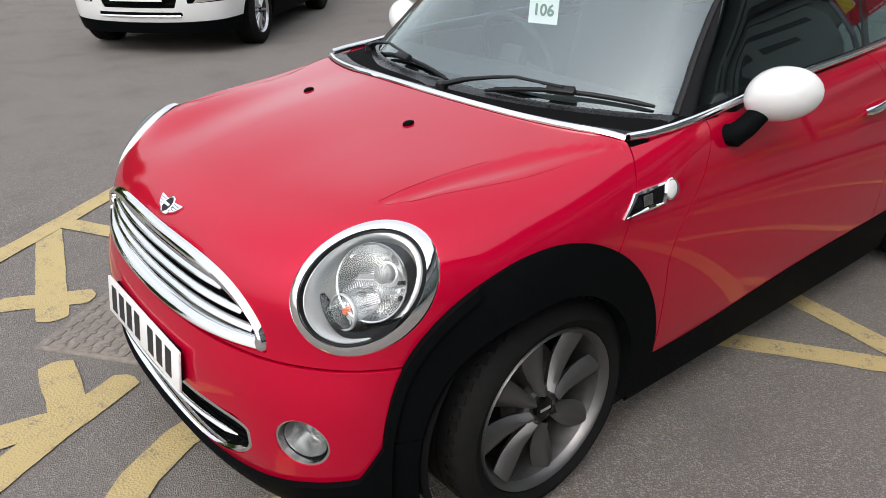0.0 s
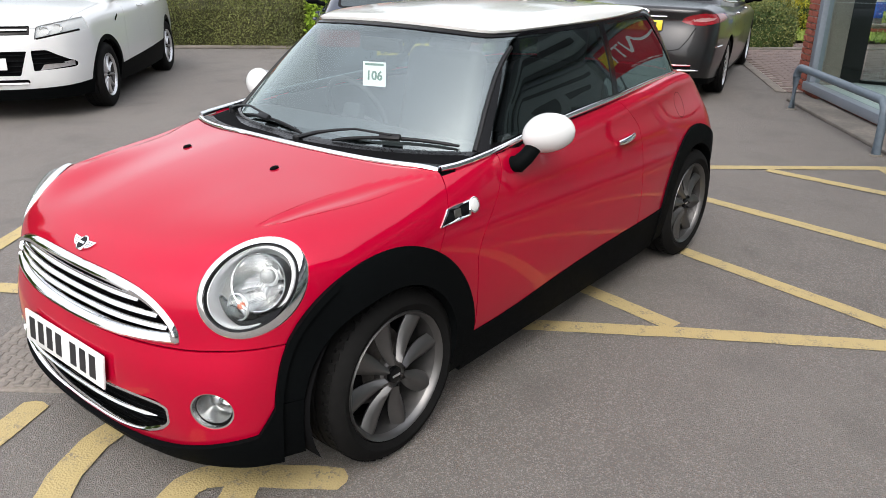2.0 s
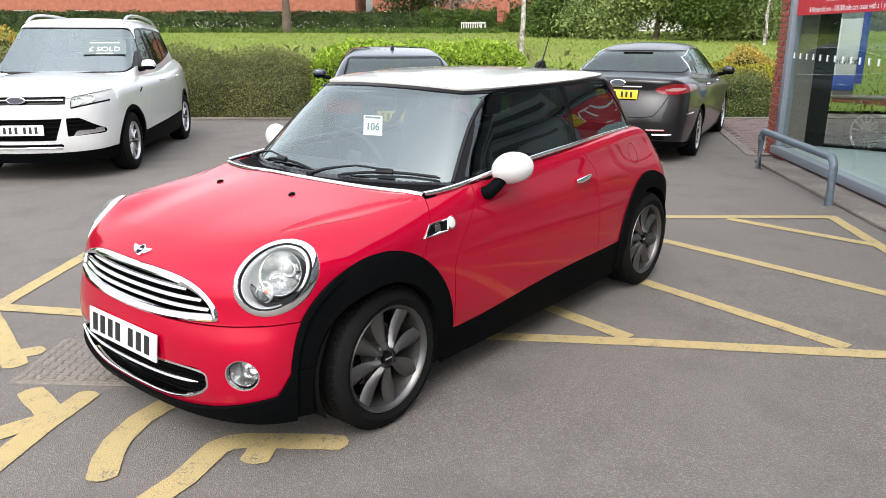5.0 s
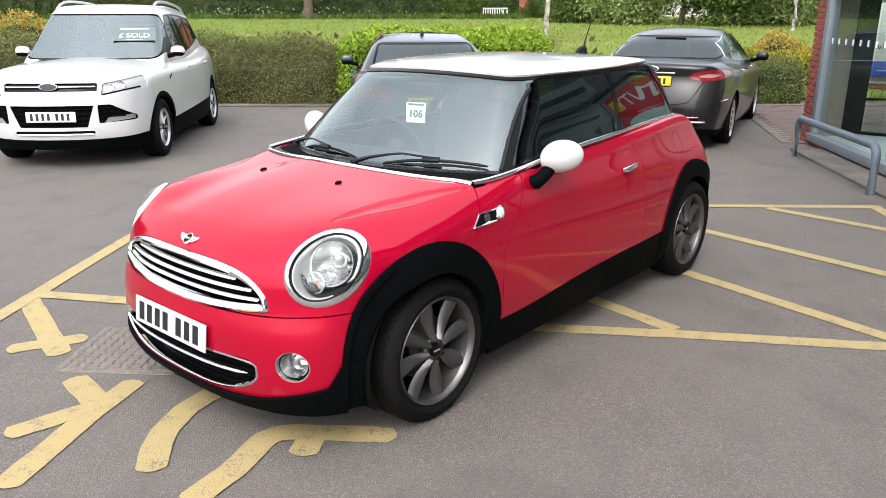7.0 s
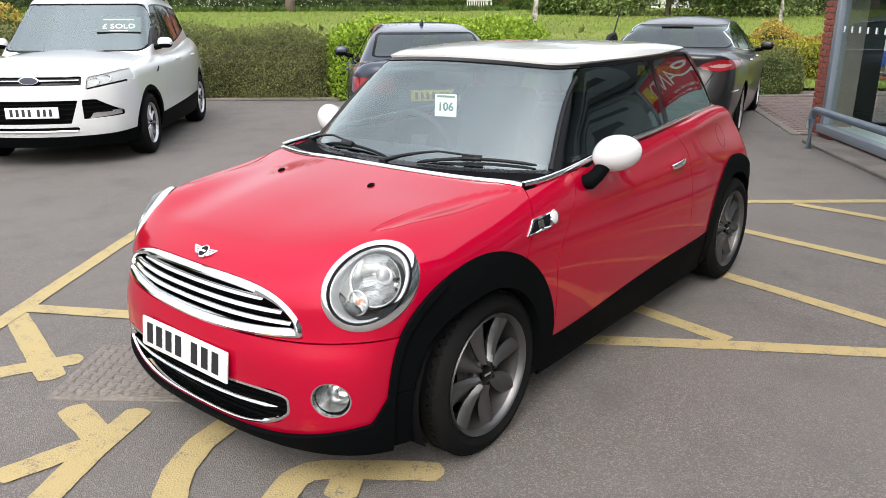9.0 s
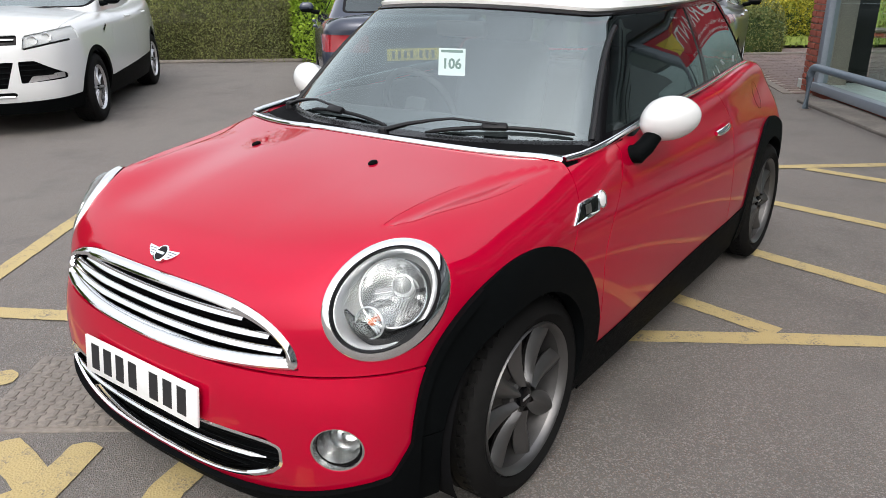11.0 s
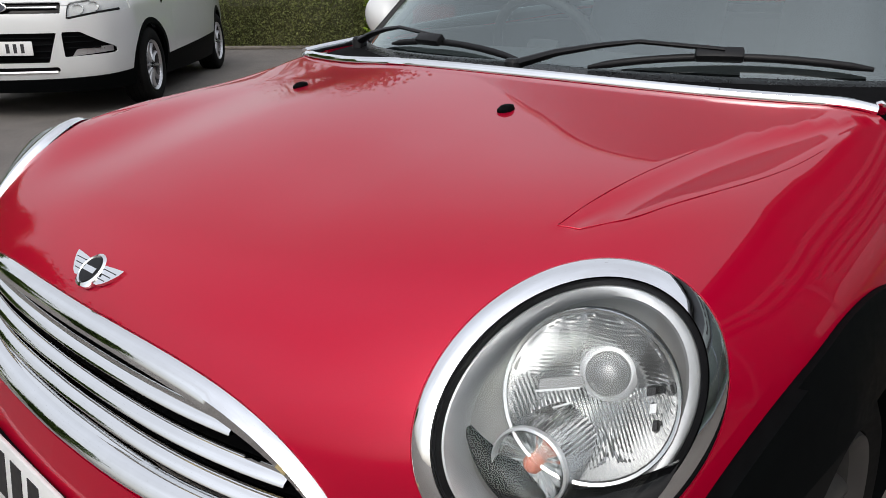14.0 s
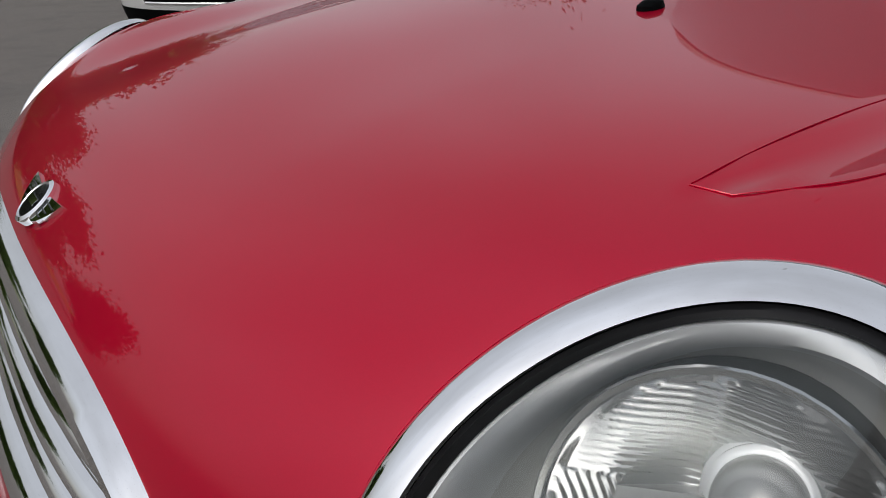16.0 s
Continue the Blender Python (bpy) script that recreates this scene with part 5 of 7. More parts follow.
    win_a = lambda x, y, z: np.maximum.reduce([front_post(x, y, z), y - (1.60 + (z - 1.0) * 0.42), belt(y) + 0.012 - z, edge(x, y, z) + 0.018, 0.3 - np.abs(x)])
    win_b = lambda x, y, z: np.maximum.reduce([(1.645 + (z - 1.0) * 0.42) - y, y - (2.50 - (z - 1.02) * 0.38), belt(y) + 0.012 - z, edge(x, y, z) + 0.018, 0.3 - np.abs(x)])
    win_r = lambda x, y, z: np.maximum.reduce([2.4 - y, np.abs(x) - 0.52 + (z - 1) * 0.2, 1.03 - z, edge(x, y, z) + 0.03])
    posts = cut(*band, lambda x, y, z: -screen(x, y, z), lambda x, y, z: -win_a(x, y, z), lambda x, y, z: -win_b(x, y, z), lambda x, y, z: -win_r(x, y, z), lambda x, y, z: belt(y) - 0.030 + 0.020 * step(0.7, 0.9, y) - 0.02 * step(2.3, 2.5, y) - z)
    panel("window_surround", *posts, mini_cabin, PIANO, car, "gloss black window pillars", -0.002, 0.03)
    for nm, g in (("windscreen", screen), ("rear_window", win_r)):
        part_ = panel(nm, *cut(*band, g, lambda x, y, z: 0.93 - z), mini_cabin, SCREEN if nm == "windscreen" else TINTED, car, "", -0.006, 0)
        part_.visible_shadow = False
    for s in (1, -1):
        zs = np.linspace(0.955, 1.335, 16)
        ys = np.linspace(0.25, 1.35, 551)
        on = []
        for z in zs:
            x = s * (0.690 - (z - 0.95) * 0.36)
            hit = mini_cabin(np.full(551, x), ys, np.full(551, z)) < 0
            if hit.any():
                on.append((x, float(ys[np.argmax(hit)]), z))
        part("screen_seal", tube_mesh("screen_seal", on, 0.010, WIPER, 8), None, car, "black rubber seal beside the windscreen")
        for g in (win_a, win_b):
            w = panel("side_window", *cut(*band, g, lambda x, y, z, s=s: -s * x), mini_cabin, TINTED, car, "", -0.006, 0)
            w.visible_shadow = False
        # chrome line under the side windows
        ys = np.linspace(0.82, 2.46, 52)
        on = meet(mini_cabin, [(s * 1.0, y, belt(y)) for y in ys], (-s, 0, 0))
        lead = [(s * x, y, z) for x, y, z in ((0.706, 0.336, 0.939), (0.726, 0.40, 0.942), (0.737, 0.48, 0.947), (0.742, 0.57, 0.954), (0.745, 0.66, 0.963), (0.745, 0.74, 0.971))]
        part("belt_strip", tube_mesh("belt_strip", lead + [(p[0] + s * 0.004, p[1], p[2]) for p in on], 0.011, CHROME, 8, flat=1.1), None, car, "chrome strip below the windows")
    # chrome strip along the bonnet's rear edge, scuttle
    xs = np.linspace(-0.70, 0.70, 61)
    ys = 0.172 + 0.20 * xs**2 + 0.42 * xs**6 + 0.012
    on = meet(mini_body, [(x, y, 1.3) for x, y in zip(xs, ys)], (0, 0, -1))
    part("scuttle_strip", tube_mesh("scuttle_strip", [tuple(p + (0, 0, 0.001)) for p in on], 0.0115, CHROME, 8), None, car, "chrome strip behind the bonnet")
    cow = []
    for k in range(9):
        t = k / 8
        row = []
        for x, p in zip(xs, on):
            zb = 0.968 - 0.018 * abs(x)
            yb = 0.28 + (zb - 0.95) * 1.22 + 0.42 * x**2 + 0.30 * x**4 + 0.004
            row.append((x, p[1] * (1 - t) + yb * t, (p[2] + 0.004) * (1 - t) + zb * t - 0.012 * math.sin(math.pi * min(t * 1.1, 1))))
        cow.append(row)
    part("scuttle", rings("scuttle", cow, SCUTTLE, closed=False), None, car, "black plastic scuttle panel")
    mini_front(car)
    mini_sides(car)
    mini_cabin_fit(car)
    for s in (1, -1):
        for y, x in ((0.0, 0.708), (2.450, 0.712)):
            alloy_wheel(car, pose(s * x, y, 0.308, 0, 0, 0 if s > 0 else 180), 0.308, 0.228, 0.102, SATIN, 8, turn=10 if y < 1 else 33)
    return car


def alloy_wheel(car, m, R, r, half, metal, spokes, turn=0, style="paddle"):
    """A wheel whose outer face looks along +x: tyre, rim, spokes, cap and brake disc."""
    hub = part("wheel", lathe("wheel", [(half - 0.028, r - 0.002), (half - 0.006, r + 0.004), (half + 0.002, r), (half - 0.004, r - 0.008), (half - 0.022, r - 0.016)], metal, 56), None, car, "", m)
    part("barrel", lathe("barrel", [(half - 0.022, r - 0.016), (half - 0.05, r - 0.024), (-half + 0.03, r - 0.030), (-half + 0.01, r)], BARREL, 56), None, hub)
    w = half
    side = [(w - 0.03, r - 0.004), (w - 0.002, r + 0.006), (w + 0.010, r + 0.030), (w + 0.008, R - 0.040), (w - 0.004, R - 0.016), (w - 0.022, R - 0.004), (w - 0.030, R - 0.001)]
    grooves = []
    for k in range(4):
        c = (0.6 - 0.4 * k) * w
        grooves += [(c + 0.007, R), (c + 0.005, R - 0.008), (c - 0.005, R - 0.008), (c - 0.007, R)]
    prof = side + grooves + [(-a, b) for a, b in side[::-1]]
    part("tyre", lathe("tyre", prof, RUBBER, 72), None, hub, "black rubber tyre")
    # tread blocks on the shoulders
    bm = bmesh.new()
    for k in range(56):
        t = 2 * math.pi * k / 56
        box(bm, w - 0.046, w - 0.019, -0.0115, 0.0115, R - 0.016, R - 0.0005, 0.0, Matrix.Rotation(t, 4, "X") @ pose(0, 0, 0, 0, 0, 12))
    part("tread", bm, RUBBER, hub)
    part("brake_disc", lathe("brake_disc", [(w - 0.12, 0.02), (w - 0.12, r * 0.62), (w - 0.14, r * 0.62), (w - 0.14, 0.02)], STEEL, 40), None, hub)
    part("backing", lathe("backing", [(w - 0.15, 0.0), (w - 0.15, r - 0.03)], DARK, 32), None, hub)
    bm = bmesh.new()
    box(bm, w - 0.15, w - 0.075, -0.075, 0.075, r * 0.40, r * 0.66, 0.015, Matrix.Rotation(radians(100), 4, "X"))
    part("caliper", bm, DARK, hub)
    spoke = None
    for k in range(spokes):
        if spoke is None:
            loops = []
            for i in range(9):
                t = i / 8
                q = 0.045 + t * (r - 0.058)
                wd = (0.015 + 0.024 * math.sin(min(t / 0.80, 1) * math.pi / 2) ** 1.3 - 0.003 * max(t - 0.80, 0) / 0.20 if style == "paddle" else 0.012 + 0.006 * t) * r / 0.226
                face = w - 0.016 - 0.010 * math.sin(math.pi * min(t * 1.05, 1)) - 0.008 * t
                dip = 0.006 * t if style == "paddle" else 0.0
                back = face - 0.030
                loops.append([(back, -wd * 0.75, q), (face - dip - 0.014, -wd, q), (face - dip * 0.2 - 0.003, -wd * 0.60, q), (face + 0.005, -wd * 0.15, q), (face + 0.005, wd * 0.15, q), (face - dip * 0.2 - 0.003, wd * 0.60, q), (face - dip - 0.014, wd, q), (back, wd * 0.75, q)])
            spoke = rings("spoke", loops, metal)
        part("spoke", spoke, None, hub, m=Matrix.Rotation(2 * math.pi * k / spokes + radians(turn), 4, "X"))
    part("hub_face", lathe("hub_face", [(w - 0.06, 0.062), (w - 0.035, 0.060), (w - 0.027, 0.050), (w - 0.030, 0.034), (w - 0.030, 0.0)], metal, 32), None, hub)
    part("centre_cap", lathe("centre_cap", [(w - 0.03, 0.030), (w - 0.018, 0.029), (w - 0.015, 0.024), (w - 0.0145, 0.0)], PIANO, 28), None, hub, "black wheel centre cap")
    part("cap_mark", boxed(w - 0.016, w - 0.0135, -0.018, 0.018, -0.004, 0.004), SILVERW, hub)
    bolt = lathe("wheel_bolt", [(w - 0.035, 0.009), (w - 0.022, 0.008), (w - 0.022, 0.0)], STEEL, 8)
    for k in range(4):
        part("wheel_bolt", bolt, None, hub, m=Matrix.Rotation(radians(turn + 45 + 90 * k), 4, "X") @ pose(0, 0, 0.046))
    return hub


def mini_front(car):
    # grille: chrome surround, slats, mouth closed by a near-black sheet for its shade
    n = 120
    def loop(grow, depth):
        xs, zs = [], []
        e = 0.512 + grow
        up = np.sin(np.linspace(-math.pi / 2, math.pi / 2, n // 2)) * e
        for x in up:
            t = max(1 - (abs(x) / e) ** 4.4, 0) ** 0.52
            xs.append(x), zs.append(0.592 - grow + (0.136 + 2 * grow) * t)
        for x in up[::-1]:
            xs.append(x * 0.995), zs.append(0.556 - grow + 0.030 * (abs(x) / 0.5) ** 2)
        P = meet(mini_body, np.c_[xs, np.full(n, -1.0), zs], (0, 1, 0), 0.9)
        return P + (0, depth, 0)
    g = part("grille", rings("grille", [loop(0.002, 0.008), loop(0.0, -0.007), loop(-0.008, -0.013), loop(-0.020, -0.010), loop(-0.027, 0.0), loop(-0.030, 0.022)], CHROME), None, car, "chrome radiator grille with horizontal slats")
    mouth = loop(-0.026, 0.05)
    part("grille_mouth", mesh_of("grille_mouth", mouth, [tuple(range(n))], DARK, False), None, g, "near-black sheet for the shade in the grille opening")
    for k in range(4):
        z = 0.597 + 0.0325 * k
        e = 0.487 * (1 - min(max((z + 0.012 - 0.592) / 0.132, 0), 0.97) ** 1.92) ** (1 / 4.4)
        xs = np.linspace(-e, e, 49)
        zs = z + 0.012 * (np.abs(xs) / 0.5) ** 2 - 0.012
        P = meet(mini_body, np.c_[xs, np.full(49, -1.0), zs], (0, 1, 0), 0.9)
        loops = [[(p[0], p[1] + dy, p[2] + dz) for p in P] for dy, dz in ((0.018, -0.0088), (0.003, -0.0105), (-0.003, -0.0088), (-0.0015, -0.0054), (0.0050, -0.0002), (0.0122, 0.0038), (0.0162, 0.0033), (0.0178, -0.0010))]
        part("slat", rings("slat", loops, CHROME, closed=False), None, g)
    # fine crease round the tip of each hollow leaf
    for s in (1, -1):
        ys_in, ys_out = np.linspace(-0.02, -0.328, 40), np.linspace(-0.322, 0.12, 50)
        plan = np.r_[np.c_[LEAF_IN(ys_in), ys_in], np.c_[LEAF_OUT(ys_out), ys_out]]
        on = meet(mini_body, np.c_[s * plan[:, 0], plan[:, 1], np.full(len(plan), 1.2)], (0, 0, -1), 0.9)
        part("bonnet_crease", tube_mesh("bonnet_crease", [tuple(p + (0, 0, 0.0001)) for p in on], 0.0006, RED, 6), None, car)
    # badge
    c = meet(mini_body, [(0.0, -0.85, 0.765)], (0, 1, 0))[0]
    b = part("bonnet_badge", lathe("bonnet_badge", [(-0.002, 0.026), (0.006, 0.026), (0.008, 0.022), (0.006, 0.020), (0.006, 0.0)], CHROME, 32, "z"), None, car, "chrome winged badge", basis(c, (0, -0.62, 0.78)))
    part("badge_disc", lathe("badge_disc", [(0.0065, 0.020), (0.0075, 0.019), (0.0078, 0.0)], PIANO, 28, "z"), None, b)
    part("badge_bar", boxed(-0.015, 0.015, -0.004, 0.004, 0.0075, 0.0088), CHROME, b)
    for s in (1, -1):
        out = [(0.020, 0.014), (0.066, 0.018), (0.062, 0.010), (0.056, 0.003), (0.049, -0.004), (0.041, -0.010), (0.032, -0.014), (0.020, -0.014)]
        V = [(s * x, y, h) for h in (0.0, 0.0045) for x, y in out]
        n8 = len(out)
        part("badge_wing", mesh_of("badge_wing", V, [tuple(range(n8, 2 * n8))] + [(k, (k + 1) % n8, (k + 1) % n8 + n8, k + n8) for k in range(n8)], CHROME, False), None, b)
        for k in range(3):
            part("wing_groove", boxed(min(s * 0.024, s * (0.056 - 0.007 * k)), max(s * 0.024, s * (0.056 - 0.007 * k)), 0.0085 - 0.0072 * k, 0.0098 - 0.0072 * k, 0.004, 0.005), LAMPDARK, b)
    # lower intake
    ang = np.linspace(0, 2 * math.pi, 161)[:-1]
    def iloop(grow, depth):
        e = 0.485 + grow
        x = e * np.sign(np.cos(ang)) * np.abs(np.cos(ang)) ** 0.42
        q = np.sign(np.sin(ang)) * np.abs(np.sin(ang)) ** 0.42
        low = 0.232 - grow + 0.075 * np.clip(np.abs(x) / e, 0, 1) ** 3.5
        top = 0.405 + grow - 0.02 * np.clip(1 - np.abs(x) / e, 0, 1)
        z = (low + top) / 2 + q * (top - low) / 2
        return meet(mini_body, np.c_[x, np.full(len(x), -1.0), z], (0, 1, 0), 0.9) + (0, depth, 0)
    it = part("lower_intake", rings("lower_intake", [iloop(0.004, 0.004), iloop(0.004, -0.006), iloop(-0.004, -0.008), iloop(-0.009, 0.0), iloop(-0.010, 0.05)], CHROME), None, car, "lower air intake with a chrome edge and bar")
    # near-black sheet, the intake's deep shade as colour
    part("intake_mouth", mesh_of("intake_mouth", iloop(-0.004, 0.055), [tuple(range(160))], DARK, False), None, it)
    for k in range(6):
        z = 0.262 + 0.022 * k
        e = 0.455
        xs = np.linspace(-e, e, 25)
        P = meet(mini_body, np.c_[xs, np.full(25, -1.0), np.full(25, z) + 0.01 * (xs / e) ** 2], (0, 1, 0), 0.9)
        part("intake_fin", tube_mesh("intake_fin", [(p[0], p[1] + 0.03, p[2]) for p in P], 0.0045, TRIM, 6, flat=0.8), None, it)
    xs = np.linspace(-0.44, 0.44, 41)
    P = meet(mini_body, np.c_[xs, np.full(41, -1.0), 0.345 - 0.012 * np.cos(xs * 3)], (0, 1, 0), 0.9)
    rad = [0.0095 * min(1, (0.445 - abs(x)) / 0.05 + 0.15) for x in xs]
    part("intake_bar", tube_mesh("intake_bar", [(p[0], p[1] - 0.002, p[2]) for p in P], rad, CHROME, 8, flat=0.75), None, it, "chrome bar")
    # number plate
    pl = part("number_plate", bm_mesh("number_plate", boxed(-0.26, 0.26, -0.0555, 0.0555, -0.004, 0.004, 0.003), PLATEW), None, car, "white front number plate with dark characters", basis((0, -0.722, 0.443), (0, -0.985, 0.12)))
    x = -0.232
    for k in range(7):
        if k == 4:
            x += 0.036
        part("character_bar", boxed(x + 0.006, x + 0.044, -0.038, 0.038, 0.0035, 0.0052), INK, pl)
        x += 0.061
    part("plate_carrier", boxed(-0.23, 0.23, -0.045, 0.045, -0.04, -0.003, 0.004), DARK, pl)
    # fog lamps, headlamps
    for s in (1, -1):
        flip = np.array((1 if s > 0 else -0.97, 1, 1))
        t = np.linspace(0, 2 * math.pi, 49)[:-1]
        n_, e1, e2 = frame_of(FOG_N)
        def floop(r, depth, on=True):
            P = FOG_C + 0.25 * n_ + np.outer(np.cos(t) * r * 1.06, e1) + np.outer(np.sin(t) * r, e2)
            Q = meet(mini_body, P, -n_) if on else P - 0.25 * n_
            return (Q - depth * n_) * flip
        fg = part("fog_lamp", rings("fog_lamp", [floop(0.061, 0.004), floop(0.061, -0.003), floop(0.056, -0.002), floop(0.053, 0.02), floop(0.049, 0.050), floop(0.044, 0.080), floop(0.036, 0.082)], BOWL), None, car, "round fog lamp in a chrome bowl")
        part("fog_glass", rings("fog_glass", [floop(0.042, 0.070), floop(0.038, 0.056), floop(0.026, 0.047), floop(0.008, 0.044)], LENS, cap=True), None, fg)
        part("fog_reflector", rings("fog_reflector", [floop(0.042, 0.071), floop(0.034, 0.088), floop(0.014, 0.100)], REFLECT, cap=True), None, fg)
        headlamp(car, s)
    # washer jets
    for s in (1, -1):
        p = meet(mini_body, [(s * 0.264 - 0.02, -0.012, 1.2)], (0, 0, -1))[0]
        loops = [[(p[0] + 0.012 * w * math.cos(a), p[1] + 0.018 * w * math.sin(a) + sh, p[2] + h) for a in np.linspace(0, 2 * math.pi, 17)[:-1]] for w, h, sh in ((1, -0.004, 0), (0.98, 0.003, 0), (0.72, 0.008, 0.003), (0.3, 0.0095, 0.004))]
        part("washer_jet", rings("washer_jet", loops, TRIM, cap=True), None, car, "black washer jet on the bonnet")


def headlamp(car, s):
    flip = np.array((1 if s > 0 else -FAR_SIDE, 1, 1))
    n_, h1, h2 = frame_of(LAMP_N)
    e1, e2 = math.cos(LAMP_TILT) * h1 + math.sin(LAMP_TILT) * h2, -math.sin(LAMP_TILT) * h1 + math.cos(LAMP_TILT) * h2
    t = np.linspace(0, 2 * math.pi, 97)[:-1]

    def loop(r, depth, bulge=0.0, k=1.0):
        """Points round the lamp's axis, on the body and then sunk by depth."""
        P = LAMP_C + 0.3 * n_ + np.outer(np.cos(t) * (LAMP_A - 0.153 + r), e1) + np.outer(np.sin(t) * (LAMP_B - 0.153 + r), e2)
        Q = meet(mini_body, P, -n_, 0.7)
        flat = P - (P - LAMP_C) @ n_[:, None] * n_ + MID * n_
        return ((Q * k + flat * (1 - k)) - depth * n_) * flip
    P = LAMP_C + 0.3 * n_ + np.outer(np.cos(t) * 0.11, e1) + np.outer(np.sin(t) * 0.14, e2)
    MID = float(np.mean((meet(mini_body, P, -n_, 0.7) - LAMP_C) @ n_))
    lamp = part("headlamp", rings("headlamp", [loop(0.153, 0.010), loop(0.153, -0.002), loop(0.1505, -0.005), loop(0.140, -0.0075), loop(0.1325, -0.007), loop(0.131, 0.004)], CHROME), None, car, "round headlamp in a chrome ring")
    part("lamp_gasket", rings("lamp_gasket", [loop(0.1315, -0.002), loop(0.1285, -0.0035), loop(0.1245, 0.0, k=0.9)], WIPER), None, lamp)
    dome = [loop(0.1255, -0.002, k=0.95), loop(0.118, -0.012, k=0.85), loop(0.10, -0.019, k=0.75), loop(0.080, -0.024, k=0.6), loop(0.055, -0.028, k=0.4), loop(0.035, -0.030, k=0.2), loop(0.027, -0.0305, k=0.1)]
    lens = part("lamp_glass", rings("lamp_glass", dome, LENS, cap=True), None, lamp, "clear headlamp glass")
    lens.visible_shadow = False
    part("lamp_bezel", rings("lamp_bezel", [loop(0.1250, 0.003, k=0.95), loop(0.1225, 0.001, k=0.9), loop(0.119, 0.004, k=0.8), loop(0.1135, 0.013, k=0.5), loop(0.1105, 0.024, k=0.25)], LAMPSILVER), None, lamp, "bright silver inner bezel")
    part("lamp_housing", rings("lamp_housing", [loop(0.1110, 0.022, k=0.25), loop(0.107, 0.036, k=0), loop(0.10, 0.052, k=0), loop(0.07, 0.068, k=0), loop(0.03, 0.070, k=0)], LAMPGREY, cap=True), None, lamp)
    at = lambda u, v, d: (LAMP_C + (MID - d) * n_ + u * h1 + v * h2) * flip

    def bowl(name, u, v, prof, mat, cap=True, label="", ripple=0.0, teeth=0):
        loops = [[at(u + (r + ripple * math.sin(teeth * a)) * math.cos(a), v + (r + ripple * math.sin(teeth * a)) * math.sin(a), d) for a in np.linspace(0, 2 * math.pi, 49 if not teeth else 4 * teeth + 1)[:-1]] for r, d in prof]
        return part(name, rings(name, loops, mat, cap=cap), None, lamp, label)

    # main reflector: stepped ribs in its upper half, fine flutes in its lower half
    BU, BV, BR = 0.014, 0.014, 0.080
    loops = []
    for r in np.r_[BR, np.linspace(0.077, 0.006, 64)]:
        ring = []
        for a in np.linspace(0, 2 * math.pi, 241)[:-1]:
            u, v = r * math.cos(a), r * math.sin(a)
            d = 0.006 + 0.054 * (1 - (r / BR) ** 2)
            if r < 0.076:
                if v > 0.012:
                    d += 0.0005 * math.sin(v * 1500 + 2.6 * math.sin(u * 85)) + 0.0007 * math.sin(u * 190)
                else:
                    d += 0.0006 * math.sin((u + 0.45 * v) * 1500)
            ring.append(at(BU + u, BV + v, d))
        loops.append(ring)
    part("reflector", rings("reflector", loops, REFLECT, cap=True), None, lamp, "ribbed main reflector")
    bowl("reflector_rim", BU, BV, [(0.0875, 0.066), (0.0865, 0.030), (0.0850, 0.004), (0.0845, 0.001)], LAMPDARK, cap=False, label="dark outer side of the reflector")
    bowl("reflector_lip", BU, BV, [(0.0847, 0.0012), (0.0835, -0.0005), (0.0805, 0.0005), (0.0795, 0.008)], REFLECT, cap=False, label="silver reflector lip")
    bowl("bulb_shield", 0.028, 0.036, [(0.0225, 0.052), (0.0220, 0.024), (0.0212, 0.0190), (0.0190, 0.0165), (0.0165, 0.0160), (0.0150, 0.0142), (0.0110, 0.0110), (0.0050, 0.0092)], SHIELD, label="grey domed bulb shield")
    bowl("shield_collar", 0.028, 0.036, [(0.0290, 0.052), (0.0290, 0.044), (0.0265, 0.042), (0.0265, 0.037), (0.0240, 0.035), (0.0222, 0.035)], LAMPSILVER, cap=False)

    def ledge(name, u0, u1, v0, v1, d0, d1, mat, lift=0.0):
        V = [at(u, v + lift * (u - u0), d) for d in (d0, d1) for u, v in ((u0, v0), (u1, v0), (u1, v1), (u0, v1))]
        return part(name, mesh_of(name, V, [(0, 1, 2, 3), (4, 5, 6, 7)] + [(k, (k + 1) % 4, (k + 1) % 4 + 4, k + 4) for k in range(4)], mat, False), None, lamp)
    ledge("reflector_shelf", -0.056, 0.006, 0.006, 0.017, 0.036, 0.058, SHIELD, 0.22)
    ledge("shelf_lip", -0.057, 0.002, 0.0040, 0.0062, 0.033, 0.058, REFLECT, 0.22)
    ledge("shelf_lip", -0.050, -0.006, -0.0190, -0.0170, 0.034, 0.056, REFLECT, 0.45)
    for k in range(3):
        ledge("bulb_clip", 0.066 + 0.004 * k, 0.074 + 0.002 * k, 0.020 - 0.016 * k, 0.028 - 0.015 * k, 0.018, 0.040, LAMPDARK if k != 1 else REFLECT, 0.3)
    # near-black sheet: shade below the reflector and round the indicator, as colour
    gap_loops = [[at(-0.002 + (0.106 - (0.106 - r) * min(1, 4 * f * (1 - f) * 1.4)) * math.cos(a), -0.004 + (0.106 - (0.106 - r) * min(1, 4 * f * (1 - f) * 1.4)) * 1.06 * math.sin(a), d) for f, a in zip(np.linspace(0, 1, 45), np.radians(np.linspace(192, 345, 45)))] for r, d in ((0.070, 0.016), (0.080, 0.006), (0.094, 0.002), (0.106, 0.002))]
    part("lamp_gap_shade", rings("lamp_gap_shade", gap_loops, PIANO, closed=False), None, lamp, "near-black sheet for the shade below the reflector")
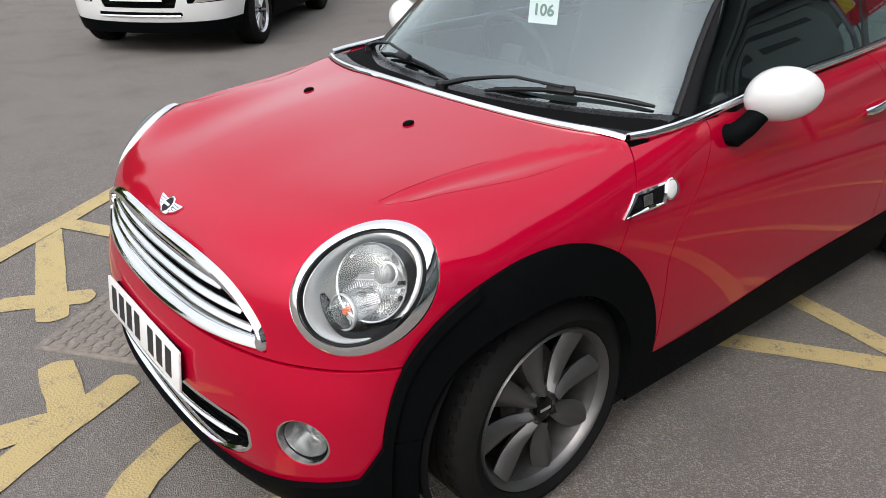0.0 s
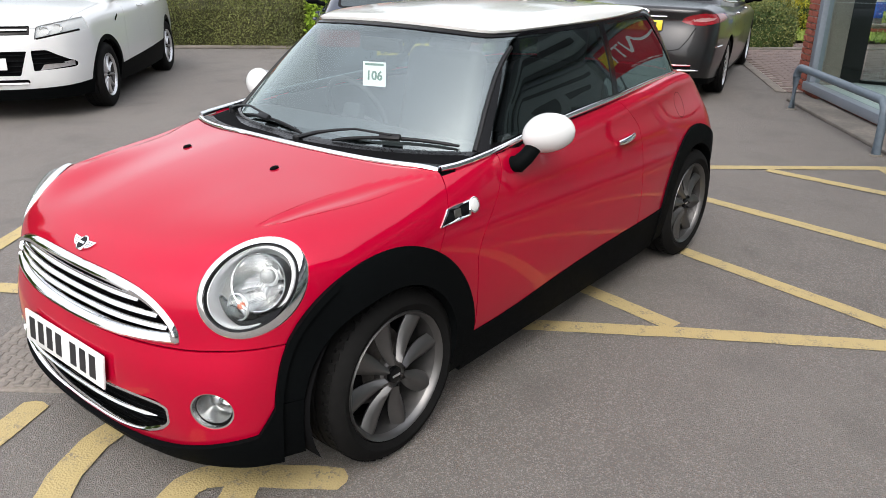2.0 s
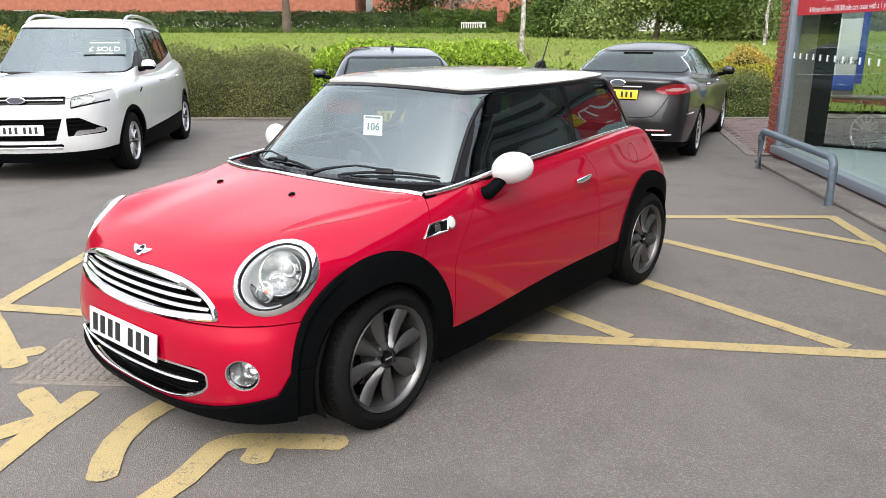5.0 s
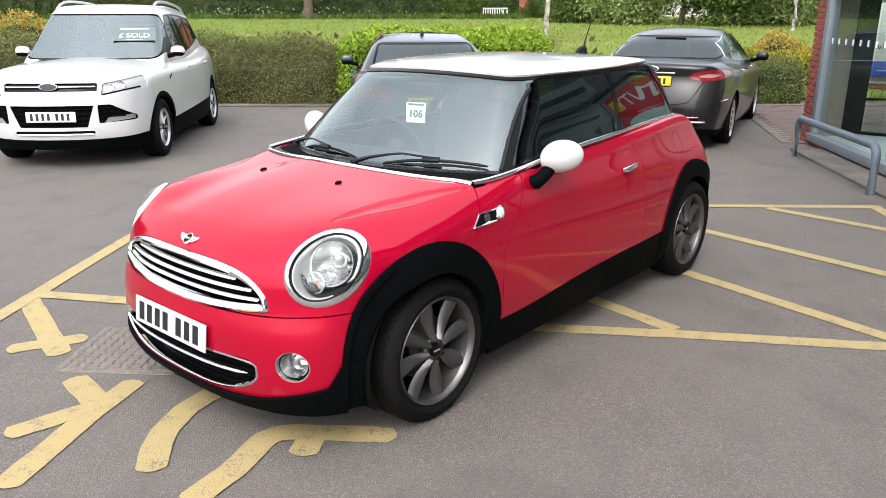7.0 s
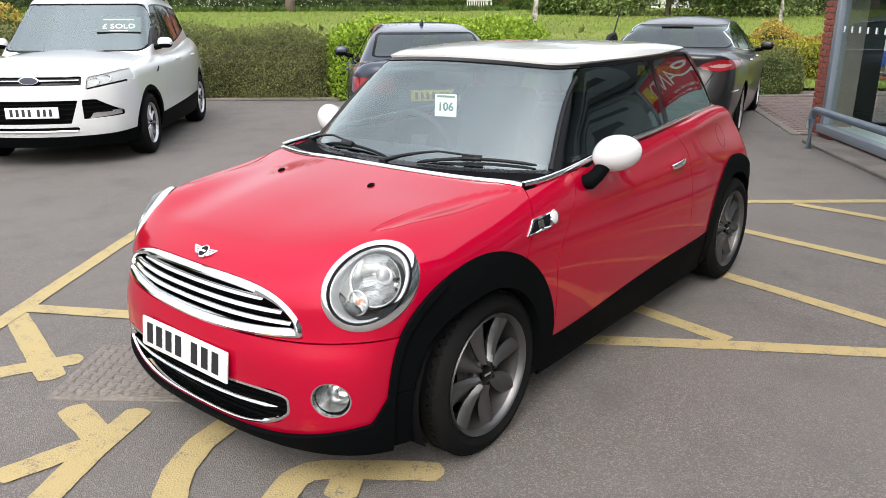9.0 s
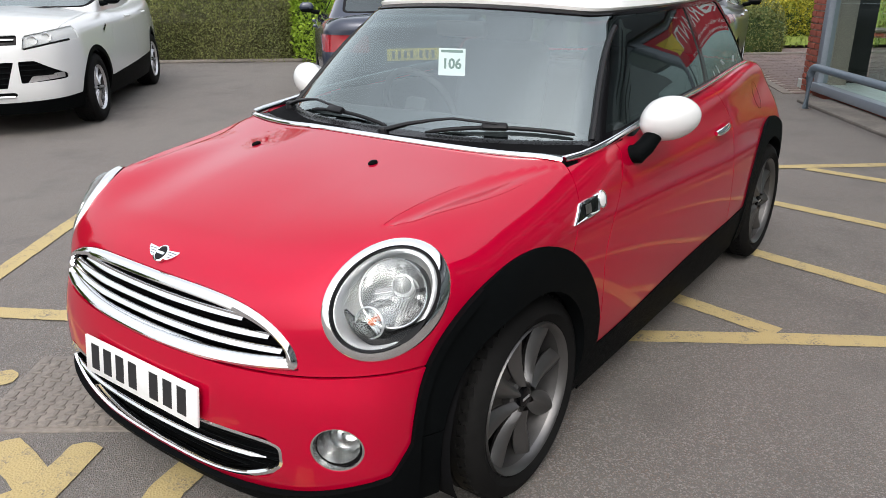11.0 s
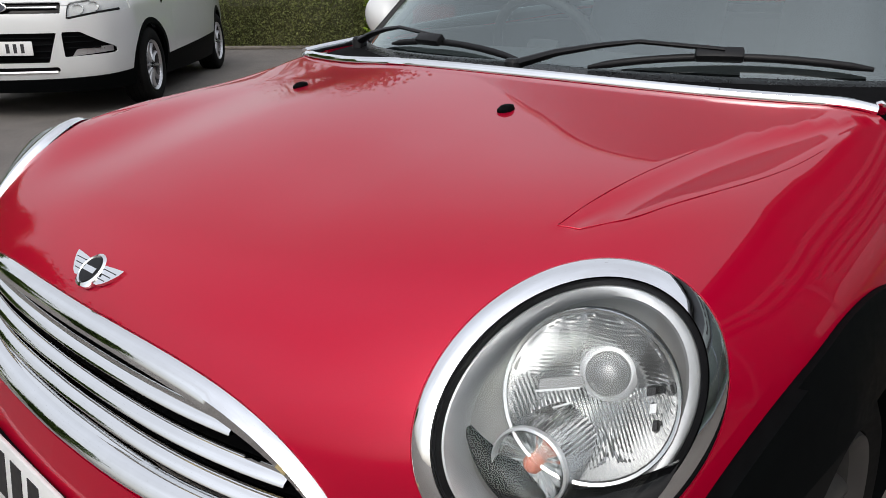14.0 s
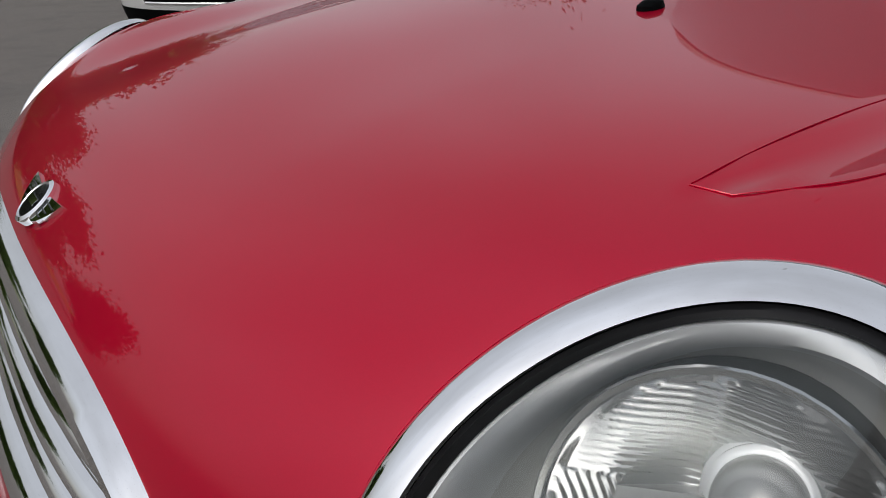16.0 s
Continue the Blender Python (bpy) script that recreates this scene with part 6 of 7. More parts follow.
    # indicator: a ribbed barrel that faces the road ahead
    ax = np.array((0.14, -0.97, 0.16))
    ax, x1, x2 = frame_of(ax)
    I0 = LAMP_C + (MID + 0.003) * n_ - 0.036 * h1 - 0.060 * h2

    def can(name, prof, mat, cap=True, label="", teeth=0, ripple=0.0, wave=0.0):
        aa = np.linspace(0, 2 * math.pi, (4 * teeth if teeth else 72) + 1)[:-1]
        loops = [[(I0 + (r + ripple * math.sin(teeth * a)) * (math.cos(a) * x1 + math.sin(a) * x2) - (d + wave * math.sin(18 * a) * (0.014 < r < 0.037)) * ax) * flip for a in aa] for r, d in prof]
        return part(name, rings(name, loops, mat, cap=cap), None, lamp, label)
    can("indicator_barrel", [(0.044, 0.070), (0.0425, 0.035), (0.0395, 0.002)], REFLECT, False, "ribbed silver indicator barrel", 60, 0.0006)
    can("indicator_rim", [(0.0400, 0.003), (0.0400, -0.003), (0.0378, -0.005), (0.0365, -0.001), (0.0360, 0.006)], LAMPSILVER, False)
    can("indicator_bowl", [(0.0362, 0.004), (0.033, 0.007), (0.028, 0.010), (0.021, 0.012), (0.015, 0.013), (0.010, 0.014)], REFLECT, wave=0.0005)
    can("amber_bulb", [(0.0095, 0.016), (0.0095, 0.006), (0.006, 0.001), (0.002, 0.000)], AMBER)
    can("indicator", [(0.0365, -0.002), (0.033, -0.007), (0.022, -0.011), (0.006, -0.012)], LENS)


def mini_sides(car):
    for s in (1, -1):
        # side badge with the round repeater
        pts = [(0.205, 0.786), (0.365, 0.786 + 0.004), (0.385, 0.838), (0.262, 0.838 - 0.006)]
        def quad(grow, out):
            c = np.mean(pts, 0)
            q = []
            for i in range(4):
                a, b = np.array(pts[i]), np.array(pts[(i + 1) % 4])
                for u in np.linspace(0, 1, 8, endpoint=False):
                    p = a + (b - a) * u
                    d = (p - c) / np.hypot(*(p - c))
                    q.append(p + d * grow)
            P = meet(mini_body, [(s * 1.0, y, z) for y, z in q], (-s, 0, 0))
            return P + (s * out, 0, 0)
        sb = part("side_badge", rings("side_badge", [quad(0.003, -0.004), quad(0.003, 0.006), quad(-0.004, 0.008), quad(-0.009, 0.004)], CHROME), None, car, "chrome edged side trim with round repeater lamp")
        part("badge_panel", mesh_of("badge_panel", quad(-0.008, 0.0045), [tuple(range(32))], PIANO, False), None, sb)
        part("badge_mark", bm_mesh("badge_mark", boxed(-0.018, 0.018, -0.014, 0.014, 0, 0.002, 0.001), STEEL), None, sb, m=basis(meet(mini_body, [(s, 0.30, 0.812)], (-s, 0, 0))[0] + (s * 0.005, 0, 0), (s, 0, 0.2)))
        p = meet(mini_body, [(s, 0.398, 0.817)], (-s, 0, 0))[0]
        rp = part("repeater", lathe("repeater", [(-0.012, 0.029), (0.004, 0.029), (0.007, 0.026), (0.006, 0.0235)], CHROME, 32, "z"), None, sb, "round repeater lamp", basis(p, (s, 0, 0.25)))
        part("repeater_lens", lathe("repeater_lens", [(0.004, 0.024), (0.0075, 0.019), (0.009, 0.010), (0.0095, 0.0)], PLATEW, 28, "z"), None, rp)
        # door mirror
        loops = []
        for k in range(15):
            u = -math.cos(math.pi * k / 14)
            r = math.sqrt(max(1 - abs(u) ** 2.2, 0.0)) + 1e-3
            ring = []
            for a in np.linspace(0, 2 * math.pi, 29)[:-1]:
                dy, dz = math.cos(a), math.sin(a)
                depth = 0.085 if dy < 0 else 0.042
                ring.append((s * (0.856 + 0.094 * u), 0.805 + 0.02 * u + depth * r * dy * (1 - 0.15 * u), 1.008 + 0.012 * u + 0.076 * r * dz * (1 - 0.10 * u)))
            loops.append(ring)
        mir = part("door_mirror", rings("door_mirror", loops, WHITE), None, car, "white painted door mirror")
        part("mirror_glass", lathe("mirror_glass", [(0, 0.062), (0.003, 0.060), (0.003, 0)], CHROME, 28, "z"), None, mir, "", pose(s * 0.862, 0.845, 1.008) @ pose(0, 0, 0, -90, 0, 0) @ Matrix.Diagonal((1.25, 1, 1, 1)))
        leg = [(s * 0.762, 0.685, 0.895), (s * 0.795, 0.69, 0.900), (s * 0.812, 0.715, 0.925), (s * 0.822, 0.75, 0.955), (s * 0.832, 0.78, 0.985)]
        part("mirror_stalk", tube_mesh("mirror_stalk", leg, [0.030, 0.034, 0.031, 0.029, 0.034], TRIM, 14, flat=1.0), None, mir, "black plastic mirror stalk")
    # round fuel flap on the rear quarter
    ring = meet(mini_body, [(1.0, 2.30 + 0.062 * math.cos(t), 0.885 + 0.062 * math.sin(t)) for t in np.linspace(0, 2 * math.pi, 41)[:-1]], (-1, 0, 0))
    V, F = tube([tuple(p - (0.0008, 0, 0)) for p in ring], 0.0016, 6, True)
    part("fuel_flap_seam", mesh_of("fuel_flap_seam", V, F, DARK), None, car, "round seam of the fuel flap")
    a = part("aerial", tube_mesh("aerial", [(-0.02, 2.40, 1.375), (-0.02, 2.41, 1.40), (-0.02, 2.46, 1.50), (-0.02, 2.50, 1.58)], [0.008, 0.006, 0.004, 0.003], WIPER, 8), None, car, "black roof aerial")
    part("aerial_base", tube_mesh("aerial_base", [(-0.02, 2.33, 1.372), (-0.02, 2.37, 1.40), (-0.02, 2.42, 1.415), (-0.02, 2.45, 1.37)], [0.012, 0.022, 0.022, 0.02], WIPER, 10), None, a)
    # wipers: the pivot, the slim arm and the flat blade that lies on the glass
    def on_glass(x, z, lift):
        y = 0.28 + (z - 0.95) * 1.22 + 0.42 * x**2 + 0.30 * x**4
        return np.array((x, y - 0.63 * lift, z + 0.77 * lift))
    for px, ends, mid in ((-0.60, ((-0.40, 0.968), (0.04, 0.965)), (-0.235, 0.984)), (0.06, ((0.20, 0.960), (0.645, 0.968)), (0.42, 0.985))):
        base = on_glass(px, 0.958, 0.012) - (0, 0.03, 0)
        knee = on_glass(px + 0.62 * (mid[0] - px), mid[1] + 0.006, 0.034)
        joint = on_glass(mid[0], mid[1], 0.024)
        arm = [base - (0.02, 0, 0.004), base, base + (knee - base) * 0.35 + (0, 0, 0.008), base + (knee - base) * 0.7 + (0, 0, 0.006), knee, joint + (0.01, 0, 0.004)]
        w = part("wiper", tube_mesh("wiper", [tuple(p) for p in arm], [0.010, 0.015, 0.011, 0.008, 0.0065, 0.0065], WIPER, 8, flat=0.7), None, car, "black windscreen wiper")
        us = np.linspace(0, 1, 15)
        run = []
        for u in us:
            x = ends[0][0] + (ends[1][0] - ends[0][0]) * u
            z = (1 - u) ** 2 * ends[0][1] + 2 * u * (1 - u) * (2 * mid[1] - (ends[0][1] + ends[1][1]) / 2) + u * u * ends[1][1]
            run.append(tuple(on_glass(x, z, 0.010)))
        part("wiper_blade", tube_mesh("wiper_blade", run, [0.003] + [0.0065] * 13 + [0.004], WIPER, 8, flat=1.1), None, w)
        d = np.array(run[8]) - np.array(run[6])
        part("wiper_joint", bm_mesh("wiper_joint", boxed(-0.042, 0.042, -0.013, 0.013, -0.006, 0.013, 0.005), WIPER), None, w, m=pose(*(joint + (0, 0, -0.008)), 40, 0, math.degrees(math.atan2(d[1], d[0]))))
        part("pivot_cap", lathe("pivot_cap", [(-0.02, 0.020), (0.006, 0.019), (0.012, 0.014), (0.013, 0.0)], WIPER, 20, "z"), None, w, m=pose(*base))


def mini_cabin_fit(car):
    """What is seen through the windows: dashboard, wheel, seats, roof lining."""
    loops = []
    for k in range(7):
        t = k / 6
        loops.append([(x, 0.42 + 0.40 * t + 0.22 * x * x * (1 - t), 0.955 + 0.018 * math.sin(t * 3) - 0.05 * t**3 - 0.03 * abs(x)) for x in np.linspace(-0.66, 0.66, 25)])
    loops.append([(x, 0.85, 0.60) for x in np.linspace(-0.66, 0.66, 25)])
    part("dashboard", rings("dashboard", loops, CABIN, closed=False), None, car, "black plastic dashboard")
    part("cabin_tub", boxed(-0.70, 0.70, 0.80, 2.70, 0.30, 0.36), CABIN, car)
    for s in (1, -1):
        part("door_lining", boxed(min(s * 0.65, s * 0.68), max(s * 0.65, s * 0.68), 0.75, 1.95, 0.34, 0.975, 0.01), CABIN, car)
    part("rear_shelf", boxed(-0.62, 0.62, 2.30, 2.66, 0.94, 0.96, 0.008), CABIN, car)
    V, F = tube([(-0.35 + 0.185 * math.cos(a), 0.98 - 0.07 * math.sin(a), 0.90 + 0.17 * math.sin(a)) for a in np.linspace(0, 2 * math.pi, 41)[:-1]], 0.016, 8, True)
    st = part("steering_wheel", mesh_of("steering_wheel", V, F, CABIN), None, car, "black steering wheel")
    part("wheel_boss", bm_mesh("wheel_boss", boxed(-0.06, 0.06, -0.03, 0.03, -0.05, 0.05, 0.02), CABIN), None, st, m=pose(-0.35, 0.96, 0.90, -22))
    for a in (200, 340, 270):
        t = radians(a)
        part("wheel_spoke", tube_mesh("wheel_spoke", [(-0.35, 0.97, 0.90), (-0.35 + 0.18 * math.cos(t), 0.98 - 0.07 * math.sin(t), 0.90 + 0.17 * math.sin(t))], 0.014, CABIN, 6), None, st)
    for x in (-0.35, 0.35):
        seat = part("front_seat", bm_mesh("front_seat", boxed(-0.25, 0.25, 1.05, 1.58, 0.42, 0.60, 0.07, seg=3), CLOTH), None, car, "dark cloth front seat", pose(x, 0, 0))
        part("backrest", bm_mesh("backrest", boxed(-0.25, 0.25, -0.07, 0.07, 0, 0.62, 0.06, seg=3), CLOTH), None, seat, m=pose(0, 1.55, 0.54, -14))
        part("headrest", bm_mesh("headrest", boxed(-0.13, 0.13, -0.05, 0.05, 0, 0.19, 0.045, seg=3), CLOTH), None, seat, m=pose(0, 1.70, 1.13, -10))
    rs = part("rear_seat", bm_mesh("rear_seat", boxed(-0.60, 0.60, 2.16, 2.28, 0.45, 0.98, 0.05), CLOTH), None, car, "dark rear seat")
    part("seat_base", boxed(-0.60, 0.60, 1.85, 2.25, 0.40, 0.58, 0.05), CLOTH, rs)
    mr = part("interior_mirror", bm_mesh("interior_mirror", boxed(-0.115, 0.115, -0.015, 0.015, -0.03, 0.03, 0.012), CABIN), None, car, "", pose(0, 0.80, 1.265, 10))
    part("mirror_foot", tube_mesh("mirror_foot", [(0, 0.80, 1.27), (0, 0.79, 1.32)], 0.012, CABIN, 8), None, mr)

# ---------------------------------------------------------------- the other parked cars
def make_car(name, label, m, q):
    """A parked car by its numbers q; its own front axle at y = 0, nose towards -y."""
    car = thing(name, label, "car", m)

    def body(x, y, z):
        a = np.abs(x)
        wide = q["side"](z) - q["waist"](y)
        f = smax(a - wide, z - (q["deck"](y) - q.get("crown", 0.08) * a**2), q.get("round", 0.12))
        f = smax(f, q["nose"](z) + q["plan"](a) - y, 0.12)
        return smax(f, y - (q["tail"](z) - q.get("tail_curve", 0.30) * a**3), q.get("tail_round", 0.14))

    def cabin(x, y, z):
        a = np.abs(x)
        s0, s1, s2 = q["screen"]
        b0, b1, b2 = q["back"]
        f = smax(a - q["cab_side"](z) + q.get("taper", 0.0) * step(1.4, 3.1, y), (s0 + (z - 1.0) * s1 + s2 * a**2 - y) * 0.6, 0.10)
        f = smax(f, (y - (b0 - (z - 1.0) * b1 - b2 * a**2)) * (0.6 if b1 > 0.8 else 1.0), 0.12)
        return smax(f, z - (q["roof"](y) - q.get("roof_crown", 0.06) * a**2), 0.07)
    L, R, paint_ = q["base"], q["R"], q["paint"]
    arch = lambda y, z: np.minimum(np.hypot(y, z - R), np.hypot(y - L, z - R))
    V, T = shell(body, 0.0, L, 0.62, 70, 80, 60, 181, low=-90)
    low = q["floor"]
    V, T = cut(V, T, lambda x, y, z: low - z, lambda x, y, z: R + 0.035 - arch(y, z))
    inside = lambda x, y, z: np.where((y > q["screen"][0] - 0.2) & (z > 0.85), -(cabin(x, y, z) + np.where(y > q["doors"][2], 0.05, 0.012)), -1.0)
    clad = lambda x, y, z: np.minimum(z - q["clad"](y), arch(y, z) - (R + q["flare"]))
    skin = cut(V, T, inside, lambda x, y, z: -clad(x, y, z))
    for hole in q["holes"]:
        skin = cut(*skin, lambda x, y, z, h=hole: -h(x, y, z))
    panel("inner_shell", *skin, body, DARK, car, "", -0.016, 0)
    hood = lambda x, y, z: np.maximum(np.maximum(q["bonnet"](x) - y, np.abs(x) - q["bonnet_half"](y)), q["deck"](y) - 0.16 - z)
    g = 0.002
    panel("bonnet", *cut(*skin, lambda x, y, z: np.maximum(hood(x, y, z), y - q["screen"][0] - 0.7) + g), body, paint_, car)
    rest = cut(*skin, lambda x, y, z: g - np.maximum(hood(x, y, z), y - q["screen"][0] - 0.7))
    ya, yb, yc = q["doors"]
    tilt = lambda z: 0.10 * step(0.7, 1.1, z)
    zones = (("front_body", lambda x, y, z: y - ya - tilt(z) + g),
             ("rear_body", lambda x, y, z: yc + g - y - 0.20 * step(1.0, 0.5, z) * 0))
    for nm, z_ in zones:
        panel(nm, *cut(*rest, z_), body, paint_, car)
    for s in (1, -1):
        mine = lambda x, y, z, s=s: -s * x
        for nm, a, b in (("front_door", ya, yb), ("rear_door", yb, yc)):
            d = panel(nm, *cut(*rest, mine, lambda x, y, z: a + tilt(z) * (a == ya) + g - y, lambda x, y, z: y - b + g), body, paint_, car)
            hy = b - 0.22
            pts = meet(body, [(s * 1.3, hy + u, q["handle_z"]) for u in np.linspace(-0.09, 0.09, 7)], (-s, 0, 0))
            part("door_handle", tube_mesh("door_handle", [(p[0] + s * o, p[1], p[2]) for p, o in zip(pts, (0.0, 0.025, 0.03, 0.03, 0.03, 0.025, 0.0))], 0.012, q.get("handle", paint_), 8), None, d)
    lowp = cut(V, T, lambda x, y, z: clad(x, y, z) + 0.001)
    panel("lower_cladding", *lowp, body, q.get("clad_mat", TRIM), car, "black plastic lower trim", 0.004, 0.03)
    # cabin
    CV, CT = shell(cabin, q["screen"][0] + 0.75, q["back"][0] - 0.75, 1.05, 40, 50, 40, 101, low=-20)
    zt = q["glass_top"]
    CV, CT = cut(CV, CT, lambda x, y, z: q["deck"](y) - 0.10 - z)
    posts = q["posts"]
    side = [(lambda x, y, z, a=a, b=b: np.maximum.reduce([a(z) - y, y - b(z), q["belt"](y) - z, z - zt(y), 0.35 - np.abs(x)])) for a, b in posts]
    def pane_g(x, z, half, low, top, r=0.09):
        a, m, h = np.abs(x) - half + r, (low + top) / 2, (top - low) / 2 - r * 0.7
        return np.hypot(np.maximum(a, 0), np.maximum(np.abs(z - m) - h, 0) * 1.43) - r + np.minimum(np.maximum(a, np.abs(z - m) - h), 0)
    front = lambda x, y, z: np.maximum(pane_g(x, z, q["screen_half"] - (z - 1.0) * q.get("screen_in", 0.30), q["screen_low"], q["screen_top"], q.get("screen_r", 0.09)), y - (q["screen"][0] + 0.9))
    rear = lambda x, y, z: np.maximum(pane_g(x, z, q["back_half"] - (z - 1.0) * 0.30, q["back_low"], q["back_top"], q.get("back_r", 0.06)), q["back"][0] - 1.1 - y)
    shellp = CV, CT
    for h in [front, rear] + side:
        shellp = cut(*shellp, lambda x, y, z, h=h: -h(x, y, z))
    span = lambda x, y, z: np.maximum.reduce([posts[0][0](z) - 0.035 - y, y - posts[-1][1](z) - 0.03, q["belt"](y) - 0.02 - z, z - zt(y) - 0.018, 0.35 - np.abs(x)])
    panel("window_surround", *cut(*shellp, span), cabin, PIANO, car, "black window surround", -0.001, 0.02)
    shellp = cut(*shellp, lambda x, y, z: -span(x, y, z))
    rim = lambda h, x, y, z: h(x, y, z) + 0.028
    panel("roof", *cut(*shellp), cabin, paint_, car, "", 0, 0.02)
    for nm, h, gm in (("windscreen", front, HAZY), ("rear_window", rear, REARGLASS)):
        w = panel(nm, *cut(CV, CT, lambda x, y, z: rim(h, x, y, z)), cabin, gm, car, "", -0.006, 0)
        w.visible_shadow = False
        panel("glass_edge", *cut(CV, CT, h, lambda x, y, z: -rim(h, x, y, z)), cabin, PIANO, car, "black glass edge", -0.005, 0)
    for s in (1, -1):
        for h in side:
            w = panel("side_window", *cut(CV, CT, h, lambda x, y, z, s=s: -s * x), cabin, SMOKED, car, "", -0.006, 0)
            w.visible_shadow = False
        # black frame behind the side glass
        ml = q["mirror"]
        loops = []
        for k in range(9):
            u = -1 + 2 * k / 8
            r = math.sqrt(max(1 - abs(u) ** 3, 0)) + 1e-3
            loops.append([(s * (ml[0] + 0.095 * u), ml[1] + (0.055 if math.cos(a) < 0 else 0.03) * r * math.cos(a), ml[2] + 0.062 * r * math.sin(a)) for a in np.linspace(0, 2 * math.pi, 17)[:-1]])
        mi = part("door_mirror", rings("door_mirror", loops, q.get("mirror_mat", paint_)), None, car)
        low_m = [[(s * (ml[0] + 0.088 * u), ml[1] + (0.058 if math.cos(a) < 0 else 0.032) * max(1 - abs(u) ** 3, 0.001) ** 0.5 * math.cos(a), ml[2] - 0.030 + 0.036 * max(1 - abs(u) ** 3, 0.001) ** 0.5 * math.sin(a)) for a in np.linspace(0, 2 * math.pi, 17)[:-1]] for u in np.linspace(-1, 1, 9)]
        part("mirror_base", rings("mirror_base", low_m, TRIM), None, mi)
        part("mirror_arm", tube_mesh("mirror_arm", [(s * (ml[0] - 0.16), ml[1], ml[2] - 0.07), (s * (ml[0] - 0.05), ml[1], ml[2] - 0.05)], [0.03, 0.025], TRIM, 8), None, mi)
        for y in (0.0, L):
            alloy_wheel(car, pose(s * q["track"], y, R, 0, 0, 0 if s > 0 else 180), R, q["rim"], 0.11, q["wheel_mat"], q["spokes"], turn=12, style=q["wheel_style"])
            part("wheel_well", lathe("wheel_well", [(s * 0.88, R + 0.05), (s * 0.55, R + 0.05), (s * 0.55, 0.02)], DARK, 32, above=-0.45), None, car, m=pose(0, y, R))
    part("underbody", boxed(-0.75, 0.75, 0.5, L - 0.5, low - 0.02, low + 0.2, 0.03), DARK, car)
    part("underbody", boxed(-0.5, 0.5, -0.65, 0.6, low - 0.02, low + 0.35, 0.03), DARK, car)
    part("underbody", boxed(-0.5, 0.5, L - 0.6, L + 0.6, low, low + 0.35, 0.03), DARK, car)
    part("cabin_floor", boxed(-0.72, 0.72, 0.6, L + 0.3, 0.55, 0.62), CABIN, car)
    part("dashboard", boxed(-0.70, 0.70, q["screen"][0] + 0.25, q["screen"][0] + 0.75, 0.80, q["screen_low"] - 0.02, 0.08), CABIN, car)
    for x in (-0.38, 0.38):
        for y in (q["screen"][0] + 1.15, q["screen"][0] + 2.0):
            st = part("seat", bm_mesh("seat", boxed(-0.25, 0.25, -0.08, 0.08, 0, 0.58, 0.07, seg=3), CLOTH), None, car, "", pose(x, y, q["seat_z"], -12))
            part("headrest", bm_mesh("headrest", boxed(-0.13, 0.13, -0.05, 0.05, 0.59, 0.76, 0.04), CLOTH), None, st)
    SV, SF = tube([(-0.38 + 0.18 * math.cos(a), q["screen"][0] + 0.80 - 0.06 * math.sin(a), q["screen_low"] - 0.04 + 0.17 * math.sin(a)) for a in np.linspace(0, 2 * math.pi, 25)[:-1]], 0.016, 6, True)
    part("steering_wheel", mesh_of("steering_wheel", SV, SF, CABIN), None, car)
    return car, body, cabin, (V, T)


def region(x0, x1, z0, z1, front=True, split=0.0, slant=0.0, lift=0.0):
    """A hole in the nose or the tail by its bounds across and up, on both sides where x0 > 0."""
    def g(x, y, z):
        a = np.abs(x)
        zz = z - lift * (a - x0)
        e = np.maximum.reduce([x0 + slant * (zz - z0) - a, a - x1, z0 - zz, zz - z1])
        return np.where((y < split) if front else (y > split), e, 1.0)
    return g


def face_patch(name, body, x0, x1, z0, z1, mat, parent, sink, front=True, slant=0.0, lift=0.0, label="", nx=14, nz=6, sides=(1, -1), far=3.0):
    """A piece laid behind a hole: its outline by the same bounds, sunk by sink."""
    made = []
    for s in sides:
        loops = []
        for v in np.linspace(0, 1, nz):
            z = z0 + (z1 - z0) * v
            xs = np.linspace(x0 + slant * (z - z0), x1, nx)
            P = meet(body, [(s * x, -far if front else far + 2.5, z + lift * (x - x0)) for x in xs], (0, 1 if front else -1, 0), 4.0)
            loops.append(P + (0, sink if front else -sink, 0))
        made.append(part(name, rings(name, loops, mat, closed=False), None, parent, label))
    return made


def plate(car, y, z, mat, out):
    p = part("number_plate", bm_mesh("number_plate", boxed(-0.26, 0.26, -0.0555, 0.0555, -0.004, 0.004, 0.003), mat), None, car, "number plate with dark characters", basis((0, y, z), (0, out, 0.05)))
    x = -0.226
    for k in range(7):
        if k == 4:
            x += 0.03
        part("character_bar", boxed(x + 0.012, x + 0.040, -0.036, 0.036, 0.0035, 0.0052), INK, p)
        x += 0.0585
    return p


def oval_badge(car, body, y, z, out):
    p = meet(body, [(0, y, z)], (0, -out, 0), 1.5)[0]
    b = part("oval_badge", lathe("oval_badge", [(0, 0.058), (0.008, 0.058), (0.010, 0.052), (0.008, 0.050)], CHROME, 32, "z"), None, car, "blue oval badge with a chrome rim", basis(p, (0, out, 0.1)) @ Matrix.Diagonal((1.7, 0.68, 1, 1)))
    part("badge_field", lathe("badge_field", [(0.0085, 0.050), (0.009, 0.0)], NAVY, 28, "z"), None, b)


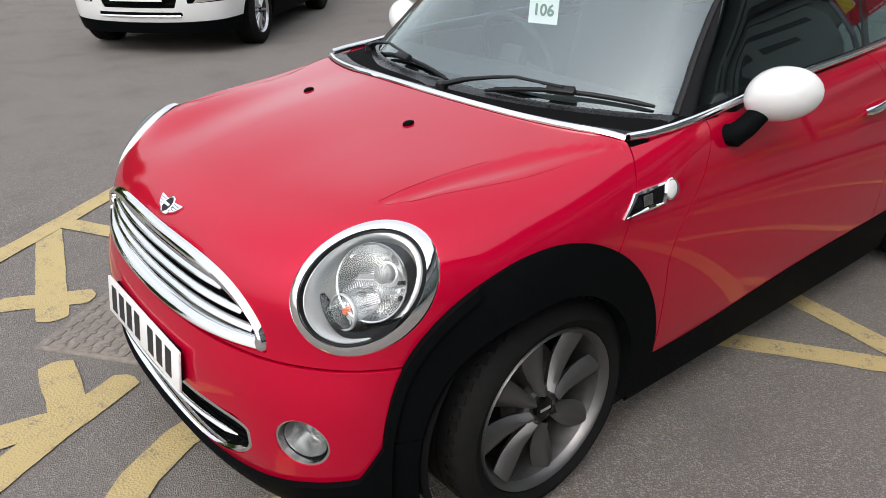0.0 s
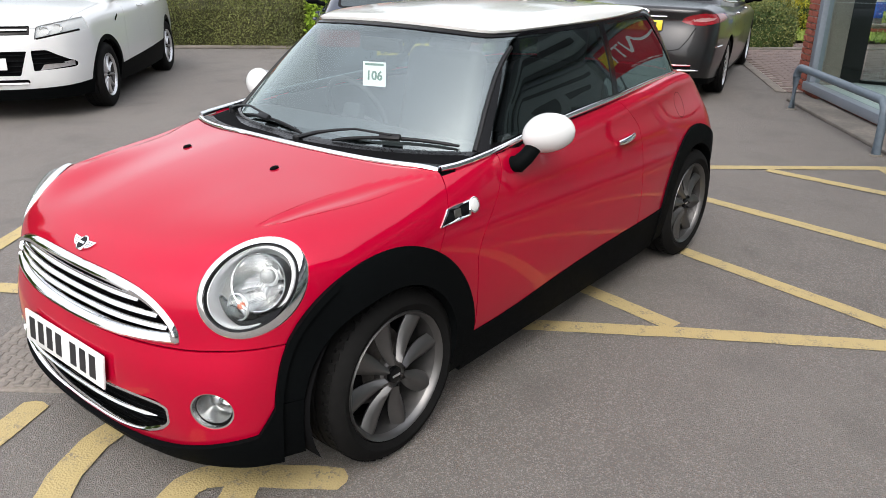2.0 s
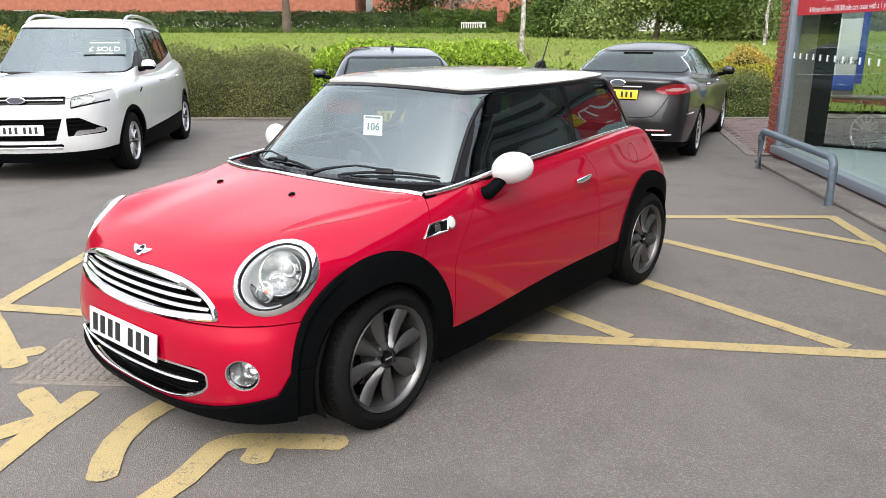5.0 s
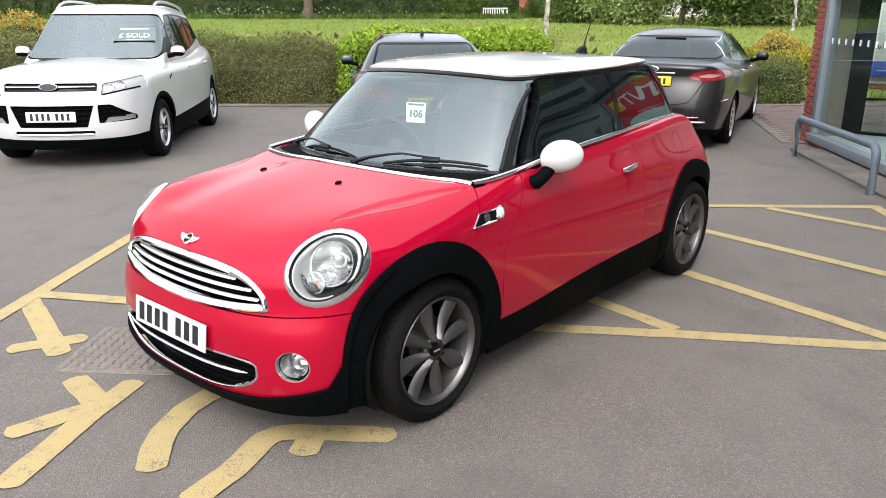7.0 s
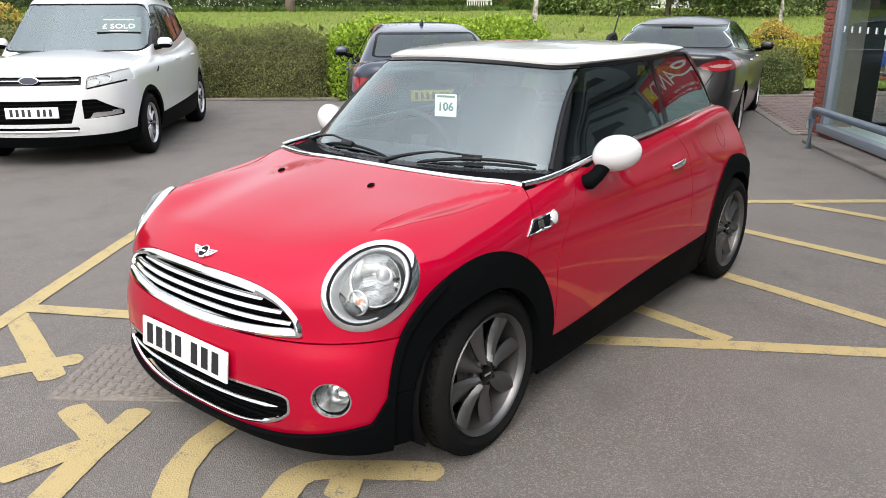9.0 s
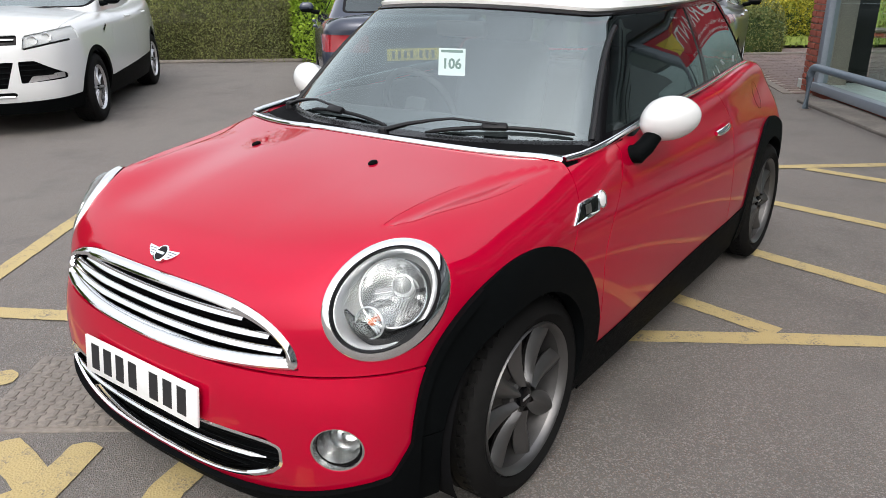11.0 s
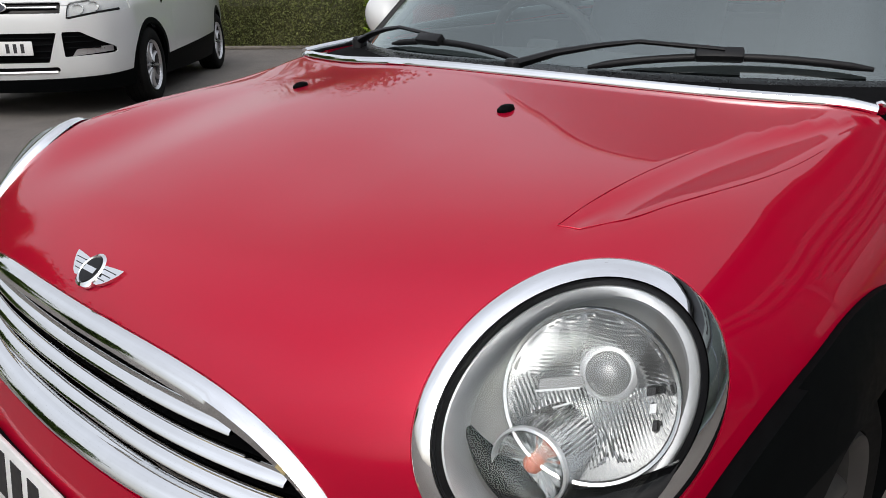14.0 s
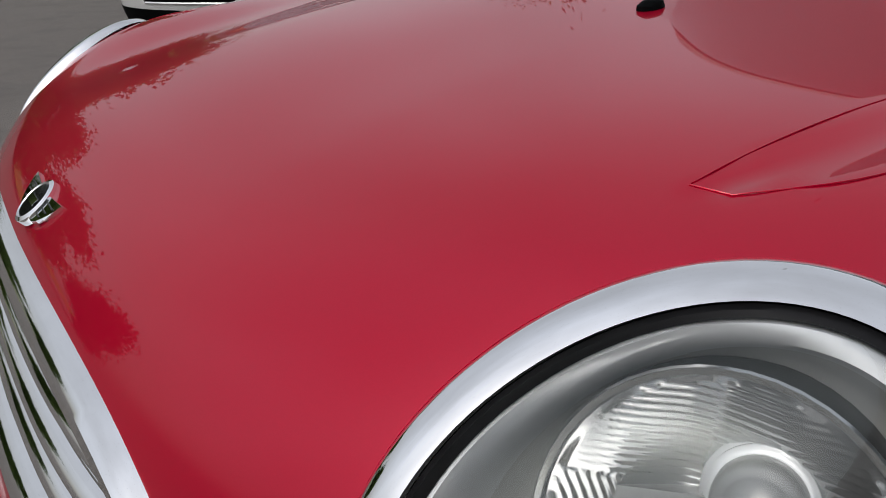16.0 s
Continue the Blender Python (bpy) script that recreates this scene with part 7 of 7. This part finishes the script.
def white_suv():
    line = lambda *k: spl(*k)
    def mouth(x, y, z):
        a = np.abs(x)
        return np.where(y < -0.3, np.maximum.reduce([a - (0.355 + 0.36 * (z - 0.465)), 0.465 - z, z - 0.700]), 1.0)

    def cheek_vent(x, y, z):
        a = np.abs(x)
        return np.where(y < -0.2, np.maximum.reduce([0.475 - a, 0.505 + 0.05 * (a - 0.47) - z, z - 0.705 + 0.62 * np.maximum(a - 0.60, 0), a - 0.815]), 1.0)
    holes = [region(-1, 0.485, 0.850, 0.937, split=-0.3), mouth, cheek_vent, region(-1, 0.42, 0.385, 0.428, split=-0.3), region(0.52, 0.90, 0.800, 0.925, split=-0.36, lift=0.20, slant=0.12)]
    q = dict(paint=WHITE, base=2.69, R=0.345, rim=0.225, track=0.812, floor=0.22, flare=0.085, crown=0.10, round=0.14,
             deck=line((-1.0, 0.80), (-0.90, 0.95), (-0.75, 1.02), (-0.4, 1.085), (0.1, 1.13), (0.5, 1.15), (1.5, 1.16), (2.6, 1.22), (3.3, 1.24), (3.7, 1.20)),
             side=line((0.2, 0.87), (0.4, 0.92), (0.6, 0.938), (0.8, 0.93), (1.0, 0.905), (1.15, 0.86), (1.3, 0.81)), waist=line((-0.9, 0.10), (-0.4, 0.03), (0.0, 0.0), (2.7, 0.0), (3.4, 0.10)),
             nose=line((0.15, -0.80), (0.35, -0.90), (0.55, -0.93), (0.75, -0.93), (0.90, -0.90), (1.05, -0.80)), plan=line((0, 0), (0.3, 0.025), (0.5, 0.075), (0.65, 0.15), (0.78, 0.27), (0.9, 0.48)),
             tail=line((0.2, 3.45), (0.5, 3.56), (0.9, 3.55), (1.2, 3.42), (1.4, 3.3)), holes=holes, clad=line((-0.95, 0.325), (-0.5, 0.36), (0.3, 0.41), (1.4, 0.46), (2.4, 0.49), (3.5, 0.47)),
             bonnet=lambda x: -0.90 + 0.35 * np.abs(x) ** 2, bonnet_half=line((-0.9, 0.70), (-0.5, 0.78), (0.3, 0.80)), doors=(0.62, 1.55, 2.45), handle_z=0.99,
             screen=(0.22, 1.15, 0.20), back=(3.40, 0.62, 0.35), taper=0.09, cab_side=line((0.9, 0.885), (1.1, 0.848), (1.3, 0.792), (1.5, 0.735), (1.65, 0.685), (1.8, 0.61)), roof=line((0.6, 1.65), (1.0, 1.74), (1.5, 1.78), (2.2, 1.765), (2.9, 1.68), (3.4, 1.57)),
             belt=line((0.4, 1.12), (1.0, 1.15), (1.8, 1.19), (2.6, 1.27), (3.0, 1.34)), glass_top=line((0.6, 1.55), (1.2, 1.62), (2.0, 1.63), (3.0, 1.56)),
             posts=((lambda z: 0.72 + (z - 1.1) * 1.05, lambda z: 1.50 + 0 * z), (lambda z: 1.58 + 0 * z, lambda z: 2.32 + 0 * z), (lambda z: 2.40 + 0 * z, lambda z: 2.95 - (z - 1.2) * 0.3)),
             screen_half=0.870, screen_in=0.19, screen_r=0.15, screen_top=1.66, screen_low=1.12, back_half=0.6, back_top=1.52, back_low=1.20, mirror=(0.955, 0.80, 1.205), wheel_mat=SILVERW, spokes=10, wheel_style="thin", seat_z=0.74)
    car, body, cab, _ = make_car("suv_car", "white compact SUV parked on the asphalt with a sold sticker", pose(-6.515, 1.965, 0, 0, 0, 45.0), q)
    face_patch("upper_grille", body, -0.49, 0.49, 0.845, 0.942, PIANO, car, 0.03, sides=(1,))
    for s in (1, -1):
        pts = meet(body, [(s * x, -2.0, 0.897) for x in np.linspace(0.10, 0.46, 8)], (0, 1, 0), 2.0)
        part("grille_bar", tube_mesh("grille_bar", [tuple(p + (0, 0.006, 0)) for p in pts], 0.012, CHROME, 6, flat=0.7), None, car)
    oval_badge(car, body, -1.5, 0.90, -1)
    # DARK patches behind the lower openings paint the shade in them
    face_patch("lower_grille", body, -0.45, 0.45, 0.455, 0.71, DARK, car, 0.04, sides=(1,))
    for k in range(4):
        pts = meet(body, [(x, -2.0, 0.50 + 0.052 * k) for x in np.linspace(-0.39, 0.39, 11)], (0, 1, 0), 2.0)
        part("grille_slat", tube_mesh("grille_slat", [tuple(p + (0, 0.025, 0)) for p in pts], 0.008, TRIM, 6), None, car)
    plate(car, -0.935, 0.585, PLATEW, -1)
    face_patch("fog_vent", body, 0.465, 0.83, 0.495, 0.712, DARK, car, 0.04)
    for s in (1, -1):
        for k in range(3):
            pts = meet(body, [(s * x, -2.0, 0.575 + 0.045 * k) for x in np.linspace(0.46, 0.72 - 0.04 * k, 6)], (0, 1, 0), 2.0)
            part("vent_slat", tube_mesh("vent_slat", [tuple(p + (0, 0.015, 0)) for p in pts], 0.007, TRIM, 6), None, car)
    face_patch("fog_lamp", body, 0.52, 0.79, 0.510, 0.560, SILVERW, car, 0.02, lift=0.10, slant=0.8)
    for ob in face_patch("headlamp", body, 0.515, 0.90, 0.795, 0.93, LAMPGREY, car, 0.035, lift=0.20, slant=0.12, label="clear swept headlamp"):
        s = 1 if ob.data.vertices[3].co.x > 0 else -1
        for x in (0.60, 0.70):
            c = meet(body, [(s * x, -2.0, 0.868 + 0.20 * (x - 0.52))], (0, 1, 0), 2.0)[0]
            part("lamp_bowl", lathe("lamp_bowl", [(0.0, 0.045), (0.004, 0.042), (-0.02, 0.03), (-0.03, 0.0)], CHROME, 20, "z"), None, ob, "", basis(c + (0, 0.02, 0), (0.3 * s, -1, 0.1)))
    for ob in face_patch("lamp_cover", body, 0.515, 0.905, 0.798, 0.927, LENS, car, 0.002, lift=0.20, slant=0.12):
        ob.visible_shadow = False
    for s in (1, -1):
        lip = meet(body, [(s * x, -2.0, 0.806 + 0.20 * (x - 0.515)) for x in np.linspace(0.53, 0.84, 8)], (0, 1, 0), 2.0)
        part("lamp_lip", tube_mesh("lamp_lip", [tuple(p + (0, 0.010, 0)) for p in lip], 0.012, PIANO, 6), None, car, "dark lower edge of the headlamp")
    face_patch("chin_slot", body, -0.44, 0.44, 0.375, 0.435, DARK, car, 0.02, sides=(1,))
    part("skid_plate", tube_mesh("skid_plate", [tuple(p + (0, -0.002, 0)) for p in meet(body, [(x, -2.0, 0.388) for x in np.linspace(-0.40, 0.40, 9)], (0, 1, 0), 2.0)], 0.012, SILVERW, 6), None, car, "silver skid plate edge")
    for s in (1, -1):
        ys = np.linspace(1.12, 3.0, 15)
        pts = meet(cab, [(s * (0.60 - 0.06 * (y - 1.12) / 1.88), y, 2.2) for y in ys], (0, 0, -1), 1.4)
        up = [0.0, 0.030, 0.048] + [0.052] * 9 + [0.046, 0.028, 0.0]
        part("roof_rail", tube_mesh("roof_rail", [(p[0], p[1], p[2] + u) for p, u in zip(pts, up)], 0.018, SILVERW, 8), None, car, "silver roof rail")
        b = meet(body, [(s * 1.3, 0.40, 0.92)], (-s, 0, 0), 1.0)[0]
        part("side_vent", bm_mesh("side_vent", boxed(-0.06, 0.06, -0.012, 0.012, 0, 0.006, 0.003), PIANO), None, car, "", basis(b, (s, 0, 0.1)) @ pose(0, 0, 0, 0, 0, 25 * s))
        p = meet(cab, [(s * 0.3 - 0.1, -0.5, 1.10)], (0, 1, 0), 2.5)[0]
        part("wiper", tube_mesh("wiper", [(-0.55 + 0.62 * (s > 0), 0.27, 1.125), (-0.25 + 0.62 * (s > 0), 0.29, 1.13), (0.02 + 0.60 * (s > 0), 0.36, 1.135)], [0.012, 0.009, 0.006], WIPER, 6), None, car)
    # sticker on the glass
    c = meet(cab, [(0.46, -0.5, 1.41)], (0, 1, 0), 2.5)[0]
    n = slope(cab, np.array([c]))[0]
    mm = basis(c + n * 0.004, n)
    st = part("sold_sticker", bm_mesh("sold_sticker", boxed(-0.25, 0.25, -0.12, 0.13, 0, 0.001), GREENS), None, car, "pale green windscreen sticker reading SOLD", mm)
    words("sold_text", "£ SOLD", 0.112, PAPER, st, pose(0, -0.03, 0.002), bold=0.004)
    part("sticker_line", boxed(-0.10, 0.10, -0.105, -0.095, 0, 0.002), PAPER, st)
    part("sticker_line", boxed(-0.17, 0.17, 0.080, 0.092, 0, 0.003), PAPER, st)
    return car


def leaf_lamp(c, w, z0, h, tilt=0.05, split=3.2, p=1.7):
    """A leaf-shaped lamp outline in the tail, on both sides."""
    def g(x, y, z):
        a = np.abs(x) - c
        e = (np.abs(a) / w) ** p + (np.abs(z - z0 - tilt * a) / h) ** p - 1
        return np.where(y > split, e * 0.05, 1.0)
    return g


def grey_saloon():
    line = lambda *k: spl(*k)
    lamp_g = leaf_lamp(0.69, 0.235, 0.930, 0.066)
    holes = [lamp_g, region(-1, 0.27, 0.79, 0.93, front=False, split=3.2)]
    q = dict(paint=GREYP, base=2.85, R=0.335, rim=0.24, track=0.79, floor=0.20, flare=0.0351, crown=0.07, round=0.13, tail_curve=0.32, tail_round=0.10,
             deck=line((-1.0, 0.66), (-0.9, 0.76), (-0.6, 0.86), (0.0, 0.94), (0.6, 1.0), (1.5, 1.03), (2.4, 1.06), (3.0, 1.10), (3.4, 1.105), (3.7, 1.08), (3.95, 1.06)),
             side=line((0.2, 0.86), (0.4, 0.90), (0.6, 0.925), (0.8, 0.92), (0.95, 0.895), (1.1, 0.83)), waist=line((-0.9, 0.08), (-0.4, 0.02), (0.0, 0.0), (2.8, 0.0), (3.4, 0.04), (3.9, 0.12)),
             nose=line((0.15, -0.85), (0.4, -0.95), (0.6, -0.94), (0.8, -0.85)), plan=line((0, 0), (0.4, 0.04), (0.7, 0.18), (0.9, 0.45)),
             tail=line((0.15, 3.78), (0.35, 3.90), (0.6, 3.92), (0.8, 3.86), (0.95, 3.83), (1.05, 3.86), (1.2, 3.82)), holes=holes, clad=line((-0.95, 0.22), (0, 0.24), (3.0, 0.24), (3.6, 0.27), (3.9, 0.30)),
             bonnet=lambda x: -0.85 + 0.35 * np.abs(x) ** 2, bonnet_half=line((-0.9, 0.70), (-0.5, 0.76), (0.3, 0.80)), doors=(0.55, 1.60, 2.60), handle_z=0.93,
             screen=(0.55, 1.75, 0.35), back=(3.38, 1.75, 0.22), cab_side=line((0.85, 0.90), (1.0, 0.850), (1.15, 0.775), (1.3, 0.675), (1.42, 0.575), (1.5, 0.49)), roof_crown=0.13, back_r=0.11, taper=0.05, roof=line((0.8, 1.33), (1.2, 1.44), (1.7, 1.475), (2.2, 1.455), (2.7, 1.375), (3.1, 1.28)),
             belt=line((0.6, 0.99), (1.5, 1.03), (2.4, 1.07), (3.0, 1.13)), glass_top=line((1.0, 1.32), (1.6, 1.385), (2.2, 1.37), (2.8, 1.27)),
             posts=((lambda z: 0.72 + (z - 1.0) * 1.5, lambda z: 1.60 + 0 * z), (lambda z: 1.66 + 0 * z, lambda z: 2.50 - (z - 1.1) * 0.2), (lambda z: 2.55 - (z - 1.1) * 0.2, lambda z: 2.90 - (z - 1.1) * 0.9)),
             screen_half=0.72, screen_top=1.40, screen_low=0.98, back_half=0.780, back_top=1.375, back_low=1.10, mirror=(1.00, 0.78, 1.05), wheel_mat=SILVERW, spokes=15, wheel_style="thin", seat_z=0.56, handle=CHROME, clad_mat=TRIM)
    car, body, cab, sheet_ = make_car("saloon_car", "dark graphite grey saloon parked facing away, red tail lamps", pose(-2.53, 10.58, 0, 0, 0, 193.3), q)
    band_g = leaf_lamp(0.70, 0.15, 0.928, 0.024)
    for s in (1, -1):
        mine = lambda x, y, z: -s * x
        tl = panel("tail_lamp", *cut(*sheet_, mine, lambda x, y, z: lamp_g(x, y, z) + 0.001, lambda x, y, z: -band_g(x, y, z)), body, REDLAMP, car, "red tail lamp with a clear band", 0.003, 0.02)
        panel("clear_band", *cut(*sheet_, mine, band_g), body, BANDCLEAR, tl, "clear lamp band", 0.001, 0.01)
    plate(car, 3.86, 0.86, PLATEY, 1)
    face_patch("plate_recess", body, -0.28, 0.28, 0.785, 0.935, GREYP, car, 0.02, front=False, sides=(1,))
    oval_badge(car, body, 4.6, 1.0, 1)
    bar = meet(body, [(x, 5.0, 0.955) for x in np.linspace(-0.30, 0.30, 9)], (0, -1, 0), 2.0)
    part("chrome_bar", tube_mesh("chrome_bar", [tuple(p + (0, 0.006, 0)) for p in bar], 0.013, CHROME, 6, flat=0.7), None, car)
    seam = meet(body, [(x, 5.0, z) for x, z in [(-0.62, 0.84), (-0.56, 0.72), (-0.48, 0.61), (-0.38, 0.59)] + [(x, 0.585) for x in np.linspace(-0.3, 0.3, 7)] + [(0.38, 0.59), (0.48, 0.61), (0.56, 0.72), (0.62, 0.84)]], (0, -1, 0), 2.0)
    part("boot_seam", tube_mesh("boot_seam", [tuple(p) for p in seam], 0.005, DARK, 5), None, car)
    face_patch("rear_diffuser", body, -0.62, 0.62, 0.31, 0.42, PIANO, car, -0.004, front=False, sides=(1,))
    for s in (1, -1):
        pts = meet(body, [(s * x, 5.0, 0.375) for x in np.linspace(0.48, 0.70, 6)], (0, -1, 0), 2.0)
        part("exhaust_trim", tube_mesh("exhaust_trim", [tuple(p + (0, 0.012, 0)) for p in pts], 0.014, CHROME, 8, flat=0.9), None, car, "chrome exhaust trim")
        pts = meet(body, [(s * x, 5.0, 0.43) for x in np.linspace(0.40, 0.62, 5)], (0, -1, 0), 2.0)
        part("rear_reflector", tube_mesh("rear_reflector", [tuple(p + (0, 0.000, 0)) for p in pts], 0.013, REDLAMP, 6), None, car)
        pts = meet(body, [(s * 1.4, y, 0.63) for y in np.linspace(3.42, 3.68, 6)], (-s, 0, 0), 1.2)
        part("side_strip", tube_mesh("side_strip", [tuple(p + (s * 0.004, 0, 0)) for p in pts], 0.009, CHROME, 6), None, car)
        ys = np.linspace(0.75, 2.95, 24)
        low = meet(cab, [(s * 1.3, y, q["belt"](y) - 0.01) for y in ys], (-s, 0, 0), 1.2)
        top = meet(cab, [(s * 1.3, y, min(q["glass_top"](y) + 0.012, 1.0 + max((y - 0.72) / 1.5, 0.0) + 0.02, 1.11 + max((2.93 - y) / 0.9, 0.0))) for y in ys], (-s, 0, 0), 1.2)
        for k, run in enumerate((low, top)):
            part("window_strip", tube_mesh("window_strip", [tuple(p + (s * 0.004, 0, 0)) for p in run], 0.008, CHROME, 6), None, car)
    part("wiper_line", tube_mesh("wiper_line", [tuple(p) for p in meet(cab, [(x, 2.75 - 0.2 * x * x, 2.0) for x in np.linspace(-0.2, 0.2, 7)], (0, 0, -1), 1.2)], 0.010, DARK, 6), None, car)
    return car


def navy_saloon():
    line = lambda *k: spl(*k)
    holes = [region(0.42, 0.86, 0.74, 0.90, front=False, split=3.2)]
    q = dict(paint=NAVY, base=2.81, R=0.325, rim=0.225, track=0.77, floor=0.20, flare=0.0351, crown=0.07, round=0.13, tail_curve=0.30, tail_round=0.12,
             deck=line((-0.85, 0.66), (-0.75, 0.76), (-0.5, 0.86), (0.0, 0.94), (0.6, 0.99), (1.5, 1.01), (2.4, 1.03), (3.0, 1.07), (3.4, 1.08), (3.65, 1.06), (3.8, 1.02)),
             side=line((0.2, 0.84), (0.4, 0.88), (0.6, 0.905), (0.8, 0.90), (0.95, 0.87), (1.1, 0.80)), waist=line((-0.8, 0.08), (-0.4, 0.02), (0.0, 0.0), (2.8, 0.0), (3.3, 0.03), (3.8, 0.10)),
             nose=line((0.15, -0.70), (0.4, -0.80), (0.6, -0.79), (0.8, -0.70)), plan=line((0, 0), (0.4, 0.04), (0.7, 0.16), (0.9, 0.40)),
             tail=line((0.15, 3.60), (0.35, 3.72), (0.6, 3.74), (0.9, 3.70), (1.05, 3.70), (1.2, 3.62)), holes=holes, clad=line((-0.8, 0.22), (0, 0.24), (3.0, 0.24), (3.7, 0.30)),
             bonnet=lambda x: -0.70 + 0.35 * np.abs(x) ** 2, bonnet_half=line((-0.9, 0.70), (-0.5, 0.76), (0.3, 0.78)), doors=(0.50, 1.55, 2.50), handle_z=0.90,
             screen=(0.50, 1.65, 0.35), back=(3.25, 1.55, 0.22), cab_side=line((0.85, 0.86), (1.0, 0.78), (1.15, 0.70), (1.3, 0.61), (1.40, 0.53), (1.5, 0.45)), roof=line((0.8, 1.32), (1.2, 1.40), (1.7, 1.425), (2.2, 1.405), (2.7, 1.33), (3.1, 1.24)),
             belt=line((0.6, 0.96), (1.5, 1.0), (2.4, 1.03), (3.0, 1.08)), glass_top=line((1.0, 1.28), (1.6, 1.34), (2.2, 1.32), (2.8, 1.22)),
             posts=((lambda z: 0.70 + (z - 1.0) * 1.5, lambda z: 1.55 + 0 * z), (lambda z: 1.62 + 0 * z, lambda z: 2.60 - (z - 1.05) * 0.8)),
             screen_half=0.70, screen_top=1.35, screen_low=0.96, back_half=0.66, back_top=1.325, back_low=1.07, mirror=(0.98, 0.72, 1.03), wheel_mat=SILVERW, spokes=10, wheel_style="thin", seat_z=0.56, clad_mat=TRIM)
    car, body, cab, _ = make_car("coupe_saloon_car", "dark navy saloon parked facing the hedge with a shark fin aerial", pose(-5.56, 6.69, 0, 0, 0, 226.2), q)
    face_patch("tail_lamp", body, 0.415, 0.865, 0.735, 0.905, REDLAMP, car, 0.006, front=False, label="red tail lamp")
    plate(car, 3.735, 0.72, PLATEY, 1)
    p = meet(cab, [(0.0, 2.22, 2.0)], (0, 0, -1), 1.0)[0]
    fin = [[(p[0] + w * math.cos(a), p[1] + 0.02 * k + l * math.sin(a), p[2] - 0.012 + h) for a in np.linspace(0, 2 * math.pi, 13)[:-1]] for k, (w, l, h) in enumerate(((0.030, 0.075, 0), (0.024, 0.062, 0.025), (0.012, 0.035, 0.055), (0.004, 0.010, 0.075)))]
    part("shark_fin", rings("shark_fin", fin, NAVY, cap=True), None, car)
    return car

def price_tag():
    """The numbered card that hangs behind the windscreen."""
    t = part("number_card", bm_mesh("number_card", boxed(-0.055, 0.055, -0.052, 0.052, -0.001, 0.001), PAPER), None, None, "white paper card numbered 106 hanging behind the windscreen", basis((-0.035, 0.785, 1.138), (0.30, -0.95, 0.1)))
    tagged(t, category="card")
    words("card_number", "106", 0.054, GREENINK, t, pose(0, -0.008, 0.0015), bold=0.03)
    part("card_heading", boxed(-0.045, 0.045, 0.036, 0.046, 0.0008, 0.0016), GREENINK, t)

build_mini()
price_tag()
white_suv()
grey_saloon()
navy_saloon()
